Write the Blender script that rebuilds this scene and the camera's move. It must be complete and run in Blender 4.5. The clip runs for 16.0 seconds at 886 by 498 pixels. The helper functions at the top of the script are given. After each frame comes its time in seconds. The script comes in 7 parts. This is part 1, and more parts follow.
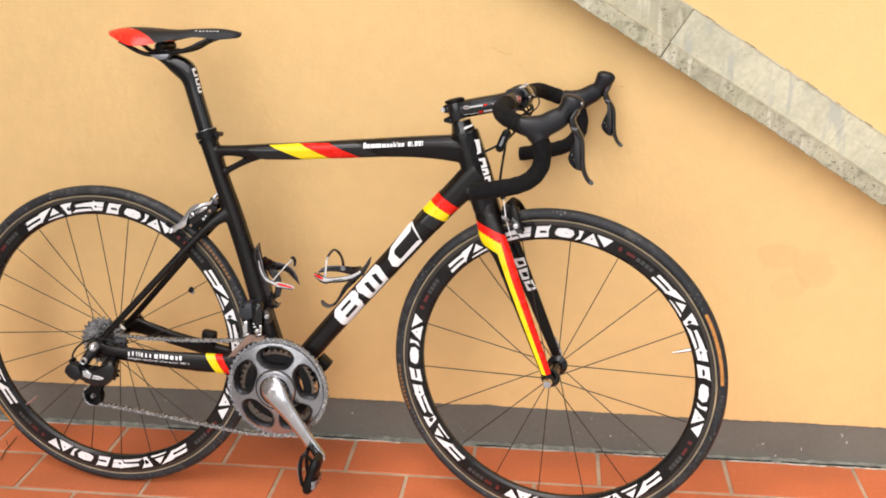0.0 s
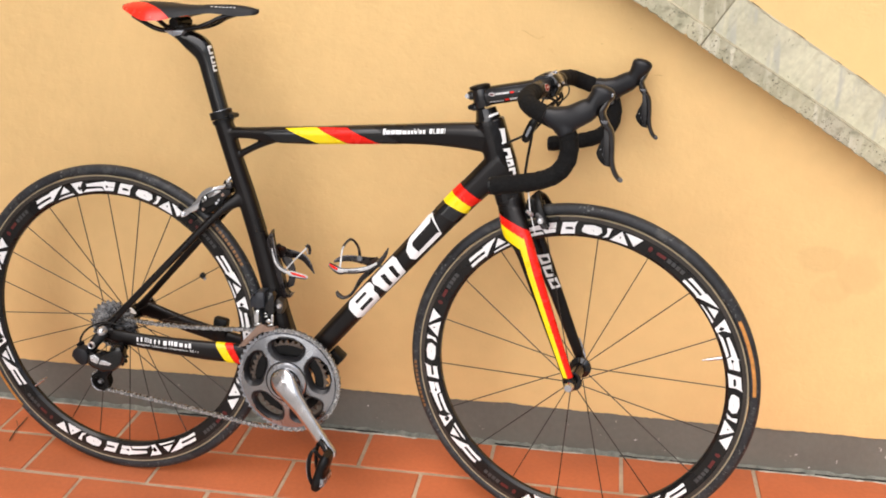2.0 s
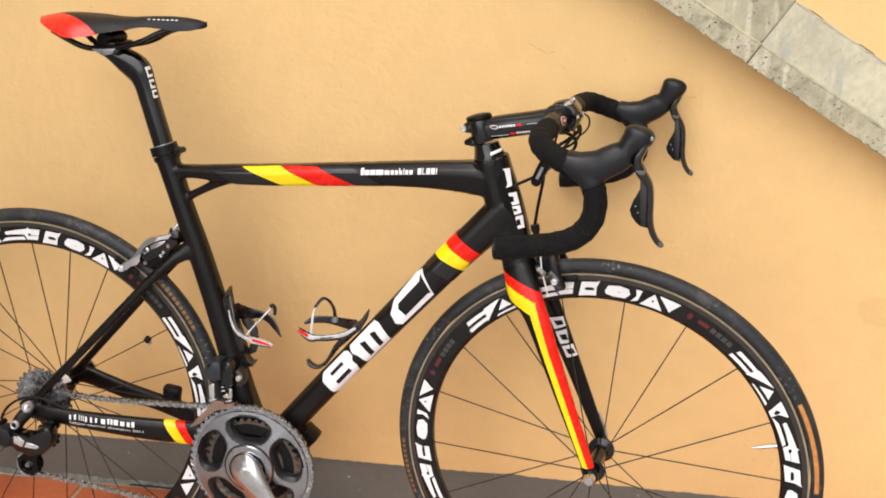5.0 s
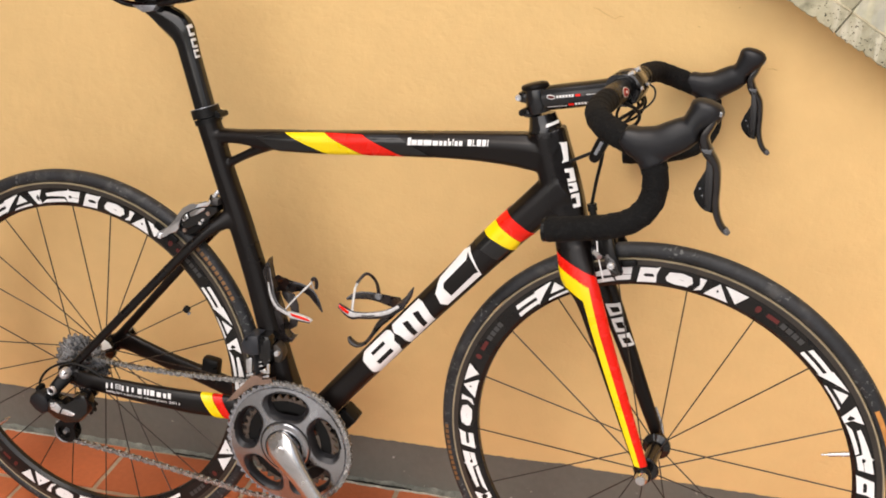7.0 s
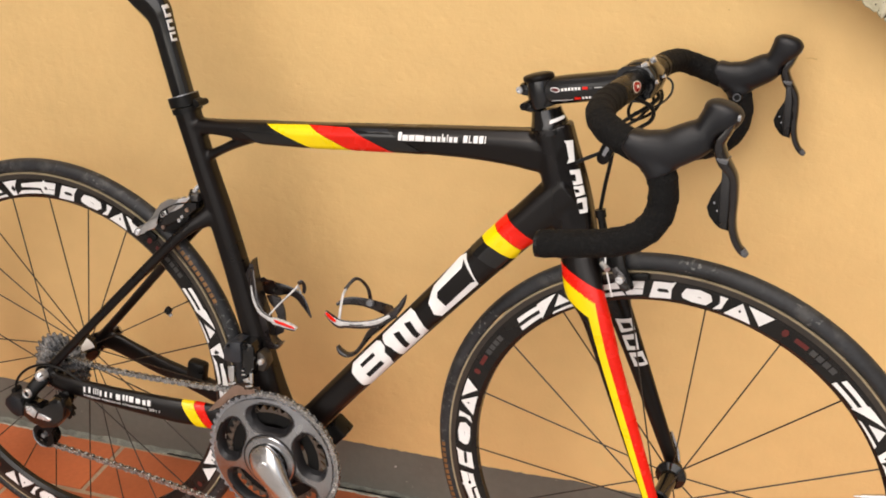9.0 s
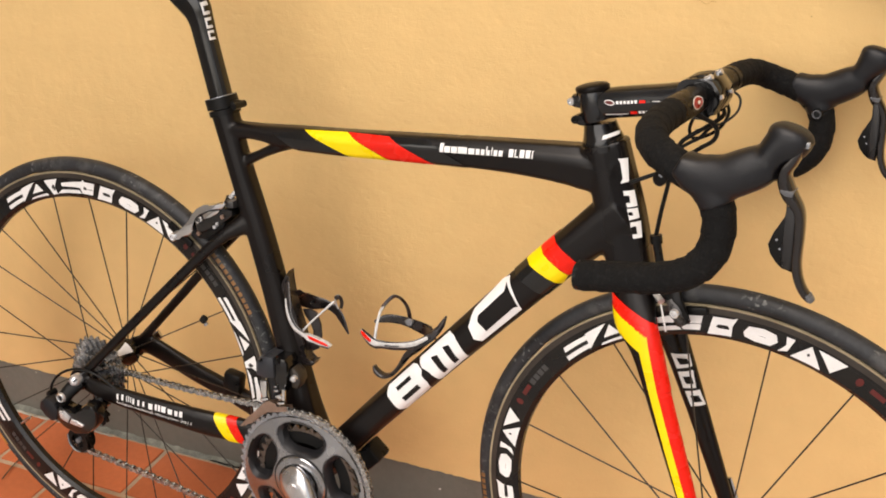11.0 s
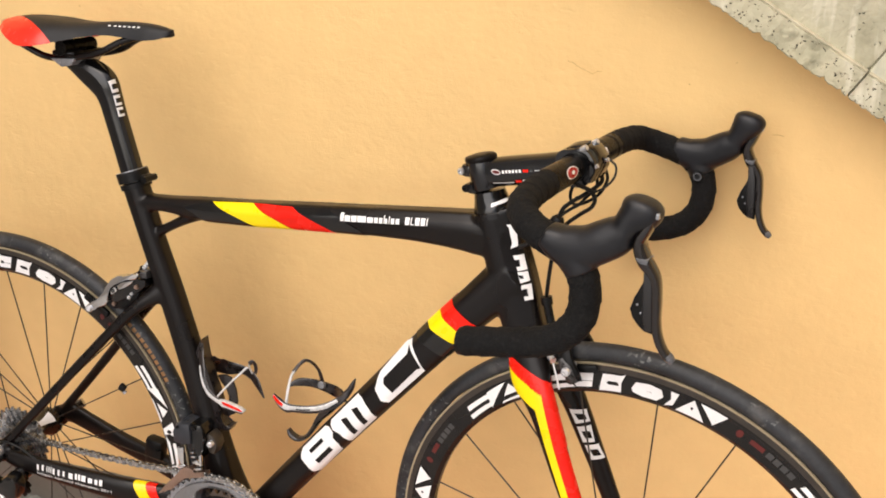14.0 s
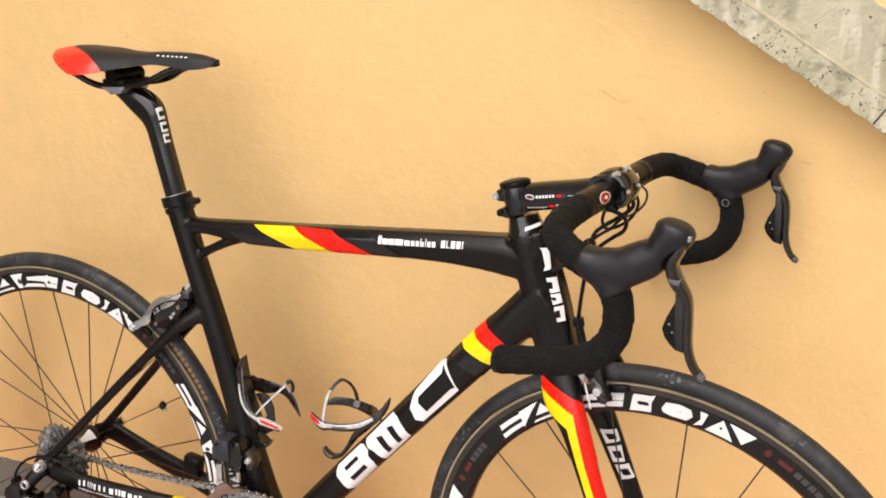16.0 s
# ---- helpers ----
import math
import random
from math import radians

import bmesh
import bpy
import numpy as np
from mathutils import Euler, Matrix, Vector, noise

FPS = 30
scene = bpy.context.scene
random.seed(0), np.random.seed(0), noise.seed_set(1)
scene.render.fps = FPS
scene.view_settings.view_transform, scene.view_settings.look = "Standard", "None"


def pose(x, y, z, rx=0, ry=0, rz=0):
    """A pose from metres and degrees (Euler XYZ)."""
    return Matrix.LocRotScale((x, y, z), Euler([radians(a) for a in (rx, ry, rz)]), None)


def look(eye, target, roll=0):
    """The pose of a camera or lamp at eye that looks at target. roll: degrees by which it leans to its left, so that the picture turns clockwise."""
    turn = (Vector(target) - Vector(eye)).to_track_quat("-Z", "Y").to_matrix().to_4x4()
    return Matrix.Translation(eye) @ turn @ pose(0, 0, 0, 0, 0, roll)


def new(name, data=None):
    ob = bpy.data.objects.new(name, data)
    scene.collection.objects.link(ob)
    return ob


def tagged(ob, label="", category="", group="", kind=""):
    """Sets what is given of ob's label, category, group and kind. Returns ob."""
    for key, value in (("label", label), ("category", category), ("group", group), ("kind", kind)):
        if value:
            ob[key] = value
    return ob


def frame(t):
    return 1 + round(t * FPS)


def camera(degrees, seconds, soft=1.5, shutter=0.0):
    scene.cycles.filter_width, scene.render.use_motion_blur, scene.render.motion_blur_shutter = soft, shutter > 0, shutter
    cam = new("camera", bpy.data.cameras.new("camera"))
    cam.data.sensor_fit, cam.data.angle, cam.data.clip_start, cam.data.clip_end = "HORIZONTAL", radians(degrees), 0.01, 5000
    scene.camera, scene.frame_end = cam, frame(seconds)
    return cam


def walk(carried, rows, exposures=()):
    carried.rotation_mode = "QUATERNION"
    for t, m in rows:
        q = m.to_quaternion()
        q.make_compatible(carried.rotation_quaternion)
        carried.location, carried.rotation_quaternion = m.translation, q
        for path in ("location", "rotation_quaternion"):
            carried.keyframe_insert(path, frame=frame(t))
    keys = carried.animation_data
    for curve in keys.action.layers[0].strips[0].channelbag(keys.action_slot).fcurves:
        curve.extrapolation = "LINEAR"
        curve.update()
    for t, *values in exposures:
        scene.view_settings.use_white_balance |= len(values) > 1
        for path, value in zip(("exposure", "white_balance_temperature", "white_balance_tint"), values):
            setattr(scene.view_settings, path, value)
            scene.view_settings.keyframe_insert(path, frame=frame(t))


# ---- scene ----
cam = camera(48.0, 16.0, soft=1.8)
PATH = [
    (0, (0.9511, -2.0600, 1.2319), (0.7266, -0.1906, 0.5576), -0.38),
    (0.5, (0.9537, -2.0525, 1.2418), (0.7443, -0.1838, 0.5606), 0.06),
    (1, (0.9564, -2.0599, 1.2409), (0.7469, -0.1858, 0.5746), 0.20),
    (1.5, (0.9735, -2.0250, 1.2289), (0.7377, -0.1666, 0.5283), -0.03),
    (2, (0.9729, -1.9577, 1.2316), (0.6739, -0.1161, 0.5111), 0.54),
    (2.5, (1.0059, -1.8508, 1.2323), (0.6011, -0.0277, 0.5166), 1.01),
    (3, (1.0126, -1.7745, 1.2384), (0.6188, 0.0407, 0.4968), 0.98),
    (3.5, (0.9451, -1.7019, 1.2327), (0.6088, 0.1158, 0.4693), 1.02),
    (4, (0.9006, -1.6598, 1.2396), (0.6425, 0.1787, 0.4958), 0.09),
    (6.5, (0.9263, -1.5458, 1.2139), (0.5656, 0.2511, 0.4131), 0.48),
    (7, (0.9309, -1.5129, 1.2090), (0.5167, 0.2647, 0.3912), 0.36),
    (7.5, (0.9479, -1.4718, 1.2062), (0.4979, 0.2798, 0.3521), 0.71),
    (8, (0.9713, -1.4411, 1.2049), (0.4858, 0.2966, 0.3420), 0.20),
    (10.5, (0.9647, -1.2542, 1.1851), (0.4156, 0.4511, 0.2960), 0.58),
    (11, (0.9922, -1.2466, 1.1852), (0.3252, 0.4199, 0.3033), -0.43),
    (11.5, (0.9992, -1.2308, 1.2112), (0.3533, 0.4376, 0.3172), -1.08),
    (12, (1.0358, -1.2356, 1.2075), (0.4205, 0.4591, 0.3418), -1.29),
    (12.5, (1.0554, -1.2418, 1.2106), (0.4385, 0.4639, 0.3680), -1.89),
    (13, (1.0769, -1.2440, 1.2187), (0.4719, 0.4770, 0.3987), -2.07),
    (13.5, (1.0766, -1.2477, 1.2244), (0.4593, 0.4744, 0.4163), -1.41),
    (14, (1.0746, -1.2458, 1.2234), (0.4622, 0.4822, 0.4240), -1.05),
    (14.5, (1.0823, -1.2502, 1.2275), (0.4633, 0.4885, 0.4567), -1.37),
    (15, (1.0764, -1.2632, 1.2274), (0.4326, 0.4698, 0.4643), -1.24),
    (15.5, (1.0774, -1.2785, 1.2328), (0.4182, 0.4615, 0.4994), -1.36),
    (16, (1.0724, -1.2865, 1.2321), (0.4118, 0.4475, 0.4859), -1.22),
]
TONE = [(t, stops - 0.08, kelvin + 850, 13) for t, stops, kelvin in ((0, 0.51, 5640), (4, 0.47, 5620), (6.5, 0.41, 5870), (8, 0.32, 6010), (10.5, 0.35, 6200), (11.5, 0.46, 6180), (13, 0.52, 6080), (14.5, 0.53, 5940), (16, 0.56, 5860))]
walk(cam, [(t, look(eye, target, roll)) for t, eye, target, roll in PATH], TONE)

# ---- light: bright overcast sky ----
world = bpy.data.worlds.new("sky")
scene.world = world
world.use_nodes = True
wn, wl = world.node_tree.nodes, world.node_tree.links
sky = wn.new("ShaderNodeTexSky")
sky.sky_type = "NISHITA"
sky.sun_disc = False
sky.sun_elevation, sky.sun_rotation = radians(58), radians(200)
sky.air_density, sky.dust_density, sky.ozone_density = 1.0, 4.0, 1.0
grey = wn.new("ShaderNodeHueSaturation")
grey.inputs["Saturation"].default_value = 0.65
wl.new(sky.outputs[0], grey.inputs["Color"])
wl.new(grey.outputs[0], wn["Background"].inputs["Color"])
wn["Background"].inputs["Strength"].default_value = 0.15
sun_data = bpy.data.lights.new("sun", "SUN")
sun_data.energy, sun_data.angle, sun_data.color = 1.9, radians(80), (1.0, 0.97, 0.92)
sun = new("sun", sun_data)
sun.matrix_world = look((-0.9, -3.0, 2.5), (0.6, 0, 0))

# ---- materials ----


def material(name, color, rough=0.5, metal=0.0, vary=0.12, scale=25.0, bump=0.0, bump_scale=400.0, spread=0.1, coat=0.0, per_piece=0.0, spec=0.5):
    """A surface whose colour wanders at two scales and whose gloss wanders with it."""
    m = bpy.data.materials.new(name)
    m.use_nodes = True
    n, l = m.node_tree.nodes, m.node_tree.links
    b = n["Principled BSDF"]
    b.inputs["Metallic"].default_value = metal
    b.inputs["Specular IOR Level"].default_value = spec
    b.inputs["Coat Weight"].default_value = coat
    b.inputs["Coat Roughness"].default_value = 0.08
    tc = n.new("ShaderNodeTexCoord")
    big = n.new("ShaderNodeTexNoise")
    big.inputs["Scale"].default_value, big.inputs["Detail"].default_value = scale, 4
    small = n.new("ShaderNodeTexNoise")
    small.inputs["Scale"].default_value, small.inputs["Detail"].default_value = scale * 11, 3
    for t in (big, small):
        l.new(tc.outputs["Object"], t.inputs["Vector"])
    mix = n.new("ShaderNodeMath")
    mix.operation = "MULTIPLY_ADD"
    mix.inputs[1].default_value = 0.5
    l.new(small.outputs["Fac"], mix.inputs[0])
    l.new(big.outputs["Fac"], mix.inputs[2])
    ramp = n.new("ShaderNodeMapRange")
    ramp.inputs["From Min"].default_value, ramp.inputs["From Max"].default_value = 0.5, 1.0
    ramp.inputs["To Min"].default_value, ramp.inputs["To Max"].default_value = 1 - vary, 1 + vary
    l.new(mix.outputs[0], ramp.inputs["Value"])
    value = ramp.outputs[0]
    if per_piece:
        info = n.new("ShaderNodeObjectInfo")
        r2 = n.new("ShaderNodeMapRange")
        r2.inputs["To Min"].default_value, r2.inputs["To Max"].default_value = 1 - per_piece, 1 + per_piece
        l.new(info.outputs["Random"], r2.inputs["Value"])
        mul = n.new("ShaderNodeMath")
        mul.operation = "MULTIPLY"
        l.new(value, mul.inputs[0])
        l.new(r2.outputs[0], mul.inputs[1])
        value = mul.outputs[0]
    tint = n.new("ShaderNodeVectorMath")
    tint.operation = "SCALE"
    tint.inputs[0].default_value = color
    l.new(value, tint.inputs["Scale"])
    l.new(tint.outputs[0], b.inputs["Base Color"])
    rr = n.new("ShaderNodeMapRange")
    rr.inputs["From Min"].default_value, rr.inputs["From Max"].default_value = 0.3, 0.7
    rr.inputs["To Min"].default_value, rr.inputs["To Max"].default_value = max(rough - spread, 0.02), min(rough + spread, 1)
    l.new(big.outputs["Fac"], rr.inputs["Value"])
    l.new(rr.outputs[0], b.inputs["Roughness"])
    if bump:
        g = n.new("ShaderNodeTexNoise")
        g.inputs["Scale"].default_value, g.inputs["Detail"].default_value = bump_scale, 3
        l.new(tc.outputs["Object"], g.inputs["Vector"])
        bp = n.new("ShaderNodeBump")
        bp.inputs["Strength"].default_value, bp.inputs["Distance"].default_value = 1.0, bump
        l.new(g.outputs["Fac"], bp.inputs["Height"])
        l.new(bp.outputs[0], b.inputs["Normal"])
    return m


CARBON = material("matte_black_carbon", (0.0040, 0.0028, 0.0026), 0.31, vary=0.2, scale=8, coat=0.0, spec=0.29)
STEMBLACK = material("satin_black_alloy", (0.0035, 0.0036, 0.0042), 0.20, vary=0.15, scale=14, spec=0.62)
GLOSS = material("gloss_black", (0.004, 0.0038, 0.0038), 0.16, vary=0.2, scale=12, coat=0.3, spec=0.42)
RIM = material("rim_carbon", (0.008, 0.0075, 0.007), 0.3, vary=0.3, scale=20, coat=0.15, spec=0.25)
TRACK = material("brake_track", (0.028, 0.022, 0.017), 0.38, vary=0.3, scale=30)
RUBBER = material("tyre_rubber", (0.021, 0.0225, 0.025), 0.46, vary=0.45, scale=16, bump=0.0002, bump_scale=900, spec=0.32)
GUM = material("tan_sidewall", (0.30, 0.25, 0.16), 0.6, vary=0.25, scale=40)
TAPE = material("cork_bar_tape", (0.0045, 0.0045, 0.0045), 0.9, vary=0.6, scale=60, bump=0.0022, bump_scale=300, spec=0.22)
HOOD = material("hood_rubber", (0.0066, 0.0070, 0.0090), 0.40, vary=0.25, scale=20, bump=0.0002, bump_scale=700, spec=0.36)
SPIDER = material("satin_crank_alloy", (0.40, 0.41, 0.43), 0.22, 1.0, vary=0.12, scale=30)
LEVERGREY = material("lever_joint_grey", (0.085, 0.088, 0.095), 0.25, vary=0.2, scale=30)
FLAP = material("paddle_grey", (0.014, 0.0135, 0.014), 0.34, vary=0.2, scale=40, spec=0.4)
LEVER = material("lever_carbon", (0.008, 0.0055, 0.0045), 0.20, vary=0.4, scale=30, coat=0.35, spec=0.42)
PLASTIC = material("black_plastic", (0.005, 0.005, 0.005), 0.33, vary=0.2, scale=40, spec=0.19)
SILVER = material("polished_alloy", (0.62, 0.62, 0.63), 0.2, 1.0, vary=0.12, scale=30)
GREYALLOY = material("grey_anodised", (0.27, 0.28, 0.30), 0.27, 0.5, vary=0.2, scale=30)
STEEL = material("chain_steel", (0.40, 0.40, 0.395), 0.24, 0.9, vary=0.45, scale=160)
COG = material("cassette_steel", (0.31, 0.31, 0.312), 0.26, 0.9, vary=0.4, scale=120)
SPOKE = material("black_spoke", (0.03, 0.025, 0.02), 0.35, 0.5, vary=0.2, scale=60)
WHITE = material("white_decal", (0.80, 0.80, 0.80), 0.4, vary=0.05, scale=60)
YELLOW = material("yellow_decal", (0.88, 0.66, 0.0), 0.32, vary=0.05, scale=40)
RED = material("red_decal", (0.74, 0.012, 0.004), 0.26, vary=0.08, scale=40, spec=0.3)
ORANGE = material("orange_label", (0.48, 0.20, 0.04), 0.5, vary=0.3, scale=90)
SADDLE = material("saddle_black", (0.012, 0.013, 0.015), 0.5, vary=0.2, scale=25, bump=0.00015, bump_scale=900, spec=0.26)
SADDLERED = material("saddle_red", (0.76, 0.030, 0.015), 0.22, vary=0.12, scale=60, spec=0.35)
GREYTEXT = material("grey_decal", (0.045, 0.045, 0.045), 0.4, vary=0.1, scale=60)
DIMRED = material("dim_red_decal", (0.10, 0.010, 0.008), 0.4, vary=0.1, scale=60)
BROWN = material("worn_cage_plate", (0.40, 0.28, 0.22), 0.35, 0.9, vary=0.2, scale=60)
TILE = material("terracotta_tile", (0.515, 0.144, 0.054), 0.62, vary=0.12, scale=9, bump=0.0006, bump_scale=160, per_piece=0.10)
GROUT = material("grout", (0.44, 0.34, 0.24), 0.9, vary=0.25, scale=18, bump=0.001, bump_scale=300)
CEMENT = material("cement_fillet", (0.19, 0.195, 0.165), 0.9, vary=0.5, scale=40, bump=0.002, bump_scale=160)
BAND = material("grey_painted_band", (0.148, 0.149, 0.126), 0.7, vary=0.12, scale=7, bump=0.0006, bump_scale=140)
# unseen ground beyond the tiles: grey chosen for the light it throws back
GROUND = material("neutral_grey_ground", (0.42, 0.42, 0.42), 0.85, vary=0.2, scale=3)
DARKALLOY = material("dark_anodised", (0.018, 0.018, 0.02), 0.40, 0.3, vary=0.15, scale=30)

BARE = material("bare_bar_carbon", (0.006, 0.005, 0.0045), 0.28, vary=0.3, scale=40, spec=0.09)
DARKHOLDER = material("dark_grey_alloy", (0.075, 0.072, 0.072), 0.30, 0.6, vary=0.3, scale=60)
MOTORGREY = material("blue_grey_plastic", (0.022, 0.025, 0.031), 0.34, vary=0.2, scale=50, spec=0.45)
DUST = material("pale_dust", (0.45, 0.44, 0.42), 0.9, vary=0.2, scale=60)
TWIG = material("dry_twig", (0.10, 0.07, 0.045), 0.9, vary=0.3, scale=80, bump=0.0004, bump_scale=500)
CAGEBLACK = material("worn_cage_carbon", (0.014, 0.011, 0.011), 0.30, vary=0.7, scale=70, coat=0.3, spec=0.45)
DARKSTEEL = material("dark_ring_steel", (0.16, 0.13, 0.11), 0.32, 0.9, vary=0.3, scale=80)
CHROME = material("polished_chrome", (0.80, 0.81, 0.82), 0.10, 1.0, vary=0.08, scale=60, spread=0.05)
BADGERED = material("badge_red", (0.36, 0.012, 0.012), 0.3, vary=0.1, scale=60)
BRIGHT = material("bright_alloy", (0.72, 0.73, 0.75), 0.20, 0.7, vary=0.2, scale=60)
MORTAR = material("pale_mortar", (0.46, 0.45, 0.38), 0.9, vary=0.4, scale=40, bump=0.0015, bump_scale=200)
BROWNPRINT = material("faded_brown_print", (0.20, 0.095, 0.03), 0.55, vary=0.4, scale=90)
CAGEWHITE = material("worn_white_lacquer", (0.50, 0.50, 0.50), 0.28, vary=0.2, scale=120)


def plaster(name, color, stains=()):
    """Painted plaster: soft mottling, fine trowel grain and a few damp stains with ragged edges."""
    m = material(name, color, 0.75, vary=0.06, scale=2.2, bump=0.0017, bump_scale=48)
    n, l = m.node_tree.nodes, m.node_tree.links
    b = n["Principled BSDF"]
    tc = next(x for x in n if x.bl_idname == "ShaderNodeTexCoord")
    old = b.inputs["Base Color"].links[0].from_socket
    wob = n.new("ShaderNodeTexNoise")
    wob.inputs["Scale"].default_value, wob.inputs["Detail"].default_value = 14, 5
    l.new(tc.outputs["Object"], wob.inputs["Vector"])
    for x, z, rx, rz, deep in stains:
        off = n.new("ShaderNodeVectorMath")
        off.operation = "SUBTRACT"
        off.inputs[1].default_value = (x, 0, z)
        l.new(tc.outputs["Object"], off.inputs[0])
        size = n.new("ShaderNodeVectorMath")
        size.operation = "MULTIPLY"
        size.inputs[1].default_value = (1 / rx, 0, 1 / rz)
        l.new(off.outputs[0], size.inputs[0])
        far = n.new("ShaderNodeVectorMath")
        far.operation = "LENGTH"
        l.new(size.outputs[0], far.inputs[0])
        add = n.new("ShaderNodeMath")
        add.operation = "ADD"
        l.new(far.outputs["Value"], add.inputs[0])
        l.new(wob.outputs["Fac"], add.inputs[1])
        edge = n.new("ShaderNodeMapRange")
        edge.inputs["From Min"].default_value, edge.inputs["From Max"].default_value = 1.25, 1.45
        edge.inputs["To Min"].default_value, edge.inputs["To Max"].default_value = deep, 1.0
        l.new(add.outputs[0], edge.inputs["Value"])
        sc = n.new("ShaderNodeVectorMath")
        sc.operation = "SCALE"
        l.new(old, sc.inputs[0])
        l.new(edge.outputs[0], sc.inputs["Scale"])
        old = sc.outputs[0]
    l.new(old, b.inputs["Base Color"])
    # second, finer grain on top of the broad trowel marks
    first = next(x for x in n if x.bl_idname == "ShaderNodeBump")
    grain = n.new("ShaderNodeTexNoise")
    grain.inputs["Scale"].default_value, grain.inputs["Detail"].default_value = 420, 2
    l.new(tc.outputs["Object"], grain.inputs["Vector"])
    second = n.new("ShaderNodeBump")
    second.inputs["Strength"].default_value, second.inputs["Distance"].default_value = 1.0, 0.0003
    l.new(grain.outputs["Fac"], second.inputs["Height"])
    l.new(first.outputs[0], second.inputs["Normal"])
    # scattered shallow dents and scrapes, drawn out along the trowel's way
    lay = n.new("ShaderNodeMapping")
    lay.inputs["Scale"].default_value = (26, 26, 60)
    lay.inputs["Rotation"].default_value = (0, radians(14), 0)
    l.new(tc.outputs["Object"], lay.inputs["Vector"])
    dents = n.new("ShaderNodeTexNoise")
    dents.inputs["Scale"].default_value, dents.inputs["Detail"].default_value = 1.6, 5
    l.new(lay.outputs[0], dents.inputs["Vector"])
    deep = n.new("ShaderNodeMapRange")
    deep.inputs["From Min"].default_value, deep.inputs["From Max"].default_value = 0.58, 0.76
    l.new(dents.outputs["Fac"], deep.inputs["Value"])
    third = n.new("ShaderNodeBump")
    third.inputs["Strength"].default_value, third.inputs["Distance"].default_value = 1.0, -0.00035
    l.new(deep.outputs[0], third.inputs["Height"])
    l.new(second.outputs[0], third.inputs["Normal"])
    l.new(third.outputs[0], b.inputs["Normal"])
    return m


def concrete(name, base=(0.375, 0.352, 0.245), moss=1.0, pitted=0.0, runs=(0.60, 0.575, 0.45), run_from=0.56, pale=(0.51, 0.48, 0.355), bump=0.003):
    """Weathered grey concrete: mossy mottling, dark pits of two sizes and runs down its face."""
    m = material(name, base, 0.9, vary=0.22, scale=9, bump=bump, bump_scale=90)
    n, l = m.node_tree.nodes, m.node_tree.links
    b = n["Principled BSDF"]
    tc = next(x for x in n if x.bl_idname == "ShaderNodeTexCoord")
    old = b.inputs["Base Color"].links[0].from_socket

    def blend(old, mask, color):
        mix = n.new("ShaderNodeMix")
        mix.data_type = "RGBA"
        mix.inputs[7].default_value = (*color, 1)
        l.new(mask, mix.inputs[0])
        l.new(old, mix.inputs[6])
        return mix.outputs[2]

    def noise(scale, lo, hi, stretch=(1, 1, 1), detail=4, top=1.0):
        t = n.new("ShaderNodeTexNoise")
        t.inputs["Scale"].default_value, t.inputs["Detail"].default_value = scale, detail
        mp = n.new("ShaderNodeMapping")
        mp.inputs["Scale"].default_value = stretch
        l.new(tc.outputs["Object"], mp.inputs["Vector"])
        l.new(mp.outputs[0], t.inputs["Vector"])
        r = n.new("ShaderNodeMapRange")
        r.inputs["From Min"].default_value, r.inputs["From Max"].default_value = lo, hi
        r.inputs["To Max"].default_value = top
        l.new(t.outputs["Fac"], r.inputs["Value"])
        return r.outputs[0]

    old = blend(old, noise(22, 0.50, 0.68, top=0.6 * moss), (0.26, 0.255, 0.165))
    old = blend(old, noise(1.7, 0.43, 0.53, top=0.75), pale)
    old = blend(old, noise(6, 0.52, 0.70, top=0.45 * moss), (0.50, 0.45, 0.38))
    old = blend(old, noise(1.0, run_from, run_from + 0.10, (46, 6, 7), top=0.75), runs)
    old = blend(old, noise(34, 0.56, 0.70, top=0.7 * moss), (0.19, 0.185, 0.12))
    ragged = n.new("ShaderNodeTexNoise")
    ragged.inputs["Scale"].default_value, ragged.inputs["Detail"].default_value = 130, 3
    l.new(tc.outputs["Object"], ragged.inputs["Vector"])
    warp = n.new("ShaderNodeVectorMath")
    warp.operation = "MULTIPLY_ADD"
    warp.inputs[1].default_value = (0.014, 0.014, 0.014)
    l.new(ragged.outputs["Color"], warp.inputs[0])
    l.new(tc.outputs["Object"], warp.inputs[2])
    for scale, lo, hi, gate in ((190, 0.11, 0.26, 0.57), (110, 0.08, 0.17, 0.56), (48, 0.055, 0.10, 0.47)):
        pits = n.new("ShaderNodeTexVoronoi")
        pits.inputs["Scale"].default_value = scale
        l.new(warp.outputs[0], pits.inputs["Vector"])
        pr = n.new("ShaderNodeMapRange")
        pr.inputs["From Min"].default_value, pr.inputs["From Max"].default_value = lo, hi
        pr.inputs["To Min"].default_value, pr.inputs["To Max"].default_value = 1.0, 0.0
        l.new(pits.outputs["Distance"], pr.inputs["Value"])
        mul = n.new("ShaderNodeMath")
        mul.operation = "MULTIPLY"
        l.new(pr.outputs[0], mul.inputs[0])
        l.new(noise(19 + scale * 0.1, gate - pitted, gate - pitted + 0.06), mul.inputs[1])
        old = blend(old, mul.outputs[0], (0.035, 0.032, 0.022))
        sink = n.new("ShaderNodeBump")
        sink.inputs["Strength"].default_value, sink.inputs["Distance"].default_value = 1.0, -0.0012
        l.new(mul.outputs[0], sink.inputs["Height"])
        l.new(b.inputs["Normal"].links[0].from_socket, sink.inputs["Normal"])
        l.new(sink.outputs[0], b.inputs["Normal"])
    l.new(old, b.inputs["Base Color"])
    return m


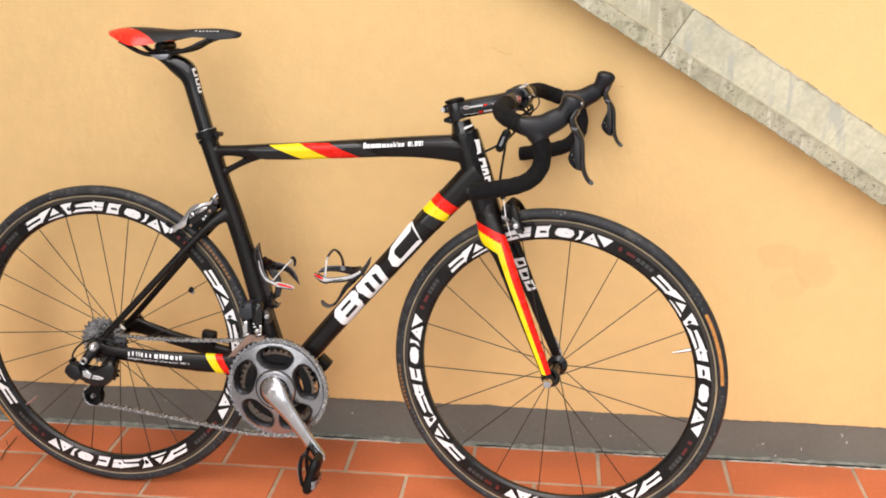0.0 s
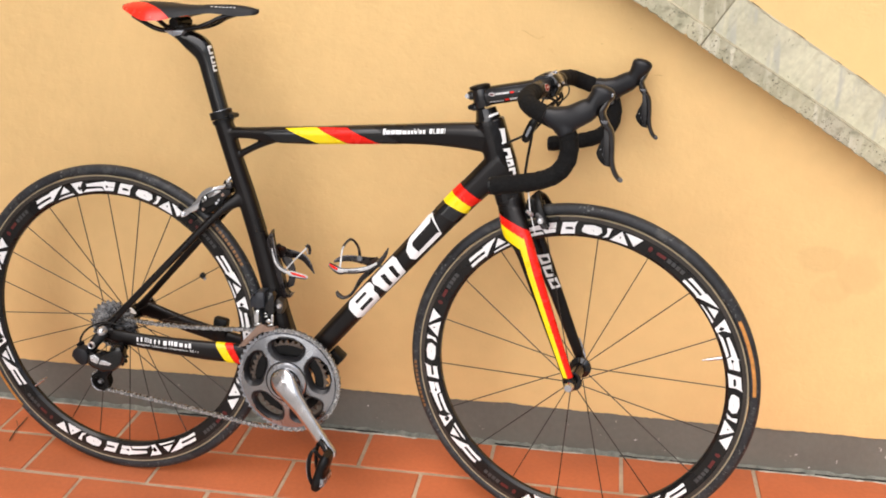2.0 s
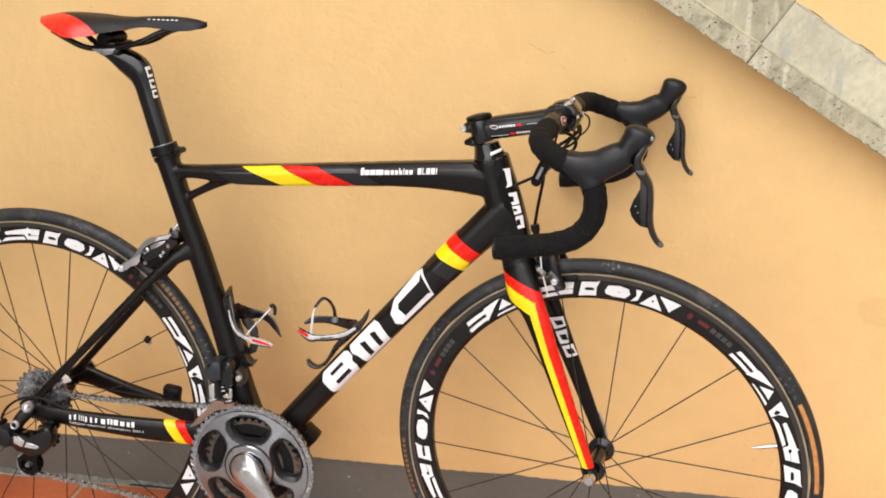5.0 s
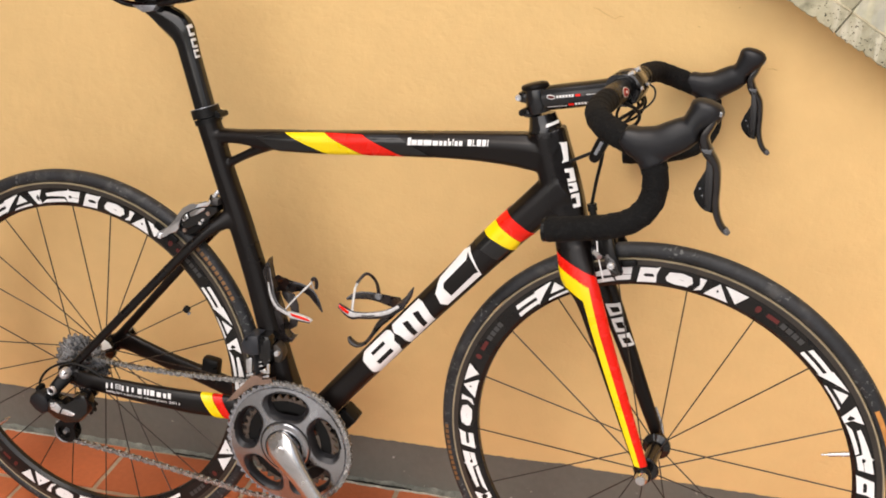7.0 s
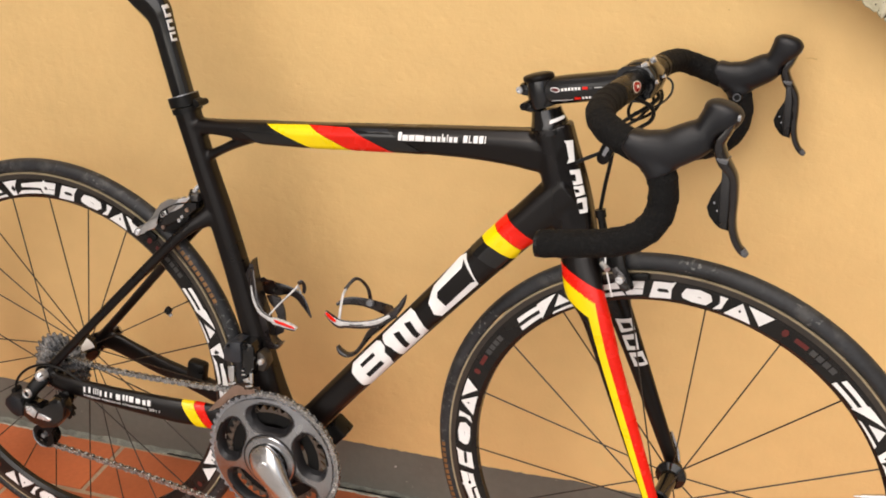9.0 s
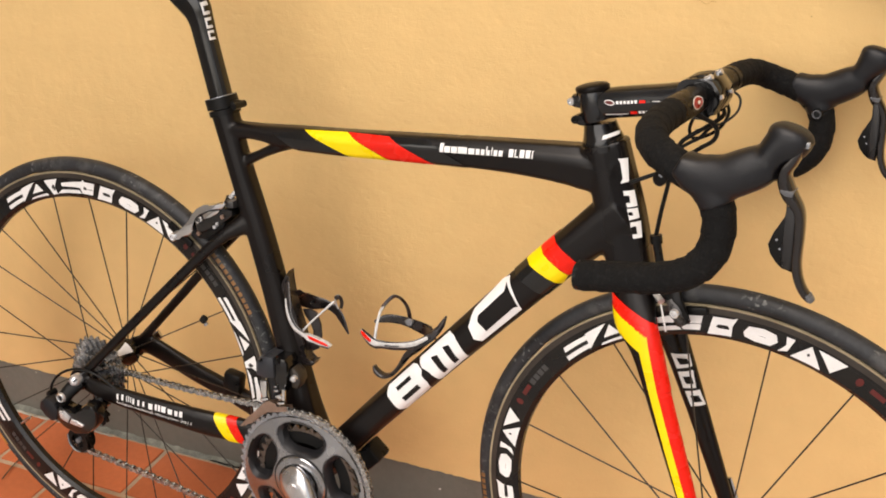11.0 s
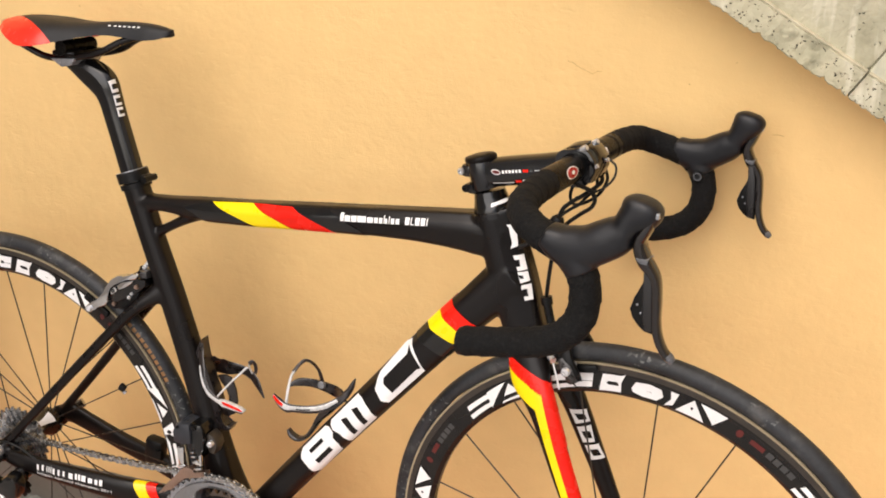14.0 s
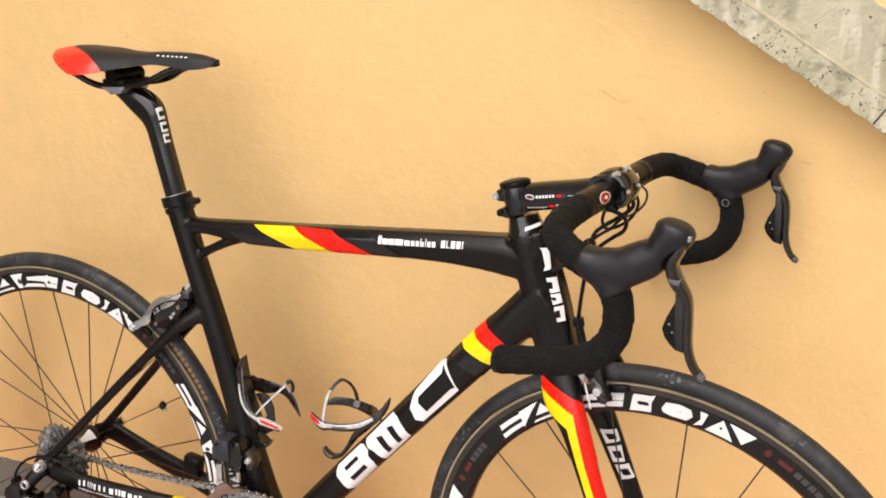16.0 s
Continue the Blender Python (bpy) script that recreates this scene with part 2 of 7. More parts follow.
def speckle(m, color, scale, lo, hi, gate_scale, gate):
    """Scattered dust specks over a material's colour."""
    n, l = m.node_tree.nodes, m.node_tree.links
    b = n["Principled BSDF"]
    tc = next(x for x in n if x.bl_idname == "ShaderNodeTexCoord")
    old = b.inputs["Base Color"].links[0].from_socket
    masks = []
    for sc, a, z in ((scale, lo, hi), (gate_scale, gate, gate + 0.08)):
        t = n.new("ShaderNodeTexNoise")
        t.inputs["Scale"].default_value, t.inputs["Detail"].default_value = sc, 3
        r = n.new("ShaderNodeMapRange")
        r.inputs["From Min"].default_value, r.inputs["From Max"].default_value = a, z
        l.new(tc.outputs["Object"], t.inputs["Vector"])
        l.new(t.outputs["Fac"], r.inputs["Value"])
        masks.append(r.outputs[0])
    mul = n.new("ShaderNodeMath")
    mul.operation = "MULTIPLY"
    l.new(masks[0], mul.inputs[0])
    l.new(masks[1], mul.inputs[1])
    mix = n.new("ShaderNodeMix")
    mix.data_type = "RGBA"
    mix.inputs[7].default_value = (*color, 1)
    l.new(mul.outputs[0], mix.inputs[0])
    l.new(old, mix.inputs[6])
    l.new(mix.outputs[2], b.inputs["Base Color"])


speckle(RUBBER, (0.16, 0.16, 0.155), 170, 0.58, 0.70, 18, 0.50)
speckle(RUBBER, (0.055, 0.055, 0.055), 60, 0.50, 0.72, 9, 0.46)
speckle(BAND, (0.42, 0.40, 0.34), 120, 0.70, 0.74, 16, 0.52)
speckle(TAPE, (0.010, 0.010, 0.010), 260, 0.52, 0.70, 30, 0.40)
WALL = plaster("ochre_plaster", (0.765, 0.522, 0.226), [(1.425, 0.500, 0.050, 0.034, 0.93), (1.500, 0.470, 0.052, 0.050, 0.93), (1.455, 0.435, 0.045, 0.034, 0.95)])
UPPER = plaster("ochre_plaster_parapet", (0.765, 0.522, 0.226))
# for the two added side walls out of view; grey keeps their bounce neutral
GREYWALL = plaster("grey_plaster", (0.44, 0.43, 0.41))
CONCRETE = concrete("stair_concrete")
LIP = concrete("stair_concrete_lip", (0.43, 0.405, 0.285), 1.1, 0.13)
PALECONCRETE = concrete("stair_concrete_pale", (0.55, 0.53, 0.385), 0.22, -0.03, (0.40, 0.40, 0.35), 0.55, (0.68, 0.655, 0.49), 0.0008)
RIDGE = concrete("stair_concrete_ridge", (0.50, 0.455, 0.325), 0.5, -0.06, (0.56, 0.50, 0.36), pale=(0.54, 0.49, 0.36))
MOSSY = concrete("mossy_concrete", (0.20, 0.19, 0.12), 1.0, 0.05, (0.25, 0.24, 0.17))
SEAM = material("seam_dirt", (0.10, 0.085, 0.05), 0.95, vary=0.4, scale=120)
DARKGAP = material("open_crack", (0.012, 0.011, 0.010), 0.95)
CHIPS = [(1.608, 0.072, 0.0012, 0.0045), (1.620, 0.056, 0.0015, 0.0040), (1.523, 0.033, 0.0010, 0.0050), (1.437, 0.041, 0.0030, 0.0018), (1.093, 0.040, 0.0028, 0.0022), (1.468, 0.012, 0.0020, 0.0022), (0.483, 0.064, 0.0024, 0.0022)]
CRACK = material("crack_shadow_plaster", (0.52, 0.33, 0.125), 0.9, vary=0.3, scale=90)

# ---- mesh helpers ----


def part(name, bm, mat, parent=None, label="", m=None, sharp=38):
    """Links a bmesh as one mesh object, under a thing or a part."""
    bmesh.ops.recalc_face_normals(bm, faces=bm.faces)
    if all(len(e.link_faces) == 2 for e in bm.edges) and bm.calc_volume(signed=True) < 0:
        bmesh.ops.reverse_faces(bm, faces=bm.faces)
    for f in bm.faces:
        f.smooth = True
    for e in bm.edges:
        if len(e.link_faces) != 2 or e.calc_face_angle(0) > radians(sharp):
            e.smooth = False
    me = bpy.data.meshes.new(name)
    bm.to_mesh(me)
    bm.free()
    me.materials.append(mat)
    ob = new(name, me)
    if parent:
        ob.parent = parent
    if m is not None:
        ob.matrix_basis = m
    if label:
        ob["label"] = label
    return ob


def box(bm, lo, hi, bevel=0.0, m=None):
    made = bmesh.ops.create_cube(bm, size=1)["verts"]
    lo, hi = Vector(lo), Vector(hi)
    for v in made:
        v.co = Vector([lo[i] + (v.co[i] + 0.5) * (hi[i] - lo[i]) for i in range(3)])
    if bevel:
        edges = list({e for v in made for e in v.link_edges})
        r = bmesh.ops.bevel(bm, geom=edges, offset=bevel, segments=2, profile=0.5, affect="EDGES")
        made = list({v for f in r["faces"] for v in f.verts} | {v for v in made if v.is_valid})
    if m is not None:
        for v in made:
            if v.is_valid:
                v.co = m @ v.co


def smooth_path(rows, k=5):
    """Catmull-Rom through rows of numbers."""
    rows = [np.array(r, float) for r in rows]
    ext = [2 * rows[0] - rows[1]] + rows + [2 * rows[-1] - rows[-2]]
    out = []
    for i in range(1, len(ext) - 2):
        a, b, c, d = ext[i - 1 : i + 3]
        for j in range(k):
            t = j / k
            out.append(0.5 * (2 * b + (c - a) * t + (2 * a - 5 * b + 4 * c - d) * t * t + (3 * b - a - 3 * c + d) * t**3))
    out.append(rows[-1])
    return out


def tube(bm, rows, n=16, k=5, power=2.0, side=(0, 1, 0), smooth=True, loop=False):
    """Sweeps a (super)ellipse along rows of x, y, z, half width along side, half depth."""
    rows = smooth_path(rows, k) if smooth else [np.array(r, float) for r in rows]
    side = Vector(side)
    rings = []
    for i, r in enumerate(rows):
        p = Vector(r[:3])
        before, after = rows[max(i - 1, 0)], rows[min(i + 1, len(rows) - 1)]
        if loop:
            before, after = rows[i - 1], rows[(i + 1) % len(rows)]
        t = (Vector(after[:3]) - Vector(before[:3])).normalized()
        a = side - t * side.dot(t)
        if a.length < 1e-3:
            a = t.orthogonal()
        a.normalize()
        b = t.cross(a)
        ring = []
        for j in range(n):
            w = 2 * math.pi * j / n
            c, s = math.cos(w), math.sin(w)
            c, s = math.copysign(abs(c) ** (2 / power), c), math.copysign(abs(s) ** (2 / power), s)
            ring.append(bm.verts.new(p + a * (c * r[3]) + b * (s * r[4])))
        rings.append(ring)
    pairs = list(zip(rings, rings[1:])) + ([(rings[-1], rings[0])] if loop else [])
    for r0, r1 in pairs:
        for j in range(n):
            bm.faces.new((r0[j], r0[(j + 1) % n], r1[(j + 1) % n], r1[j]))
    if not loop:
        bm.faces.new(rings[0][::-1])
        bm.faces.new(rings[-1])


def rod(bm, points, r, n=10, k=5, side=(0, 1, 0), smooth=True):
    tube(bm, [(*p, r, r) for p in points], n, k, 2.0, side, smooth)


def lathe(bm, profile, centre=(0, 0, 0), n=64, closed=False, turn=None):
    """Turns a profile of radius and y about the y axis."""
    rings = []
    for i in range(n):
        w = 2 * math.pi * i / n
        ring = []
        for r, y in profile:
            p = Vector((r * math.cos(w), y, r * math.sin(w)))
            if turn is not None:
                p = turn @ p
            ring.append(bm.verts.new(Vector(centre) + p))
        rings.append(ring)
    m = len(profile)
    for i in range(n):
        a, b = rings[i], rings[(i + 1) % n]
        for j in range(m if closed else m - 1):
            bm.faces.new((a[j], a[(j + 1) % m], b[(j + 1) % m], b[j]))
    if not closed:
        for j in (0, m - 1):
            if profile[j][0] > 1e-5:
                bm.faces.new([r[j] for r in rings])
    bmesh.ops.remove_doubles(bm, verts=bm.verts, dist=1e-6)


def plate(bm, outline, y0, y1, bevel=0.0, m=None):
    """An outline in x and z, made solid between two y."""
    a = [bm.verts.new((x, y0, z)) for x, z in outline]
    b = [bm.verts.new((x, y1, z)) for x, z in outline]
    k = len(outline)
    faces = [bm.faces.new(a), bm.faces.new(b[::-1])]
    faces += [bm.faces.new((a[i], b[i], b[(i + 1) % k], a[(i + 1) % k])) for i in range(k)]
    made = a + b
    if bevel:
        edges = list(faces[0].edges) + list(faces[1].edges)
        r = bmesh.ops.bevel(bm, geom=edges, offset=bevel, segments=2, profile=0.5, affect="EDGES")
        made = list({v for f in r["faces"] for v in f.verts} | {v for v in made if v.is_valid})
    if m is not None:
        for v in {v for v in made if v.is_valid}:
            v.co = m @ v.co


def gear(radius, teeth, depth, steps=4):
    out = []
    for i in range(teeth * steps):
        w = 2 * math.pi * i / (teeth * steps)
        out.append((radius + depth * (1, 0.6, -0.6, -1)[i % steps] * 0.5, w))
    return out


def toothed(bm, radius, teeth, depth, inner, y0, y1, centre):
    outline = gear(radius, teeth, depth)
    ring = []
    for r, w in outline:
        c, s = math.cos(w), math.sin(w)
        ring.append([bm.verts.new((centre[0] + q * c, y, centre[1] + q * s)) for q, y in ((r, y0), (r, y1), (inner, y1), (inner, y0))])
    for a, b in zip(ring, ring[1:] + ring[:1]):
        for j in range(4):
            bm.faces.new((a[j], a[(j + 1) % 4], b[(j + 1) % 4], b[j]))


TREES = {}


def welded(ob, voxel, rounds):
    """Moulds overlapping tubes into one skin with soft fillets."""
    mod = ob.modifiers.new("weld", "REMESH")
    mod.mode, mod.voxel_size, mod.use_smooth_shade = "VOXEL", voxel, True
    soft = ob.modifiers.new("soften", "SMOOTH")
    soft.factor, soft.iterations = 0.5, rounds
    bpy.context.view_layer.update()
    me = bpy.data.meshes.new_from_object(ob.evaluated_get(bpy.context.evaluated_depsgraph_get()))
    ob.modifiers.clear()
    old, ob.data = ob.data, me
    bpy.data.meshes.remove(old)
    for p in me.polygons:
        p.use_smooth = True


def laid_on(name, shapes, on, mat, parent, label="", lift=0.0011, step=0.003, start=-1.0, m=None, ready=None):
    """Thin decals: outlines in x and z laid on the first face met from y = start."""
    from mathutils.bvhtree import BVHTree

    if len(shapes) > 1 and ready is None:
        return [laid_on(name, [shape], on, mat, parent, label, lift, step, start, m) for shape in shapes]
    if on.name not in TREES:
        TREES[on.name] = BVHTree.FromPolygons([v.co for v in on.data.vertices], [p.vertices for p in on.data.polygons])
    tree = TREES[on.name]
    bm = ready or bmesh.new()
    for outline in shapes:
        bm.faces.new([bm.verts.new((x, 0, z)) for x, z in outline])
    for axis in (0, 2):
        vals = [v.co[axis] for v in bm.verts]
        q = math.ceil(min(vals) / step) * step
        while q < max(vals):
            co, no = [0, 0, 0], [0, 0, 0]
            co[axis], no[axis] = q, 1
            bmesh.ops.bisect_plane(bm, geom=bm.verts[:] + bm.edges[:] + bm.faces[:], plane_co=co, plane_no=no)
            q += step
    lost, depth = [], []
    for v in bm.verts:
        hit, normal, _, _ = tree.ray_cast(Vector((v.co.x, start, v.co.z)), Vector((0, 1, 0)))
        if hit is None:
            lost.append(v)
        else:
            v.co = hit + normal * lift
            depth.append(v.co.y)
    gone = []
    for v in lost:
        hit, normal, _, far = tree.find_nearest(Vector((v.co.x, sum(depth) / max(len(depth), 1), v.co.z)))
        if far < 0.016:
            v.co = hit + normal * lift
        else:
            gone.append(v)
    bmesh.ops.delete(bm, geom=gone, context="VERTS")
    return part(name, bm, mat, parent, label, m, sharp=80)


def wrap(name, outline, on, mat, parent, label="", y_max=0.0, lift=0.0009):
    """Paint round a tube: the part of its skin inside a convex outline in x and z, nearer than y_max."""
    me = on.data
    xs, zs = [p[0] for p in outline], [p[1] for p in outline]
    keep = [p for p in me.polygons if min(xs) - 0.008 < p.center.x < max(xs) + 0.008 and min(zs) - 0.008 < p.center.z < max(zs) + 0.008 and p.center.y < y_max + 0.008]
    bm = bmesh.new()
    made = {}
    for p in keep:
        for i in p.vertices:
            if i not in made:
                made[i] = bm.verts.new(me.vertices[i].co + me.vertices[i].normal * lift)
        bm.faces.new([made[i] for i in p.vertices])
    turn = sum(xs[i - 1] * zs[i] - xs[i] * zs[i - 1] for i in range(len(xs)))
    k = 1 if turn > 0 else -1
    for i in range(len(xs)):
        dx, dz = xs[i] - xs[i - 1], zs[i] - zs[i - 1]
        bmesh.ops.bisect_plane(bm, geom=bm.verts[:] + bm.edges[:] + bm.faces[:], plane_co=(xs[i], 0, zs[i]), plane_no=(dz * k, 0, -dx * k), clear_outer=True)
    bmesh.ops.bisect_plane(bm, geom=bm.verts[:] + bm.edges[:] + bm.faces[:], plane_co=(0, y_max, 0), plane_no=(0, 1, 0), clear_outer=True)
    return part(name, bm, mat, parent, label, sharp=80)


def rim_shapes(name, shapes, centre, start, y_of, mat, parent, r0=0.2785, r1=0.3025, m=None):
    """White pieces on a rim's side: outlines in degrees along the rim and 0 to 1 across it."""
    if len(shapes) > 1:
        return [rim_shapes(name, [shape], centre, start, y_of, mat, parent, r0, r1, m) for shape in shapes]
    bm = bmesh.new()
    for outline in shapes:
        bm.faces.new([bm.verts.new((a, 0, v)) for a, v in outline])
    hi = max(v.co.x for v in bm.verts)
    q = 1.0
    while q < hi:
        bmesh.ops.bisect_plane(bm, geom=bm.verts[:] + bm.edges[:] + bm.faces[:], plane_co=(q, 0, 0), plane_no=(1, 0, 0))
        q += 1.5
    for v in bm.verts:
        w, r = radians(start - v.co.x), r0 + (r1 - r0) * v.co.z
        v.co = Vector((centre[0] + r * math.cos(w), -y_of(r) - 0.0004, centre[2] + r * math.sin(w)))
    return part(name, bm, mat, parent, "", m)


def skin(bm, rows, w0, w1, lift, k=6, power=2.4, n=8, first=0.0, last=1.0):
    """Part of the surface of tube(rows): the angles w0 to w1, lifted a little."""
    rows = smooth_path(rows, k)
    rows = rows[int(first * (len(rows) - 1)) : int(last * (len(rows) - 1)) + 1]
    rings = []
    for i, r in enumerate(rows):
        p = Vector(r[:3])
        t = (Vector(rows[min(i + 1, len(rows) - 1)][:3]) - Vector(rows[max(i - 1, 0)][:3])).normalized()
        a = (Vector((0, 1, 0)) - t * t.y).normalized()
        b = t.cross(a)
        ring = []
        for j in range(n + 1):
            w = radians(w0 + (w1 - w0) * j / n)
            c, q = math.cos(w), math.sin(w)
            c, q = math.copysign(abs(c) ** (2 / power), c), math.copysign(abs(q) ** (2 / power), q)
            ring.append(bm.verts.new(p + a * (c * (r[3] + lift)) + b * (q * (r[4] + lift))))
        rings.append(ring)
    for r0, r1 in zip(rings, rings[1:]):
        for j in range(n):
            bm.faces.new((r0[j], r0[j + 1], r1[j + 1], r1[j]))


# ---- the setting ----
def structure(name, bm, mat, label, category, parent=None):
    return tagged(part(name, bm, mat, parent), label, category, kind="structure")


SLOPE = math.atan(0.642)


DX, DZ = math.cos(SLOPE), -math.sin(SLOPE)


def on_slope(u, v, y):
    """A point u along the stair's slope and v square to it, from the string's lower arris."""
    v += min(0.0, 0.016 * (u - 0.1))
    return Vector((1.30 + u * DX - v * DZ, y, 0.829 + u * DZ + v * DX))


# wall behind the bicycle, up to the stair
bm = bmesh.new()
rng = random.Random(3)
foot, x = [], -3.0
while x < 4.0:
    foot.append((x, 0.1068 - 0.0045 * min(max(x, 0.0), 1.7) + rng.uniform(-0.0012, 0.0012) + 0.0012 * math.sin(x * 9) + 0.003 * math.exp(-(((x - 0.80) / 0.03) ** 2))))
    x += 0.008
plate(bm, [(-6, 4.2), (-6, 0.107)] + foot + [(6, 0.099), (6, 4.2)], 0.0, 0.3)
wall = structure("wall_1", bm, WALL, "ochre yellow painted plaster wall with fine cracks", "wall")
# parapet of the stair, standing a little proud above the concrete string
bm = bmesh.new()
low = [on_slope(u, 0.1115, 0) for u in (-4.6, 0.1, 1.5)]
plate(bm, [(p.x, p.z) for p in low] + [(6.0, low[-1].z), (6.0, 4.2), (low[0].x, 4.2)], -0.0530, -0.002)
parapet = structure("wall_2", bm, UPPER, "ochre plastered stair parapet above the concrete string", "wall")


def rough_strip(name, v0, v1, y_face, u0, u1, ragged, seed, label, mat, y_back=-0.002, rise=0.001, run=0.001):
    """A sloping concrete band with ragged arrises."""
    bm = bmesh.new()
    rng = random.Random(seed)
    rows, u, drift = [], u0, 0.0
    while u <= u1 + 1e-6:
        drift = 0.45 * drift + rng.uniform(-1, 1) * ragged + (ragged * 2.5 if rng.random() < 0.03 else 0)
        low, high, face = v0 + drift, v1 + rng.uniform(-1, 1) * ragged * 0.3, y_face + rng.uniform(-1, 1) * 0.0006
        rows.append([bm.verts.new(on_slope(*p)) for p in ((u, low + 0.001, y_back), (u, low, face + 0.0012), (u, low + 0.0012, face), (u, high - rise, face), (u, high, face + run), (u, high, y_back))])
        u += (u1 - u0) / max(round((u1 - u0) / 0.003), 1)
    k = len(rows[0])
    for a, b in zip(rows, rows[1:]):
        for j in range(k):
            bm.faces.new((a[j], a[(j + 1) % k], b[(j + 1) % k], b[j]))
    bm.faces.new(rows[0])
    bm.faces.new(rows[-1][::-1])
    return structure(name, bm, mat, label, "stair string")


JOINT = -0.185
for n, (u0, u1) in enumerate(((-3.2, JOINT - 0.0012), (JOINT + 0.0012, 1.45))):
    rough_strip("trim_%d" % (2 * n + 1), -0.001, 0.0335, -0.061, u0, u1, 0.0012, 5 + n, "weathered grey concrete lower lip of the stair string", LIP, rise=0.0030, run=0.0066)
    rough_strip("trim_%d" % (2 * n + 2), 0.0334, 0.1110, -0.054, u0, u1, 0.0004, 9 + n, ("pale concrete stair string with grey runs" if n else "pitted grey concrete stair string with pale runs"), PALECONCRETE if n else CONCRETE)
for n, (u0, u1) in enumerate(((-3.2, JOINT - 0.0012), (JOINT + 0.0012, 1.45))):
    # cream strip over the lip's bevel: the arris's sunlit line put into colour
    rough_strip("trim_%d" % (n + 8), 0.0314, 0.0349, -0.0602, u0, u1, 0.0005, 21 + n, "arris along the stair string, painted pale as if sunlit", RIDGE, y_back=-0.050, rise=0.0010, run=0.0040)
    rough_strip("trim_%d" % (n + 6), 0.1070, 0.1116, -0.0547, u0, u1, 0.0005, 31 + n, "pale cement edge under the parapet's plaster", RIDGE, y_back=-0.052, rise=0.0012, run=0.0012)
rough_strip("trim_5", 0.003, 0.1105, -0.0526, -3.2, 1.45, 0.0002, 2, "concrete core of the stair string behind the joints", MOSSY)

# dirt caught in the seam under the parapet
seam_rng = random.Random(17)
for u, long in ((-0.62, 0.03), (-0.40, 0.02), (-0.16, 0.025), (-0.07, 0.03), (0.03, 0.012), (0.075, 0.03), (0.15, 0.012), (0.22, 0.02), (0.31, 0.014), (0.40, 0.03), (0.52, 0.02)):
    bm = bmesh.new()
    low = [on_slope(u + long * k / 5, 0.1114 + seam_rng.uniform(-0.0002, 0.0003), -0.0555) for k in range(6)]
    high = [on_slope(u + long * k / 5, 0.1119 + seam_rng.uniform(0.0, 0.0008) * (1 if 0 < k < 5 else 0), -0.0540) for k in range(6)]
    rows = [[bm.verts.new(p) for p in line] for line in (low, high)]
    for k in range(5):
        bm.faces.new((rows[0][k], rows[0][k + 1], rows[1][k + 1], rows[1][k]))
    part("seam_dirt", bm, SEAM, parapet, "dark dirt in the seam")

# grey painted band at the foot of the wall, set back under the plaster's edge
bm = bmesh.new()
box(bm, (-6, 0.0035, -0.3), (6, 0.29, 0.125))
band = structure("baseboard", bm, BAND, "matte grey painted band along the foot of the wall", "skirting")
for x, z, wide, high in CHIPS:
    bm = bmesh.new()
    plate(bm, [(x - wide, z - high), (x + wide * 0.6, z - high * 0.7), (x + wide, z + high * 0.4), (x + wide * 0.3, z + high), (x - wide * 0.7, z + high * 0.5)], 0.0022, 0.0034)
    part("paint_chip", bm, DUST, band, "pale chip in the grey paint")
# cement fillet between band and tiles, and the crack along its foot
bm = bmesh.new()
rows, x = [], -3.0
while x < 4.0:
    d, h = 0.0105 + rng.uniform(-0.002, 0.0015), 0.0045 + rng.uniform(-0.003, 0.003)
    rows.append([bm.verts.new(p) for p in ((x, 0.0045, -0.004), (x, 0.0033, h), (x, 0.0035 - d * 0.5, h * 0.35), (x, 0.0035 - d, -0.004))])
    x += 0.012
for a, b in zip(rows, rows[1:]):
    for j in range(4):
        bm.faces.new((a[j], a[(j + 1) % 4], b[(j + 1) % 4], b[j]))
structure("trim_5", bm, CEMENT, "rough grey cement fillet along the floor", "fillet")


def ragged_run(x0, x1, y, z, half, step):
    """A ragged ribbon along the foot of the wall, thick as its half width."""
    bm = bmesh.new()
    rows, x, drift = [], x0, 0.0
    n = int((x1 - x0) / step)
    for i in range(n + 1):
        drift = 0.7 * drift + rng.uniform(-0.0012, 0.0012)
        w = half * rng.uniform(0.35, 1.2) * (1 if 0 < i < n else 0.2)
        x = x0 + (x1 - x0) * i / n
        rows.append([bm.verts.new((x, y + drift + a * w, z + b)) for a, b in ((1, -0.002), (0.7, 0.0006), (-0.7, 0.0006), (-1, -0.002))])
    for a, b in zip(rows, rows[1:]):
        for j in range(3):
            bm.faces.new((a[j], a[j + 1], b[j + 1], b[j]))
    return bm


for x0, x1 in ((0.02, 0.17), (0.33, 0.52), (0.78, 0.86), (1.06, 1.16), (1.17, 1.28), (1.30, 1.46), (1.48, 1.70)):
    part("crack", ragged_run(x0, x1, -0.0075, 0.0026, 0.0013, 0.005), DARKGAP, band, "dark crack along the cement fillet")
for x0, x1 in ((-0.5, -0.2), (0.30, 0.60), (0.80, 0.98), (1.10, 1.22), (1.36, 1.58), (1.60, 2.0)):
    part("mortar", ragged_run(x0, x1, -0.0120, 0.0012, 0.0022, 0.007), MORTAR, band, "pale crumbs of mortar on the tile edge")

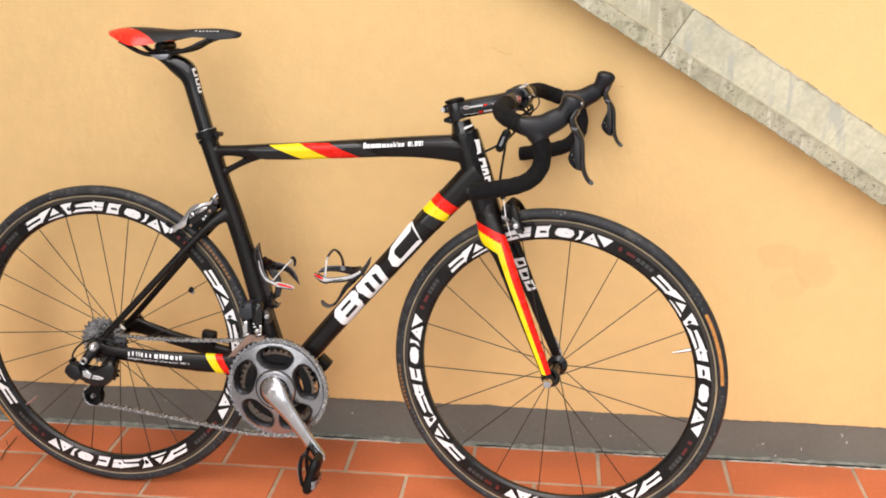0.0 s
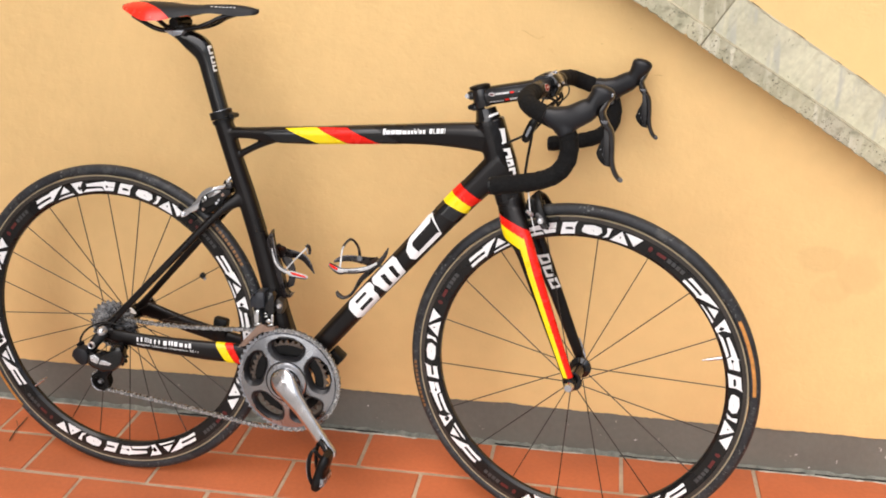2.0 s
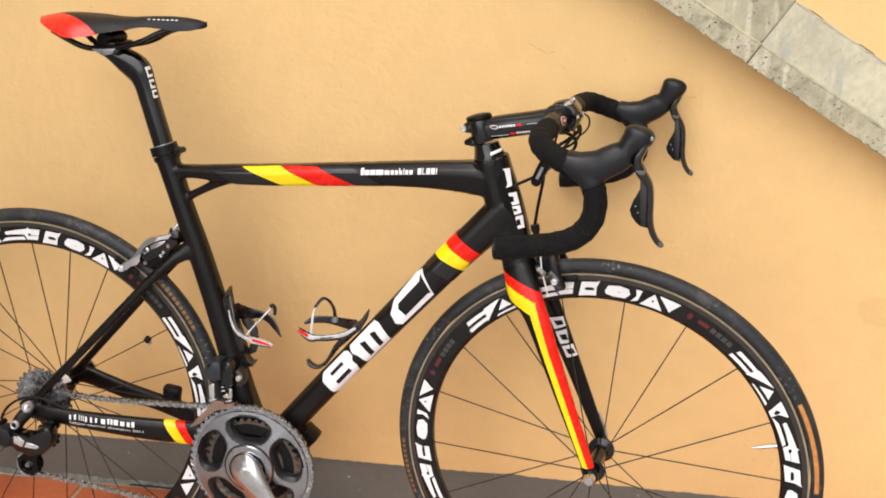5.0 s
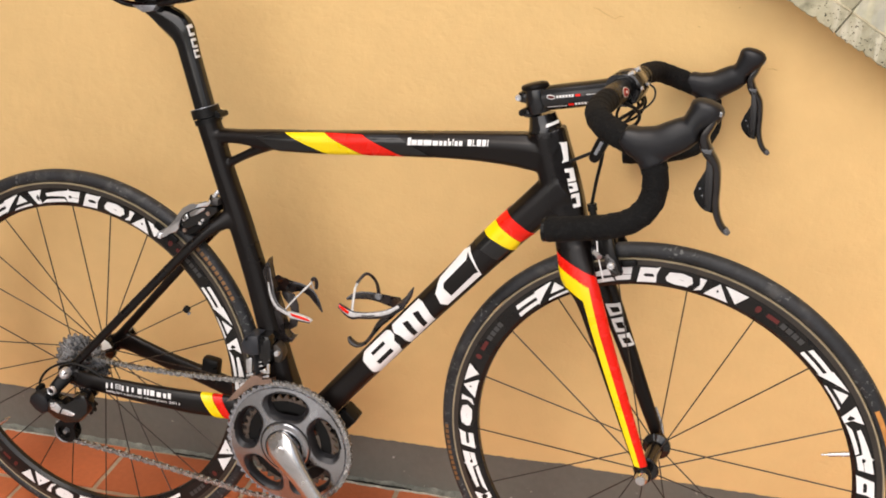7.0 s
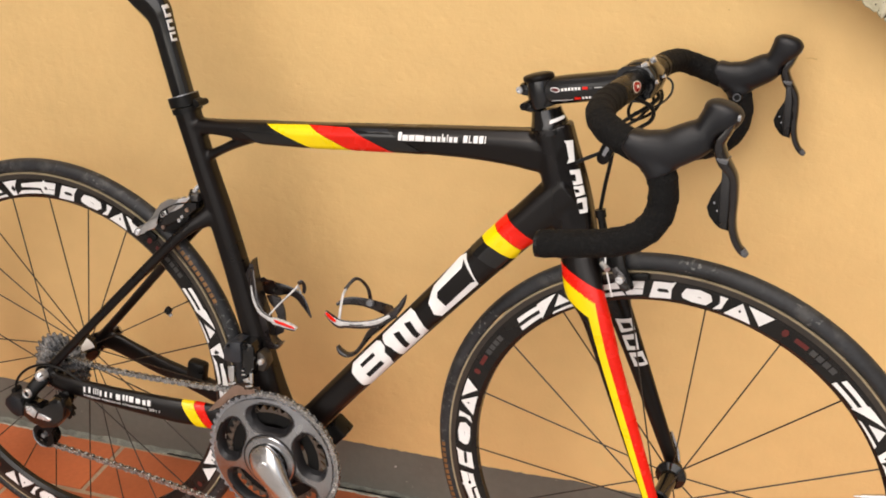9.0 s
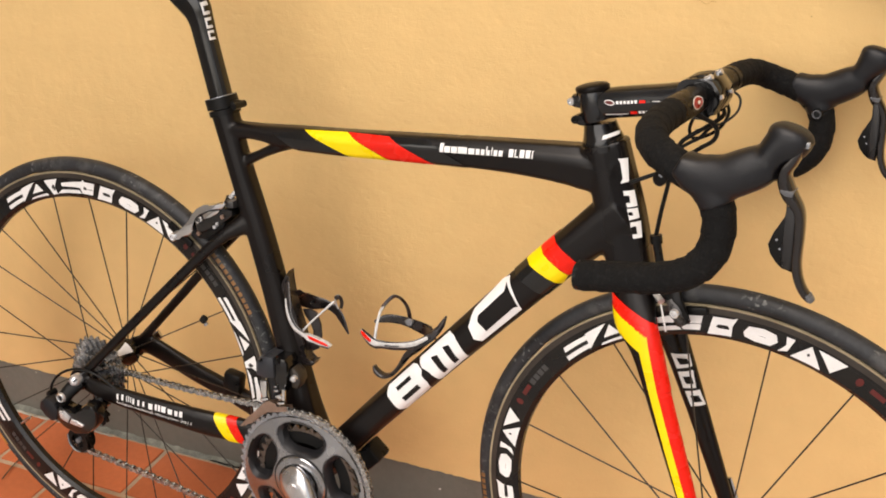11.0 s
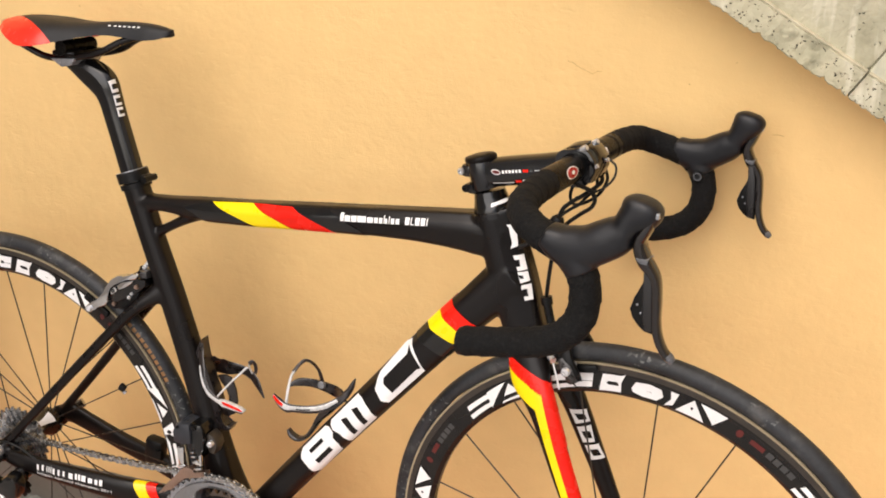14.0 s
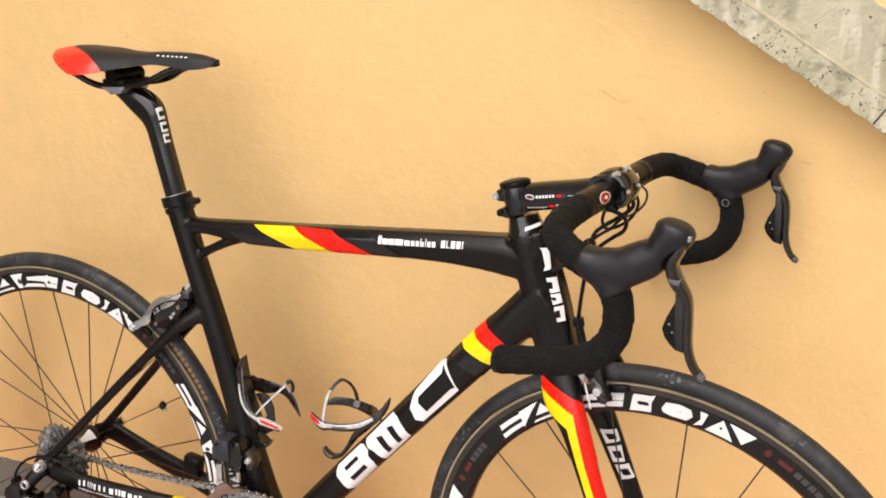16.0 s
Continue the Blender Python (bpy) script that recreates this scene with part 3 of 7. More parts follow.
# hairline cracks in the plaster
def crack(points, w=0.0008):
    bm = bmesh.new()
    left = [bm.verts.new((x, -0.0006, z + w * (0.4 + 0.6 * math.sin(i * 2.1) ** 2))) for i, (x, z) in enumerate(points)]
    right = [bm.verts.new((x, -0.0006, z - w * 0.4)) for x, z in points]
    for i in range(len(points) - 1):
        bm.faces.new((left[i], left[i + 1], right[i + 1], right[i]))
    part("crack", bm, CRACK, wall, "hairline crack in the ochre plaster")


crack([(1.066, 0.8555), (1.073, 0.8560), (1.080, 0.8545)])
crack([(0.0640, 0.9715), (0.0660, 0.9700)], 0.0022)
crack([(0.961, 0.9120), (0.963, 0.9118)], 0.0012)
crack([(1.0145, 0.9418), (1.0165, 0.9420)], 0.0012)
crack([(0.807, 0.932), (0.815, 0.930), (0.822, 0.925), (0.832, 0.921), (0.840, 0.917), (0.846, 0.921), (0.852, 0.921)])

# unseen wall added beside the bicycle's rear to hold back light from the left
bm = bmesh.new()
box(bm, (-1.75, -3.2, -0.3), (-1.45, -0.002, 4.2))
structure("wall_3", bm, GREYWALL, "plain grey wall, added out of view to shade the left side", "wall")

# unseen wall added on the far side of the stair, shaping bounce and reflections
bm = bmesh.new()
box(bm, (2.55, -3.2, -0.3), (2.85, -0.062, 4.2))
structure("wall_4", bm, GREYWALL, "plain grey wall, added out of view to shape the bounce light", "wall")

# unseen grey ground sheet added for neutral bounce and reflections, floor bed and tiles
bm = bmesh.new()
box(bm, (-400, -800, -0.05), (400, 6, -0.014))
structure("ground", bm, GROUND, "wide plain grey ground, added unseen for neutral bounce", "ground")
bm = bmesh.new()
box(bm, (-1.25, -0.585, -0.013), (2.55, 0.0034, -0.003))
floor = structure("floor", bm, GROUT, "terracotta tiled terrace floor with pale grout", "floor")

# ---- bicycle ----
HUB_R = Vector((0.0, 0.0, 0.334))
HUB_F = Vector((0.9565, 0.0, 0.335))
BB = Vector((0.3925, 0.0, 0.2685))
bike = tagged(new("bicycle"), "matte black carbon racing bicycle with yellow-red stripes leaning on the wall", "bicycle")
bike.matrix_world = pose(0, -0.2338, 0, 0, 0, -3.507) @ pose(0, 0, 0, -5.476, 0, 0)
PIVOT = Vector((0.79, 0, 0.733))
STEER = Matrix.Translation(PIVOT) @ Matrix.Rotation(radians(-8.0), 4, Vector((-math.sin(radians(17.2)), 0, math.cos(radians(17.2))))) @ Matrix.Translation(-PIVOT)

def faceted(bm, rows, profile, k=6):
    """Sweeps a flat-sided section (half of it, from its top down one side) along rows as tube() does."""
    rows = smooth_path(rows, k)
    section = profile + [(-a, b) for a, b in profile[::-1]]
    rings = []
    for i, r in enumerate(rows):
        t = (Vector(rows[min(i + 1, len(rows) - 1)][:3]) - Vector(rows[max(i - 1, 0)][:3])).normalized()
        up = t.cross(Vector((0, 1, 0)))
        rings.append([bm.verts.new(Vector(r[:3]) + Vector((0, a * r[3], 0)) + up * (b * r[4])) for a, b in section])
    n = len(section)
    for r0, r1 in zip(rings, rings[1:]):
        for j in range(n):
            bm.faces.new((r0[(j + 1) % n], r0[j], r1[j], r1[(j + 1) % n]))
    bm.faces.new(rings[0])
    bm.faces.new(rings[-1][::-1])


# frame: one moulded piece
bm = bmesh.new()
faceted(bm, [(0.2475, 0, 0.776, 0.0160, 0.0175), (0.2700, 0, 0.70, 0.0160, 0.0162), (0.2965, 0, 0.617, 0.0160, 0.0178), (0.3235, 0, 0.525, 0.0165, 0.0182), (0.3500, 0, 0.425, 0.0190, 0.0195), (0.3690, 0, 0.345, 0.0260, 0.0230), (0.392, 0, 0.27, 0.036, 0.028)], [(0.50, 1.0), (0.90, 0.66), (1.02, 0.10), (0.92, -0.66), (0.50, -1.0)])
faceted(bm, [(0.246, 0, 0.7475, 0.0145, 0.0135), (0.29, 0, 0.7515, 0.0155, 0.0100), (0.325, 0, 0.7520, 0.0165, 0.0120), (0.36, 0, 0.7525, 0.0175, 0.0145), (0.382, 0, 0.7533, 0.0180, 0.0152), (0.438, 0, 0.7567, 0.0187, 0.0160), (0.492, 0, 0.7611, 0.0192, 0.0164), (0.545, 0, 0.7652, 0.0196, 0.0170), (0.588, 0, 0.7685, 0.0200, 0.0174), (0.63, 0, 0.7713, 0.0205, 0.0184), (0.672, 0, 0.7735, 0.0212, 0.0197), (0.72, 0, 0.7745, 0.0222, 0.0227), (0.746, 0, 0.7740, 0.0230, 0.0250), (0.784, 0, 0.7715, 0.0230, 0.0270)], [(0.50, 1.0), (0.96, 0.52), (1.0, 0.16), (0.80, -0.80), (0.52, -1.0)])
tube(bm, [(0.276, 0, 0.706, 0.010, 0.0075), (0.305, 0, 0.7215, 0.010, 0.0065), (0.333, 0, 0.7355, 0.011, 0.0075), (0.358, 0, 0.7450, 0.012, 0.008)], 14, 4, 2.4)
faceted(bm, [(0.387, 0, 0.262, 0.037, 0.023), (0.44, 0, 0.326, 0.029, 0.021), (0.5055, 0, 0.404, 0.0255, 0.0213), (0.60, 0, 0.513, 0.0255, 0.0223), (0.70, 0, 0.628, 0.026, 0.0245), (0.7540, 0, 0.6862, 0.026, 0.0258), (0.800, 0, 0.733, 0.0255, 0.030)], [(0.42, 1.0), (0.90, 0.66), (1.0, 0.30), (1.0, -0.40), (0.84, -0.78), (0.42, -1.0)])
faceted(bm, [(0.7685, 0, 0.806, 0.0235, 0.0250), (0.776, 0, 0.783, 0.0240, 0.0255), (0.796, 0, 0.72, 0.0245, 0.0275), (0.8145, 0, 0.657, 0.0255, 0.0250)], [(0.42, 1.0), (0.72, 0.80), (1.0, 0.02), (1.0, -0.40), (0.80, -0.84), (0.42, -1.0)], 5)
lathe(bm, [(0.0, -0.041), (0.021, -0.041), (0.026, -0.037), (0.026, 0.037), (0.021, 0.041), (0.0, 0.041)], BB, 32)
tube(bm, [(0.012, -0.0645, 0.333, 0.005, 0.013), (0.04, -0.064, 0.328, 0.0075, 0.0145), (0.12, -0.058, 0.320, 0.009, 0.0165), (0.22, -0.047, 0.313, 0.010, 0.020), (0.265, -0.037, 0.309, 0.0095, 0.0205), (0.30, -0.029, 0.303, 0.0095, 0.0210), (0.385, -0.022, 0.272, 0.012, 0.022)], 16, 5, 2.6)
tube(bm, [(0.004, 0.0645, 0.338, 0.005, 0.015), (0.03, 0.064, 0.344, 0.0075, 0.0175), (0.07, 0.062, 0.335, 0.008, 0.0165), (0.123, 0.058, 0.322, 0.009, 0.0160), (0.193, 0.052, 0.309, 0.010, 0.0165), (0.30, 0.041, 0.287, 0.012, 0.020), (0.385, 0.026, 0.268, 0.014, 0.022)], 16, 5, 2.6)
for s in (-1, 1):
    tube(bm, [(0.292, s * 0.004, 0.628, 0.010, 0.020), (0.272, s * 0.012, 0.616, 0.009, 0.013), (0.236, s * 0.024, 0.587, 0.007, 0.0085), (0.128, s * 0.047, 0.472, 0.006, 0.0075), (0.03, s * 0.0615, 0.367, 0.006, 0.0075), (0.004, s * 0.0645, 0.340, 0.005, 0.010)], 14, 6, 2.2)
    lathe(bm, [(0.0, s * 0.060), (0.017, s * 0.060), (0.017, s * 0.068), (0.0, s * 0.068)], (0.001, 0, 0.334), 24)
frame_ob = part("frame", bm, CARBON, bike, "matte black carbon frame")
welded(frame_ob, 0.0023, 5)


# glossy tube panels and national stripes on the frame
wrap("stripe", [(0.3802, 0.7675), (0.4428, 0.7731), (0.5075, 0.7446), (0.4520, 0.7405)], frame_ob, YELLOW, frame_ob, "yellow stripe on the top tube", 0.004)
wrap("stripe", [(0.4437, 0.7732), (0.5025, 0.7764), (0.5680, 0.7493), (0.5085, 0.7448)], frame_ob, RED, frame_ob, "red stripe on the top tube", 0.004)
wrap("panel", [(0.3360, 0.7570), (0.3797, 0.7675), (0.4515, 0.7405), (0.3710, 0.7380)], frame_ob, GLOSS, frame_ob, "gloss black panel", 0.004)
wrap("panel", [(0.5030, 0.7764), (0.5560, 0.7805), (0.6105, 0.7530), (0.5690, 0.7495)], frame_ob, GLOSS, frame_ob, "gloss black panel", 0.004)


def on_tube(points):
    ca, sa = math.cos(radians(49.6)), math.sin(radians(49.6))
    return [(0.519 + ca * a - sa * b, 0.418 + sa * a + ca * b) for a, b in points]


# national bands round the down tube, a little askew as the tube tapers
wrap("stripe", [(0.6870, 0.6550), (0.7030, 0.6740), (0.7450, 0.6460), (0.7370, 0.6310)], frame_ob, YELLOW, frame_ob, "yellow band round the down tube", 0.06)
wrap("stripe", [(0.7033, 0.6743), (0.7175, 0.6910), (0.7640, 0.6590), (0.7453, 0.6463)], frame_ob, RED, frame_ob, "red band round the down tube", 0.06)
wrap("panel", [(0.6730, 0.6370), (0.6867, 0.6547), (0.7367, 0.6307), (0.7200, 0.6120)], frame_ob, GLOSS, frame_ob, "gloss black band", 0.06)
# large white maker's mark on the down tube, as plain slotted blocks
MARK = (
    ([(-0.001, -0.013), (0.004, -0.0190), (0.060, -0.0185), (0.066, -0.010), (0.066, 0.000), (0.073, 0.006), (0.072, 0.0145), (0.064, 0.0185), (0.010, 0.0185), (0.001, 0.010)], [[(0.021, 0.0055), (0.051, 0.0055), (0.051, 0.0105), (0.021, 0.0105)], [(0.018, -0.0105), (0.052, -0.0105), (0.052, -0.0045), (0.018, -0.0045)]]),
    ([(0.078, 0.0185), (0.075, 0.008), (0.079, -0.002), (0.080, -0.0190), (0.138, -0.0190), (0.142, -0.006), (0.146, 0.012), (0.141, 0.0185)], [[(0.0945, -0.0150), (0.1035, -0.0150), (0.107, 0.007), (0.097, 0.010)], [(0.1175, -0.0150), (0.1265, -0.0150), (0.131, 0.007), (0.121, 0.010)]]),
    ([(0.2592, 0.0202), (0.2473, 0.0227), (0.1909, 0.0188), (0.1708, 0.0073), (0.1651, -0.0082), (0.1707, -0.0165), (0.244, -0.0184)], [[(0.2437, 0.011), (0.1927, 0.01), (0.1867, 0.0048), (0.1872, -0.0104), (0.2384, -0.0105), (0.2444, -0.0126), (0.253, 0.0167)]]),
)
for outline, slots in MARK:
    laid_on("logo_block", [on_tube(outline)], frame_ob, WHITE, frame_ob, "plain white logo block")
    for slot in slots:
        laid_on("logo_slot", [on_tube(slot)], frame_ob, CARBON, frame_ob, lift=0.0017)
# unread white wording on the top tube
def top_tube_bars(items, label):
    """Bars along the top tube's word line: x, width, height of each."""
    line = lambda x: 0.7692 + (x - 0.5736) * 0.0835
    laid_on("wording", [[(x, line(x)), (x + w, line(x + w)), (x + w, line(x + w) + h), (x, line(x) + h)] for x, w, h in items], frame_ob, WHITE, frame_ob, label, step=0.004)


top_tube_bars([(0.5740, 0.0048, 0.0094), (0.5798, 0.0080, 0.0070), (0.5888, 0.0078, 0.0070), (0.5976, 0.0118, 0.0070)], "bold white wording bar")
top_tube_bars([(0.6110, 0.0080, 0.0062), (0.6206, 0.0050, 0.0062), (0.6272, 0.0046, 0.0062), (0.6334, 0.0012, 0.0090), (0.6350, 0.0034, 0.0058), (0.6402, 0.0012, 0.0084), (0.6432, 0.0046, 0.0062), (0.6494, 0.0050, 0.0062), (0.6620, 0.0056, 0.0080), (0.6692, 0.0014, 0.0080), (0.6706, 0.0032, 0.0014), (0.6752, 0.0058, 0.0080), (0.6826, 0.0056, 0.0080), (0.6900, 0.0014, 0.0080)], "thin white wording bar")
# white mark on the head tube's side
for outline, slot in (
    ([(0.7885, 0.7935), (0.7975, 0.7940), (0.8030, 0.7690), (0.7950, 0.7660), (0.7965, 0.7720), (0.7915, 0.7900)], None),
    ([(0.7985, 0.7580), (0.8090, 0.7595), (0.8145, 0.7420), (0.8050, 0.7400)], [(0.7995, 0.7530), (0.8055, 0.7535), (0.8075, 0.7455), (0.8020, 0.7450)]),
    ([(0.8050, 0.7385), (0.8150, 0.7400), (0.8185, 0.7290), (0.8090, 0.7255)], [(0.8060, 0.7350), (0.8110, 0.7352), (0.8125, 0.7315), (0.8080, 0.7310)]),
    ([(0.8105, 0.7235), (0.8200, 0.7255), (0.8240, 0.7070), (0.8155, 0.7050)], [(0.8118, 0.7190), (0.8165, 0.7195), (0.8190, 0.7110), (0.8140, 0.7105)]),
):
    laid_on("logo_block", [outline], frame_ob, WHITE, frame_ob, "plain white logo block", step=0.0025)
    if slot:
        laid_on("logo_slot", [slot], frame_ob, CARBON, frame_ob, lift=0.0017, step=0.0025)
# bars where a name is printed, and the line of words below it, on the chainstay
def name_bars(x0, widths, fill, label):
    """One bar for each character, with its rise and drop."""
    x = x0
    for wide, up, down in widths:
        a, b = x, x + wide * fill
        ta, tb = (0.3330 - 0.055 * (q - 0.0785) for q in (a, b))
        laid_on("name_bar", [[(a, ta - 0.0075 - down), (b, tb - 0.0075 - down), (b, tb + up), (a, ta + up)]], frame_ob, WHITE, frame_ob, label, lift=0.0011)
        x += wide


R, D = 0.0012, 0.0010
name_bars(0.0790, [(0.0086, 0, D), (0.0086, R, 0), (0.0036, R, 0), (0.0036, R, 0), (0.0036, R, 0), (0.0088, 0, D), (0.0088, 0, D), (0.0086, 0, 0)], 0.40, "thin white bar in place of a name")
name_bars(0.1350, [(0.0110, 0, D), (0.0055, R, 0), (0.0055, R, 0), (0.0112, R, 0), (0.0112, 0, 0), (0.0080, 0, 0), (0.0080, R, 0)], 0.66, "bold white bar in place of a name")


def words(text, x0, x1, z0, z1, high, on, mat, label):
    """A line of printed words laid on a tube's near side."""
    font = bpy.data.curves.new("words", "FONT")
    font.body = text
    tmp = new("words", font)
    bpy.context.view_layer.update()
    me = bpy.data.meshes.new_from_object(tmp.evaluated_get(bpy.context.evaluated_depsgraph_get()))
    bpy.data.objects.remove(tmp)
    bpy.data.curves.remove(font)
    bm = bmesh.new()
    bm.from_mesh(me)
    bpy.data.meshes.remove(me)
    wide = max(v.co.x for v in bm.verts)
    for v in bm.verts:
        u = v.co.x / wide
        v.co = Vector((x0 + (x1 - x0) * u, 0, z0 + (z1 - z0) * u + v.co.y * high))
    laid_on("wording", [], on, mat, on, label, lift=0.0011, step=0.004, ready=bm)


words("belgian national champion 2011", 0.0785, 0.2075, 0.3180, 0.3105, 0.0060, frame_ob, WHITE, "small white printed words")
wrap("stripe", [(0.2385, 0.335), (0.2560, 0.335), (0.2795, 0.285), (0.2640, 0.285)], frame_ob, YELLOW, frame_ob, "yellow chainstay stripe", -0.022)
wrap("stripe", [(0.2565, 0.335), (0.2710, 0.335), (0.2930, 0.285), (0.2800, 0.285)], frame_ob, RED, frame_ob, "red chainstay stripe", -0.015)

# seatpost, clamp, saddle
POST = [(0.2530, 0, 0.755, 0.0125, 0.0155), (0.2420, 0, 0.797, 0.0125, 0.0155), (0.2245, 0, 0.862, 0.0125, 0.0156), (0.2175, 0, 0.888, 0.0130, 0.0168), (0.2080, 0, 0.907, 0.0145, 0.0205), (0.1880, 0, 0.9205, 0.0155, 0.0180), (0.1660, 0, 0.9310, 0.016, 0.0105), (0.1440, 0, 0.9375, 0.015, 0.0040)]
bm = bmesh.new()
faceted(bm, POST, [(0.42, 1.0), (0.84, 0.72), (1.0, 0.22), (1.0, -0.30), (0.80, -0.74), (0.42, -1.0)])
bmesh.ops.recalc_face_normals(bm, faces=bm.faces[:])
bmesh.ops.bevel(bm, geom=[e for e in bm.edges if e.is_manifold and e.calc_face_angle(0) > 0.3], offset=0.0012, segments=2, profile=0.5, affect="EDGES")
post = part("seatpost", bm, GLOSS, bike, "gloss black carbon seatpost")
bm = bmesh.new()
tube(bm, [(0.2500, 0, 0.768, 0.0195, 0.0205), (0.2480, 0, 0.775, 0.0195, 0.0205)], 24, 1, 2.4, smooth=False)
tube(bm, [(0.2472, 0, 0.777, 0.0200, 0.0212), (0.2430, 0, 0.7905, 0.0200, 0.0212)], 24, 1, 2.4, smooth=False)
box(bm, (0.258, -0.009, 0.777), (0.272, 0.009, 0.789), 0.003)
clamp = part("seat_clamp", bm, PLASTIC, bike, "black seat clamp collar")
bm = bmesh.new()
tube(bm, [(0.2431, 0, 0.7902, 0.0192, 0.0204), (0.2427, 0, 0.7914, 0.0190, 0.0202)], 24, 1, 2.4, smooth=False)
part("clamp_edge", bm, GREYALLOY, clamp, "thin bright edge of the collar")
bm = bmesh.new()
rod(bm, [(0.2715, -0.012, 0.783), (0.2715, 0.012, 0.783)], 0.0048, 12, 1)
part("bolt", bm, PLASTIC, clamp)


def saddle_mesh(bm, x0, x1):
    stations = [(0.053, 0.008, 0.9815, 0.9785), (0.058, 0.019, 0.983, 0.9768), (0.069, 0.032, 0.9860, 0.9740), (0.088, 0.046, 0.9890, 0.9680), (0.108, 0.056, 0.9903, 0.9615), (0.125, 0.061, 0.9903, 0.9575), (0.150, 0.056, 0.9895, 0.9590), (0.175, 0.044, 0.9875, 0.964), (0.205, 0.032, 0.987, 0.970), (0.235, 0.025, 0.989, 0.9735), (0.262, 0.0215, 0.990, 0.972), (0.277, 0.0205, 0.9900, 0.9705), (0.295, 0.0195, 0.9890, 0.970), (0.312, 0.0155, 0.9865, 0.972), (0.322, 0.009, 0.984, 0.976), (0.326, 0.002, 0.9825, 0.980)]
    rows = smooth_path(stations, 6)
    rows = [r for r in rows if x0 <= r[0] <= x1]
    rings = []
    for x, w, zt, zb in rows:
        ring = []
        for j in range(-8, 9):
            u = j / 8
            drop = (zt - zb) * abs(u) ** 3.0
            ring.append((x, w * u * (1 - 0.03 * abs(u) ** 6), zt - drop + 0.0))
        for j in range(7, -8, -1):
            u = j / 8
            ring.append((x, w * u * 0.94, zb + 0.004 + (zt - zb) * 0.15 * (1 - abs(u))))
        rings.append([bm.verts.new(p) for p in ring])
    k = len(rings[0])
    for a, b in zip(rings, rings[1:]):
        for j in range(k):
            bm.faces.new((a[j], a[(j + 1) % k], b[(j + 1) % k], b[j]))
    bm.faces.new(rings[0])
    bm.faces.new(rings[-1][::-1])


bm = bmesh.new()
saddle_mesh(bm, 0, 1)
saddle = part("saddle", bm, SADDLE, bike, "narrow black racing saddle with a red tail", sharp=50)


def wrap_red(ob):
    """The red tail: a skin over the saddle's rear, ending in a notch."""
    bm = bmesh.new()
    for s in (-1, 1):
        half = bmesh.new()
        half.from_mesh(ob.data)
        for co, no in (((0, 0, 0), (0, -s, 0)), ((0.068, 0, 0.989), (1, -1.7 * s, 0.8))):
            bmesh.ops.bisect_plane(half, geom=half.verts[:] + half.edges[:] + half.faces[:], plane_co=co, plane_no=no, clear_outer=True)
        me = bpy.data.meshes.new("half")
        half.to_mesh(me)
        half.free()
        bm.from_mesh(me)
        bpy.data.meshes.remove(me)
    bmesh.ops.remove_doubles(bm, verts=bm.verts[:], dist=1e-5)
    bm.normal_update()
    for v in bm.verts:
        v.co += v.normal * 0.0007
    return part("tail_panel", bm, SADDLERED, ob, "glossy red tail panel", sharp=50)


wrap_red(saddle)
laid_on("wording", [[(x, 0.9840), (x + 0.0038, 0.9840), (x + 0.0044, 0.9854), (x + 0.0006, 0.9854)] for x in (0.238, 0.2465, 0.2535, 0.2605, 0.2675, 0.2745, 0.2815)], saddle, WHITE, saddle, "white wording bars", step=0.003)
for s in (-1, 1):
    bm = bmesh.new()
    rod(bm, [(0.088, s * 0.034, 0.965), (0.106, s * 0.030, 0.954), (0.124, s * 0.024, 0.9435), (0.142, s * 0.022, 0.939), (0.165, s * 0.022, 0.940), (0.205, s * 0.022, 0.9455), (0.230, s * 0.021, 0.953), (0.252, s * 0.016, 0.964), (0.278, s * 0.010, 0.973)], 0.0045, 10, 5)
    part("rail", bm, CARBON, saddle, "black saddle rail")
bm = bmesh.new()
rod(bm, [(0.168, -0.030, 0.954), (0.168, 0.030, 0.954)], 0.0092, 20, 1)
rod(bm, [(0.168, -0.014, 0.954), (0.168, -0.008, 0.954)], 0.0100, 20, 1)
box(bm, (0.150, -0.028, 0.9425), (0.188, 0.028, 0.950), 0.003)
head = part("saddle_clamp", bm, BARE, bike, "dark glossy barrel saddle clamp")
bm = bmesh.new()
plate(bm, [(0.146, 0.9385), (0.188, 0.9410), (0.181, 0.9315), (0.164, 0.9285)], -0.0275, 0.0275, 0.0015)
part("lower_cradle", bm, GREYALLOY, head, "grey lower clamp cradle")
bm = bmesh.new()
tube(bm, [(0.152, -0.0225, 0.9455, 0.0055, 0.0016), (0.184, -0.0225, 0.9475, 0.0055, 0.0016)], 10, 1, 2.6, smooth=False)
part("upper_plate", bm, GREYALLOY, head, "grey upper clamp plate")
bm = bmesh.new()
rod(bm, [(0.160, 0.0, 0.930), (0.160, 0.0, 0.962)], 0.0035, 10, 1)
part("clamp_bolt", bm, PLASTIC, head)

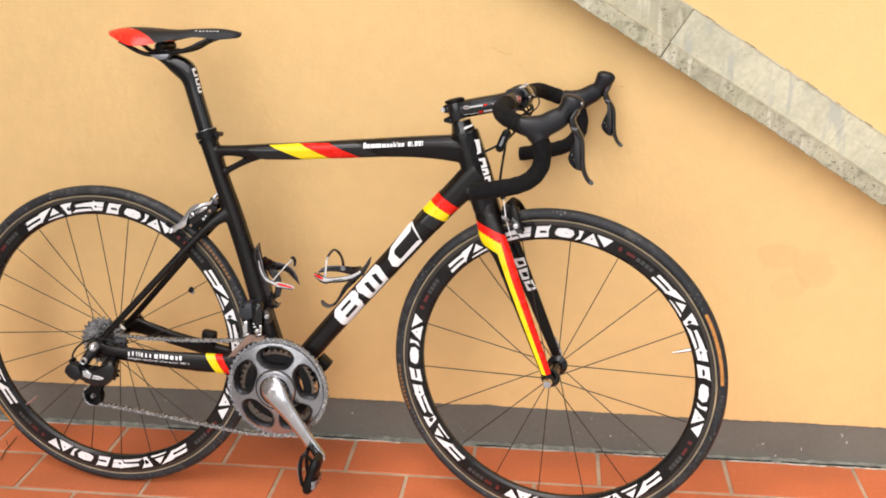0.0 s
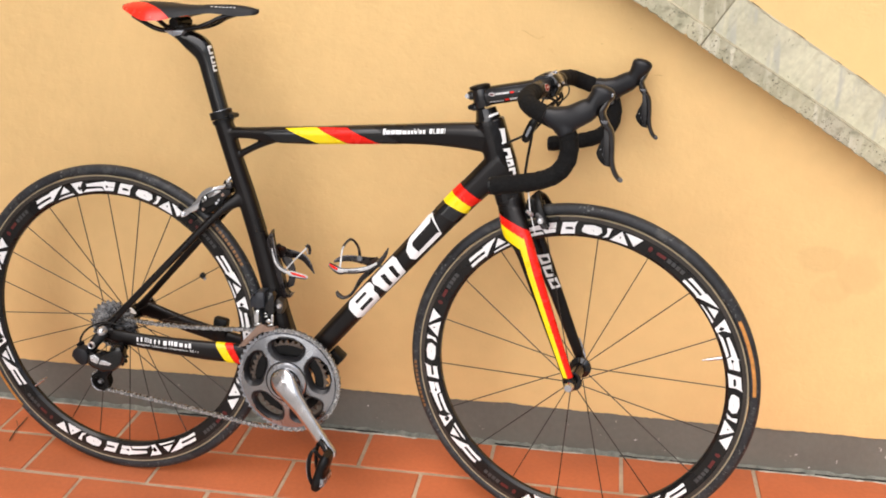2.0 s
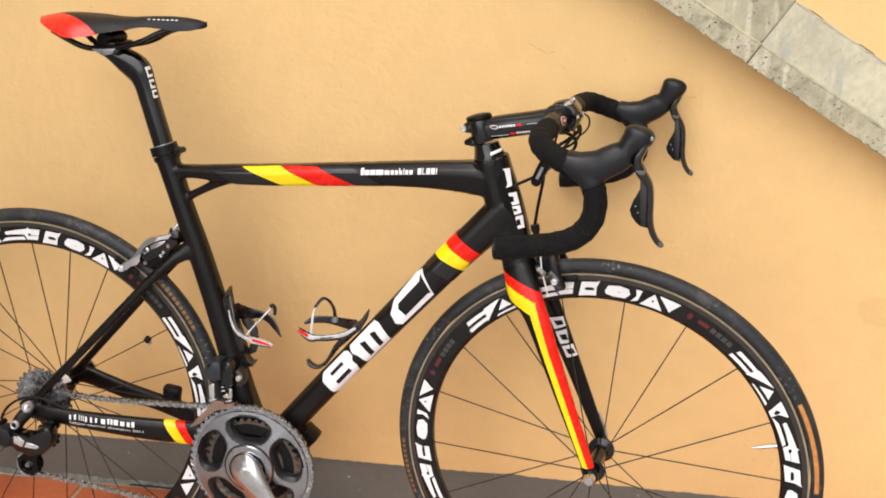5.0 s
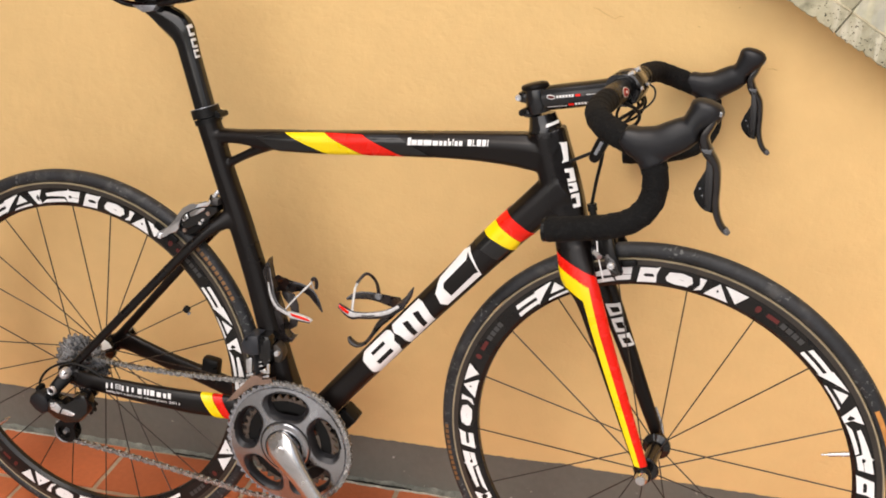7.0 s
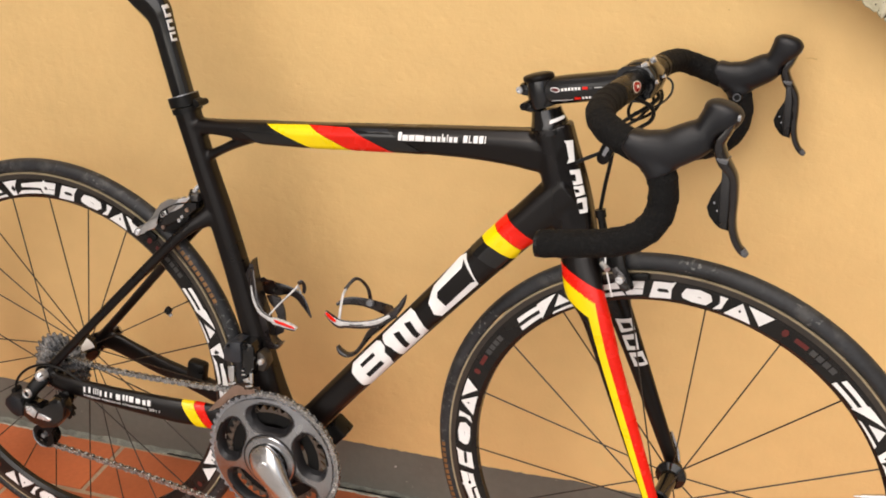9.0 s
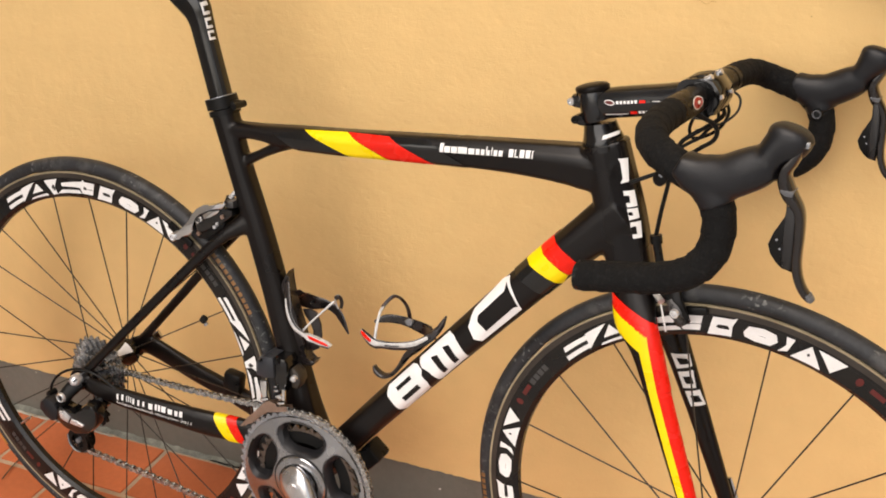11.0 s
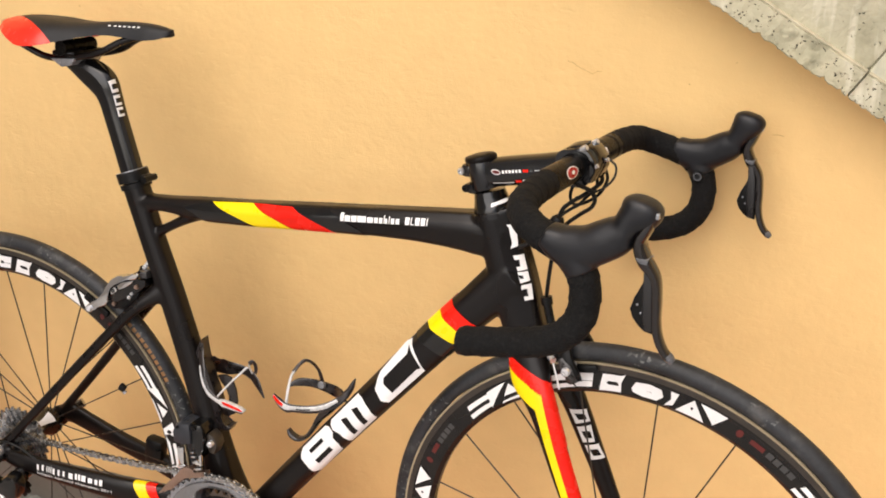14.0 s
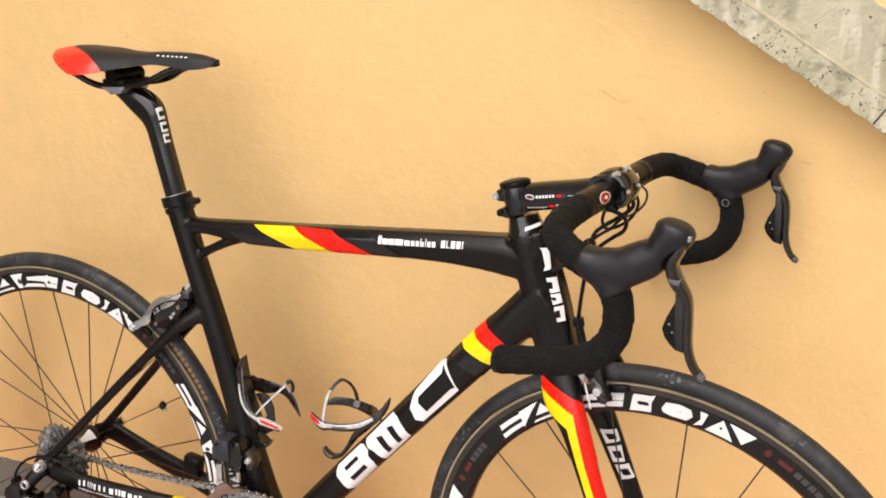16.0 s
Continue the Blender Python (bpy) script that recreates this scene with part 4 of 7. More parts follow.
# white blocks up the post's front flank
def post_block(z0, z1):
    rows = smooth_path(POST, 6)
    piece = [[float(np.interp(z0 + (z1 - z0) * k / 4, [r[2] for r in rows], [r[c] for r in rows])) for c in range(5)] for k in range(5)]
    bm = bmesh.new()
    skin(bm, piece, 228, 268, 0.0006, k=1, power=2.6)
    part("logo_block", bm, WHITE, post, "plain white logo block")
    bm = bmesh.new()
    inner = [[float(np.interp(z0 + (z1 - z0) * (0.28 + 0.44 * k / 2), [r[2] for r in rows], [r[c] for r in rows])) for c in range(5)] for k in range(3)]
    skin(bm, inner, 238, 268, 0.0010, k=1, power=2.6)
    part("logo_slot", bm, GLOSS, post)


for z0, z1 in ((0.862, 0.874), (0.8765, 0.8885), (0.8915, 0.9035)):
    post_block(z0, z1)

# ---- wheels ----
RIM_PROFILE = [(0.2735, -0.004), (0.279, -0.0085), (0.290, -0.0100), (0.3005, -0.0105), (0.3008, -0.0107), (0.3115, -0.0107), (0.3115, 0.0107), (0.3005, 0.0105), (0.290, 0.0100), (0.279, 0.0085), (0.2735, 0.004)]


def rim_y(r):
    return float(np.interp(r, [0.2735, 0.279, 0.290, 0.3005, 0.3115], [0.004, 0.0085, 0.0100, 0.0105, 0.0107]))


WORD = [
    [(0.0, 0.10), (8.0, 0.14), (8.4, 0.36), (0.2, 0.34)],
    [(0.8, 0.54), (8.4, 0.56), (8.8, 0.80), (1.2, 0.80)],
    [(7.4, 0.04), (14.9, 1.00), (8.6, 0.88)],
    [(12.6, 0.32), (17.4, 0.34), (15.6, 0.88)],
    [(10.8, 0.00), (18.9, 0.00), (18.4, 0.16), (11.4, 0.10)],
    [(21.0, 0.00), (22.9, 0.02), (22.6, 0.50), (24.2, 1.00), (19.0, 0.97)],
    [(33.2, 0.14), (37.2, 0.16), (38.2, 0.95), (34.4, 0.93), (34.0, 1.05), (33.5, 0.92), (25.4, 0.74), (25.6, 0.52), (32.6, 0.50)],
    [(23.0, 0.06), (32.8, 0.12), (32.2, 0.34), (25.2, 0.30)],
    [(38.9, 0.02), (44.4, 0.06), (44.6, 0.60), (45.6, 1.06), (44.6, 0.97), (40.4, 0.95)],
    [(47.3, 0.25), (49.6, 0.12), (53.0, 0.14), (54.4, 0.46), (53.8, 0.80), (51.2, 0.90), (48.0, 0.82), (47.0, 0.46)],
    [(54.8, 0.05), (56.8, 0.22), (57.6, 0.92), (55.8, 0.92), (56.2, 0.50)],
    [(57.6, 0.05), (64.4, 0.05), (61.0, 0.96)],
    [(62.4, 0.97), (68.6, 0.97), (66.4, 0.18)],
]


def wheel(name, hub, starts, spokes, first, m, valves, driven):
    bm = bmesh.new()
    lathe(bm, RIM_PROFILE, hub, 128, closed=True)
    rim = part(name, bm, RIM, bike, "deep black carbon rim with white marks", m, sharp=30)
    # brake track, tan tyre edge and tyre
    for s in (-1, 1):
        bm = bmesh.new()
        lathe(bm, [(0.3045, s * 0.0109), (0.3115, s * 0.0111), (0.3115, s * 0.0104), (0.3045, s * 0.0102)], hub, 128, closed=True)
        part("brake_track", bm, TRACK, rim, "brownish worn brake track")
        bm = bmesh.new()
        lathe(bm, [(0.3117, s * 0.0112), (0.3128, s * 0.0116), (0.3140, s * 0.0117), (0.3140, s * 0.0085), (0.3117, s * 0.0085)], hub, 128, closed=True)
        part("tyre_edge", bm, GUM, rim, "thin tan tyre edge")
    bm = bmesh.new()
    ring = [(0.3225 + 0.0115 * math.sin(radians(a)), 0.0119 * math.cos(radians(a))) for a in range(-40, 221, 13)]
    lathe(bm, ring, hub, 144, closed=True)
    part("tyre", bm, RUBBER, rim, "dark grey racing tyre with worn tread")
    for start in starts:
        rim_shapes("rim_mark", WORD, hub, start, rim_y, WHITE, rim, m=None)
        e = 71.5
        rim_shapes("rim_dot", [[(e + 0.8 * math.cos(w) + 0.6, 0.62 + 0.22 * math.sin(w)) for w in np.linspace(0, 6.28, 9)[:-1]]], hub, start, rim_y, DIMRED, rim)
        rim_shapes("rim_wording", [[(e + 3.2, 0.5), (e + 6.6, 0.5), (e + 6.6, 0.75), (e + 3.2, 0.75)]], hub, start, rim_y, DIMRED, rim)
        rim_shapes("rim_wording", [[(e + 7.4 + 1.9 * i, 0.46), (e + 8.9 + 1.9 * i, 0.46), (e + 8.9 + 1.9 * i, 0.78), (e + 7.4 + 1.9 * i, 0.78)] for i in range(4)], hub, start, rim_y, GREYTEXT, rim)
    # hub
    bm = bmesh.new()
    wide = 0.049 if not driven else 0.062
    lathe(bm, [(0.0, -wide), (0.009, -wide), (0.009, -0.037), (0.017, -0.036), (0.019, -0.033), (0.012, -0.028), (0.0105, 0.0), (0.012, 0.028), (0.021, 0.033), (0.021, 0.037), (0.009, 0.038), (0.009, wide), (0.0, wide)] if not driven else [(0.0, -wide), (0.009, -wide), (0.009, -0.037), (0.017, -0.036), (0.019, -0.018), (0.014, -0.010), (0.0145, 0.010), (0.018, 0.028), (0.0225, 0.034), (0.0225, 0.046), (0.012, 0.049), (0.009, wide), (0.0, wide)], hub, 32)
    part("hub", bm, GLOSS, rim, "gloss black hub")
    if driven:
        bm = bmesh.new()
        rows = []
        for y, r, half in ((0.010, 0.0153, 14), (0.022, 0.0172, 20), (0.0335, 0.0228, 26)):
            rows.append([bm.verts.new((hub.x + r * math.cos(radians(48 + half * k)), y, hub.z + r * math.sin(radians(48 + half * k)))) for k in (-1, -0.5, 0, 0.5, 1)])
        for a, b in zip(rows, rows[1:]):
            for j in range(4):
                bm.faces.new((a[j], a[j + 1], b[j + 1], b[j]))
        part("hub_label", bm, WHITE, rim, "white label on the hub shell")
    # spokes
    for i in range(spokes):
        w = radians(first + 360 / spokes * i)
        if driven:
            # sixteen radial spokes to the far flange, eight tangent ones to the near flange
            lean = {1: 0.022, 3: -0.018, 7: -0.014, 11: -0.021, 15: -0.022, 17: 0.016, 21: 0.018, 23: -0.018}.get(i)
            if lean is None:
                a = Vector((hub.x + 0.016 * math.cos(w), 0.042, hub.z + 0.016 * math.sin(w)))
            else:
                a = Vector((hub.x + lean * math.sin(w), -0.0165, hub.z - lean * math.cos(w)))
        else:
            a = Vector((hub.x + 0.017 * math.cos(w), -0.034 if i % 2 else 0.034, hub.z + 0.017 * math.sin(w)))
        b = Vector((hub.x + 0.274 * math.cos(w), 0, hub.z + 0.274 * math.sin(w)))
        bm = bmesh.new()
        rod(bm, [a, b], 0.0010, 6, 1, smooth=False)
        part("spoke", bm, SPOKE, rim)
    # valve
    for w in valves:
        c, s = math.cos(radians(w)), math.sin(radians(w))
        bm = bmesh.new()
        for r0, r1, rad in ((0.278, 0.262, 0.0036), (0.262, 0.246, 0.0030), (0.246, 0.237, 0.0014)):
            rod(bm, [(hub.x + r0 * c, 0, hub.z + r0 * s), (hub.x + r1 * c, 0, hub.z + r1 * s)], rad, 10, 1, smooth=False)
        part("valve", bm, SILVER, rim, "silver tyre valve")
    return rim


front = wheel("front_wheel", HUB_F, (138, 50.4, -39.6, -129.6), 18, 5.0, STEER, (17.0,), False)
rear = wheel("rear_wheel", HUB_R, (125, 36, -54, -144), 24, 1.6, None, (-141.0,), True)
# orange labels on the tyres' sides
def tyre_label(parent, hub, a0, a1, mat, label):
    bm = bmesh.new()
    rows = []
    for i in range(25):
        w = radians(a0 + (a1 - a0) * i / 24)
        row = []
        for a in (188, 178, 168, 158):
            r, y = 0.3225 + 0.0119 * math.sin(radians(a)), 0.0123 * math.cos(radians(a))
            row.append(bm.verts.new((hub.x + r * math.cos(w), y, hub.z + r * math.sin(w))))
        rows.append(row)
    for a, b in zip(rows, rows[1:]):
        for j in range(3):
            bm.faces.new((a[j], a[j + 1], b[j + 1], b[j]))
    part("tyre_label", bm, mat, parent, label)


tyre_label(front, HUB_F, 29, 3.4, ORANGE, "orange printed tyre label")
tyre_label(rear, HUB_R, 205, 222, ORANGE, "orange printed tyre label")
for parent, hub, a in ((front, HUB_F, 184), (rear, HUB_R, 46)):
    for i in range(11):
        d = 1 if parent is front else -1
        tyre_label(parent, hub, a + d * i * 1.66, a + d * (i * 1.66 + 1.15), BROWNPRINT, "faded brown tyre wording bar")

# ---- fork, headset ----
def BLADE(s):
    return [(0.822, s * 0.010, 0.640, 0.020, 0.024), (0.834, s * 0.026, 0.612, 0.013, 0.025), (0.856, s * 0.036, 0.578, 0.0100, 0.0185), (0.889, s * 0.043, 0.50, 0.0088, 0.0145), (0.922, s * 0.047, 0.42, 0.0078, 0.0118), (0.946, s * 0.0495, 0.362, 0.0065, 0.0100), (0.955, s * 0.0505, 0.340, 0.0055, 0.0095)]


bm = bmesh.new()
tube(bm, [(0.812, 0, 0.668, 0.024, 0.024), (0.8195, 0, 0.642, 0.027, 0.026), (0.828, 0, 0.618, 0.030, 0.026), (0.835, 0, 0.600, 0.030, 0.020)], 18, 4, 2.5)
for s in (-1, 1):
    tube(bm, BLADE(s), 20, 6, 2.4)
    lathe(bm, [(0.0, s * 0.046), (0.0125, s * 0.046), (0.0125, s * 0.055), (0.0, s * 0.055)], HUB_F, 24)
fork = part("fork", bm, CARBON, bike, "black carbon fork with yellow and red stripes", STEER)
welded(fork, 0.002, 5)


# crown, then down the near blade
wrap("stripe", [(0.784, 0.6450), (0.858, 0.6180), (0.864, 0.6105), (0.853, 0.6020), (0.784, 0.6310)], fork, RED, fork, "red crown stripe", -0.019)
wrap("stripe", [(0.784, 0.6308), (0.8556, 0.6024), (0.8500, 0.5822), (0.817, 0.5960), (0.792, 0.6150)], fork, YELLOW, fork, "yellow crown stripe", -0.010)
EDGE = [(0.8545, 0.6030), (0.8765, 0.5400), (0.9128, 0.4500), (0.9525, 0.3500)]
BACK = [(0.8490, 0.5825), (0.8655, 0.5400), (0.9025, 0.4500), (0.9440, 0.3500)]
for i in range(3):
    (x0, z0), (x1, z1) = EDGE[i], EDGE[i + 1]
    front = [(x1 + 0.05, z1 + 0.016), (x0 + 0.05, z0 + 0.016)] if i else [(0.925, 0.5562), (0.8725, 0.6130), (0.8640, 0.6105)]
    wrap("stripe", [(x0, z0), (x1, z1)] + front, fork, RED, fork, "red fork stripe", -0.041 if i else -0.027)
    wrap("stripe", [(x0, z0), (x1, z1), BACK[i + 1], BACK[i]], fork, YELLOW, fork, "yellow fork stripe", -0.030)
bm = bmesh.new()
rod(bm, [(HUB_F.x, -0.066, HUB_F.z), (HUB_F.x, 0.064, HUB_F.z)], 0.0045, 12, 1)
lathe(bm, [(0.0, -0.068), (0.007, -0.067), (0.0095, -0.062), (0.0095, -0.0545), (0.0, -0.0545)], HUB_F, 20)
box(bm, (HUB_F.x - 0.006, 0.056, HUB_F.z - 0.006), (HUB_F.x + 0.006, 0.066, HUB_F.z + 0.006), 0.002)
tube(bm, [(HUB_F.x, 0.064, HUB_F.z, 0.003, 0.006), (HUB_F.x - 0.006, 0.069, HUB_F.z + 0.020, 0.003, 0.006), (HUB_F.x - 0.017, 0.068, HUB_F.z + 0.045, 0.002, 0.006)], 10, 4)
part("skewer", bm, SILVER, fork, "silver quick-release skewer")
# white blocks on the far blade's inner face
for q in (((0.8615, 0.5520), (0.8815, 0.5560), (0.8870, 0.5400), (0.8705, 0.5330)), ((0.8720, 0.5290), (0.8885, 0.5350), (0.8950, 0.5125), (0.8805, 0.5085)), ((0.8830, 0.5050), (0.8985, 0.5100), (0.9070, 0.4910), (0.8920, 0.4860))):
    laid_on("logo_block", [list(q)], fork, WHITE, fork, "plain white logo block", start=0.0, step=0.003)
    mid = [sum(p[k] for p in q) / 4 for k in (0, 1)]
    laid_on("logo_slot", [[(mid[0] + (p[0] - mid[0]) * 0.58 + 0.0015, mid[1] + (p[1] - mid[1]) * 0.42) for p in q]], fork, CARBON, fork, start=0.0, lift=0.0017, step=0.003)

# ---- stem, headset, handlebar ----
bm = bmesh.new()
tube(bm, [(0.7690, 0, 0.797, 0.0238, 0.0238), (0.7675, 0, 0.8030, 0.0238, 0.0238)], 28, 1, smooth=False)
tube(bm, [(0.7660, 0, 0.8045, 0.0238, 0.0238), (0.7650, 0, 0.8085, 0.0232, 0.0232), (0.7628, 0, 0.816, 0.0205, 0.0205), (0.7600, 0, 0.8265, 0.0182, 0.0182)], 32, 3)
headset = part("headset", bm, GLOSS, bike, "gloss black headset cover")
laid_on("wording", [[(0.7700, 0.8120), (0.7840, 0.8175), (0.7832, 0.8215), (0.7700, 0.8165)]], headset, WHITE, headset, "small white wording bar", step=0.002)
bm = bmesh.new()
tube(bm, [(0.7580, 0, 0.8290, 0.0172, 0.0172), (0.7572, 0, 0.8315, 0.0182, 0.0182), (0.7500, 0, 0.8580, 0.0182, 0.0182), (0.7485, 0, 0.8620, 0.0172, 0.0172)], 28, 2, smooth=False)
tube(bm, [(0.756, 0, 0.8470, 0.0150, 0.0165), (0.79, 0, 0.8545, 0.0160, 0.0170), (0.83, 0, 0.8630, 0.0165, 0.0168), (0.868, 0, 0.8710, 0.0180, 0.0180)], 20, 4, 2.5)
tube(bm, [(0.872, -0.0250, 0.8745, 0.0205, 0.0205), (0.872, 0.0180, 0.8745, 0.0205, 0.0205)], 20, 1, 3.2, side=(0, 0, 1), smooth=False)
box(bm, (0.7260, -0.0125, 0.8400), (0.750, 0.0125, 0.8560), 0.006)
box(bm, (0.7330, -0.0130, 0.8205), (0.756, 0.0130, 0.8345), 0.006)
stem = part("stem", bm, STEMBLACK, bike, "gloss black alloy stem", STEER)
bm = bmesh.new()
tube(bm, [(0.7485, 0, 0.8605, 0.0180, 0.0188), (0.7478, 0, 0.8640, 0.0184, 0.0194), (0.7472, 0, 0.8668, 0.0166, 0.0176), (0.7468, 0, 0.8684, 0.0110, 0.0116)], 28, 3)
part("top_cap", bm, BARE, stem, "black steerer cap")
for z, x, mat in ((0.8475, 0.7285, SILVER), (0.8275, 0.7345, PLASTIC)):
    bm = bmesh.new()
    lathe(bm, [(0.0, -0.0120), (0.0020, -0.0120), (0.0022, -0.0138), (0.0040, -0.0138), (0.0046, -0.0128), (0.0046, 0.0130), (0.0, 0.0130)], (x, 0, z), 16)
    part("bolt", bm, mat, stem, "stem clamp bolt")
for y in (-0.021, 0.010):
    for x, z, r in ((0.8850, 0.8985, 0.0034), (0.8985, 0.8800, 0.0024)):
        bm = bmesh.new()
        rod(bm, [(x - 0.005, y, z - 0.003), (x + 0.0012, y, z + 0.0010)], r, 12, 1, side=(0, 1, 0))
        part("bolt", bm, BRIGHT, stem, "small faceplate bolt")


def slanted(x0, z0, length, high):
    c, s = math.cos(radians(10.5)), math.sin(radians(10.5))
    return [(x0 + c * a - s * b, z0 + s * a + c * b) for a, b in ((0, 0), (length, 0), (length, high), (0, high))]


def ring_outline(cx, cz, rx, rz, n=14):
    return [(cx + rx * math.cos(2 * math.pi * k / n), cz + rz * math.sin(2 * math.pi * k / n)) for k in range(n)]


laid_on("logo_oval", [ring_outline(0.7760, 0.8545, 0.0062, 0.0030)], stem, WHITE, stem, "small white oval mark", step=0.002)
laid_on("logo_dot", [ring_outline(0.7760, 0.8545, 0.0050, 0.0020)], stem, DIMRED, stem, "small red oval mark", lift=0.0016, step=0.002)
laid_on("wording", [slanted(0.7840 + 0.0042 * i, 0.8540 + 0.00082 * i, 0.0029, 0.0033) for i in range(6)], stem, WHITE, stem, "white wording bars", step=0.002)
laid_on("wording", [slanted(0.8102, 0.8592, 0.0068, 0.0031)], stem, RED, stem, "red wording bar", step=0.002)
laid_on("wording", [slanted(0.8180, 0.8608, 0.0045, 0.0022)], stem, GREYTEXT, stem, "grey wording bar", step=0.002)
laid_on("line", [slanted(0.8245, 0.8630, 0.026, 0.0007), slanted(0.7720, 0.8405, 0.027, 0.0007)], stem, WHITE, stem, "thin white line", step=0.003)
laid_on("wording", [slanted(0.8010, 0.8460, 0.0075, 0.0030)], stem, RED, stem, "red wording bar", step=0.002)
laid_on("wording", [slanted(0.8100 + 0.0042 * i, 0.8480 + 0.00082 * i, 0.0029, 0.0030) for i in range(5)], stem, WHITE, stem, "white wording bars", step=0.002)

bm = bmesh.new()
plate(bm, [(0.8520, 0.8800), (0.8560, 0.8890), (0.8660, 0.8955), (0.8790, 0.8985), (0.8890, 0.8960), (0.8975, 0.8860), (0.8990, 0.8740), (0.8940, 0.8610), (0.8800, 0.8550), (0.8620, 0.8580)], -0.0250, 0.0190, 0.0045)
faceplate = part("faceplate", bm, GLOSS, stem, "gloss black bar clamp faceplate")
bm = bmesh.new()
plate(bm, [(0.8560, 0.8893), (0.8620, 0.8950), (0.8720, 0.8990), (0.8800, 0.9000), (0.8790, 0.8950), (0.8660, 0.8920)], -0.0200, 0.0080, 0.002)
part("top_ridge", bm, PLASTIC, faceplate, "black ridge along the clamp")

BAR = STEER @ Matrix.Translation((0.872, 0, 0.8745)) @ pose(0, 0, 0, -1.29, 0, 1.15) @ Matrix.Translation((-0.872, 0, -0.8745))
bm = bmesh.new()
rod(bm, [(0.872, -0.095, 0.8745), (0.872, 0.095, 0.8745)], 0.0150, 24, 1)
bar = part("handlebar", bm, BARE, bike, "black drop handlebar with cork tape", BAR)
def bar_badge(radius, y, w, mat, name, label, wide=2.3):
    """A round print wrapped on the bar's front."""
    bm = bmesh.new()
    over = 0.0168 - radius * 0.2
    rings = []
    for m in range(6):
        ring = []
        for k in range(24):
            c, q = math.cos(k * math.pi / 12), math.sin(k * math.pi / 12)
            a, size = w + radius * (m + 0.02) / 5 * q / 0.0152, radius * (m + 0.02) / 5
            ring.append(bm.verts.new((0.872 + over * math.cos(a), y + size * c * wide, 0.8745 + over * math.sin(a))))
        rings.append(ring)
    for r0, r1 in zip(rings, rings[1:]):
        for k in range(24):
            bm.faces.new((r0[k], r0[(k + 1) % 24], r1[(k + 1) % 24], r1[k]))
    part(name, bm, mat, bar, label)


bar_badge(0.0064, -0.0605, radians(21), WHITE, "badge_rim", "white rim of the badge")
bar_badge(0.0054, -0.0605, radians(21), BADGERED, "badge", "round red badge")
bar_badge(0.0018, -0.0605, radians(21), WHITE, "badge_mark", "white mark on the red badge")
for y0, mat in ((0.029, RED), (0.038, WHITE)):
    bm = bmesh.new()
    rows = []
    for j in range(7):
        w = radians(8 + 6 * j)
        rows.append([bm.verts.new((0.872 + 0.0156 * math.cos(w), y, 0.8745 + 0.0156 * math.sin(w))) for y in (y0, y0 + 0.007)])
    for a, b in zip(rows, rows[1:]):
        bm.faces.new((a[0], a[1], b[1], b[0]))
    part("bar_mark", bm, mat, bar, "small printed mark on the bar")


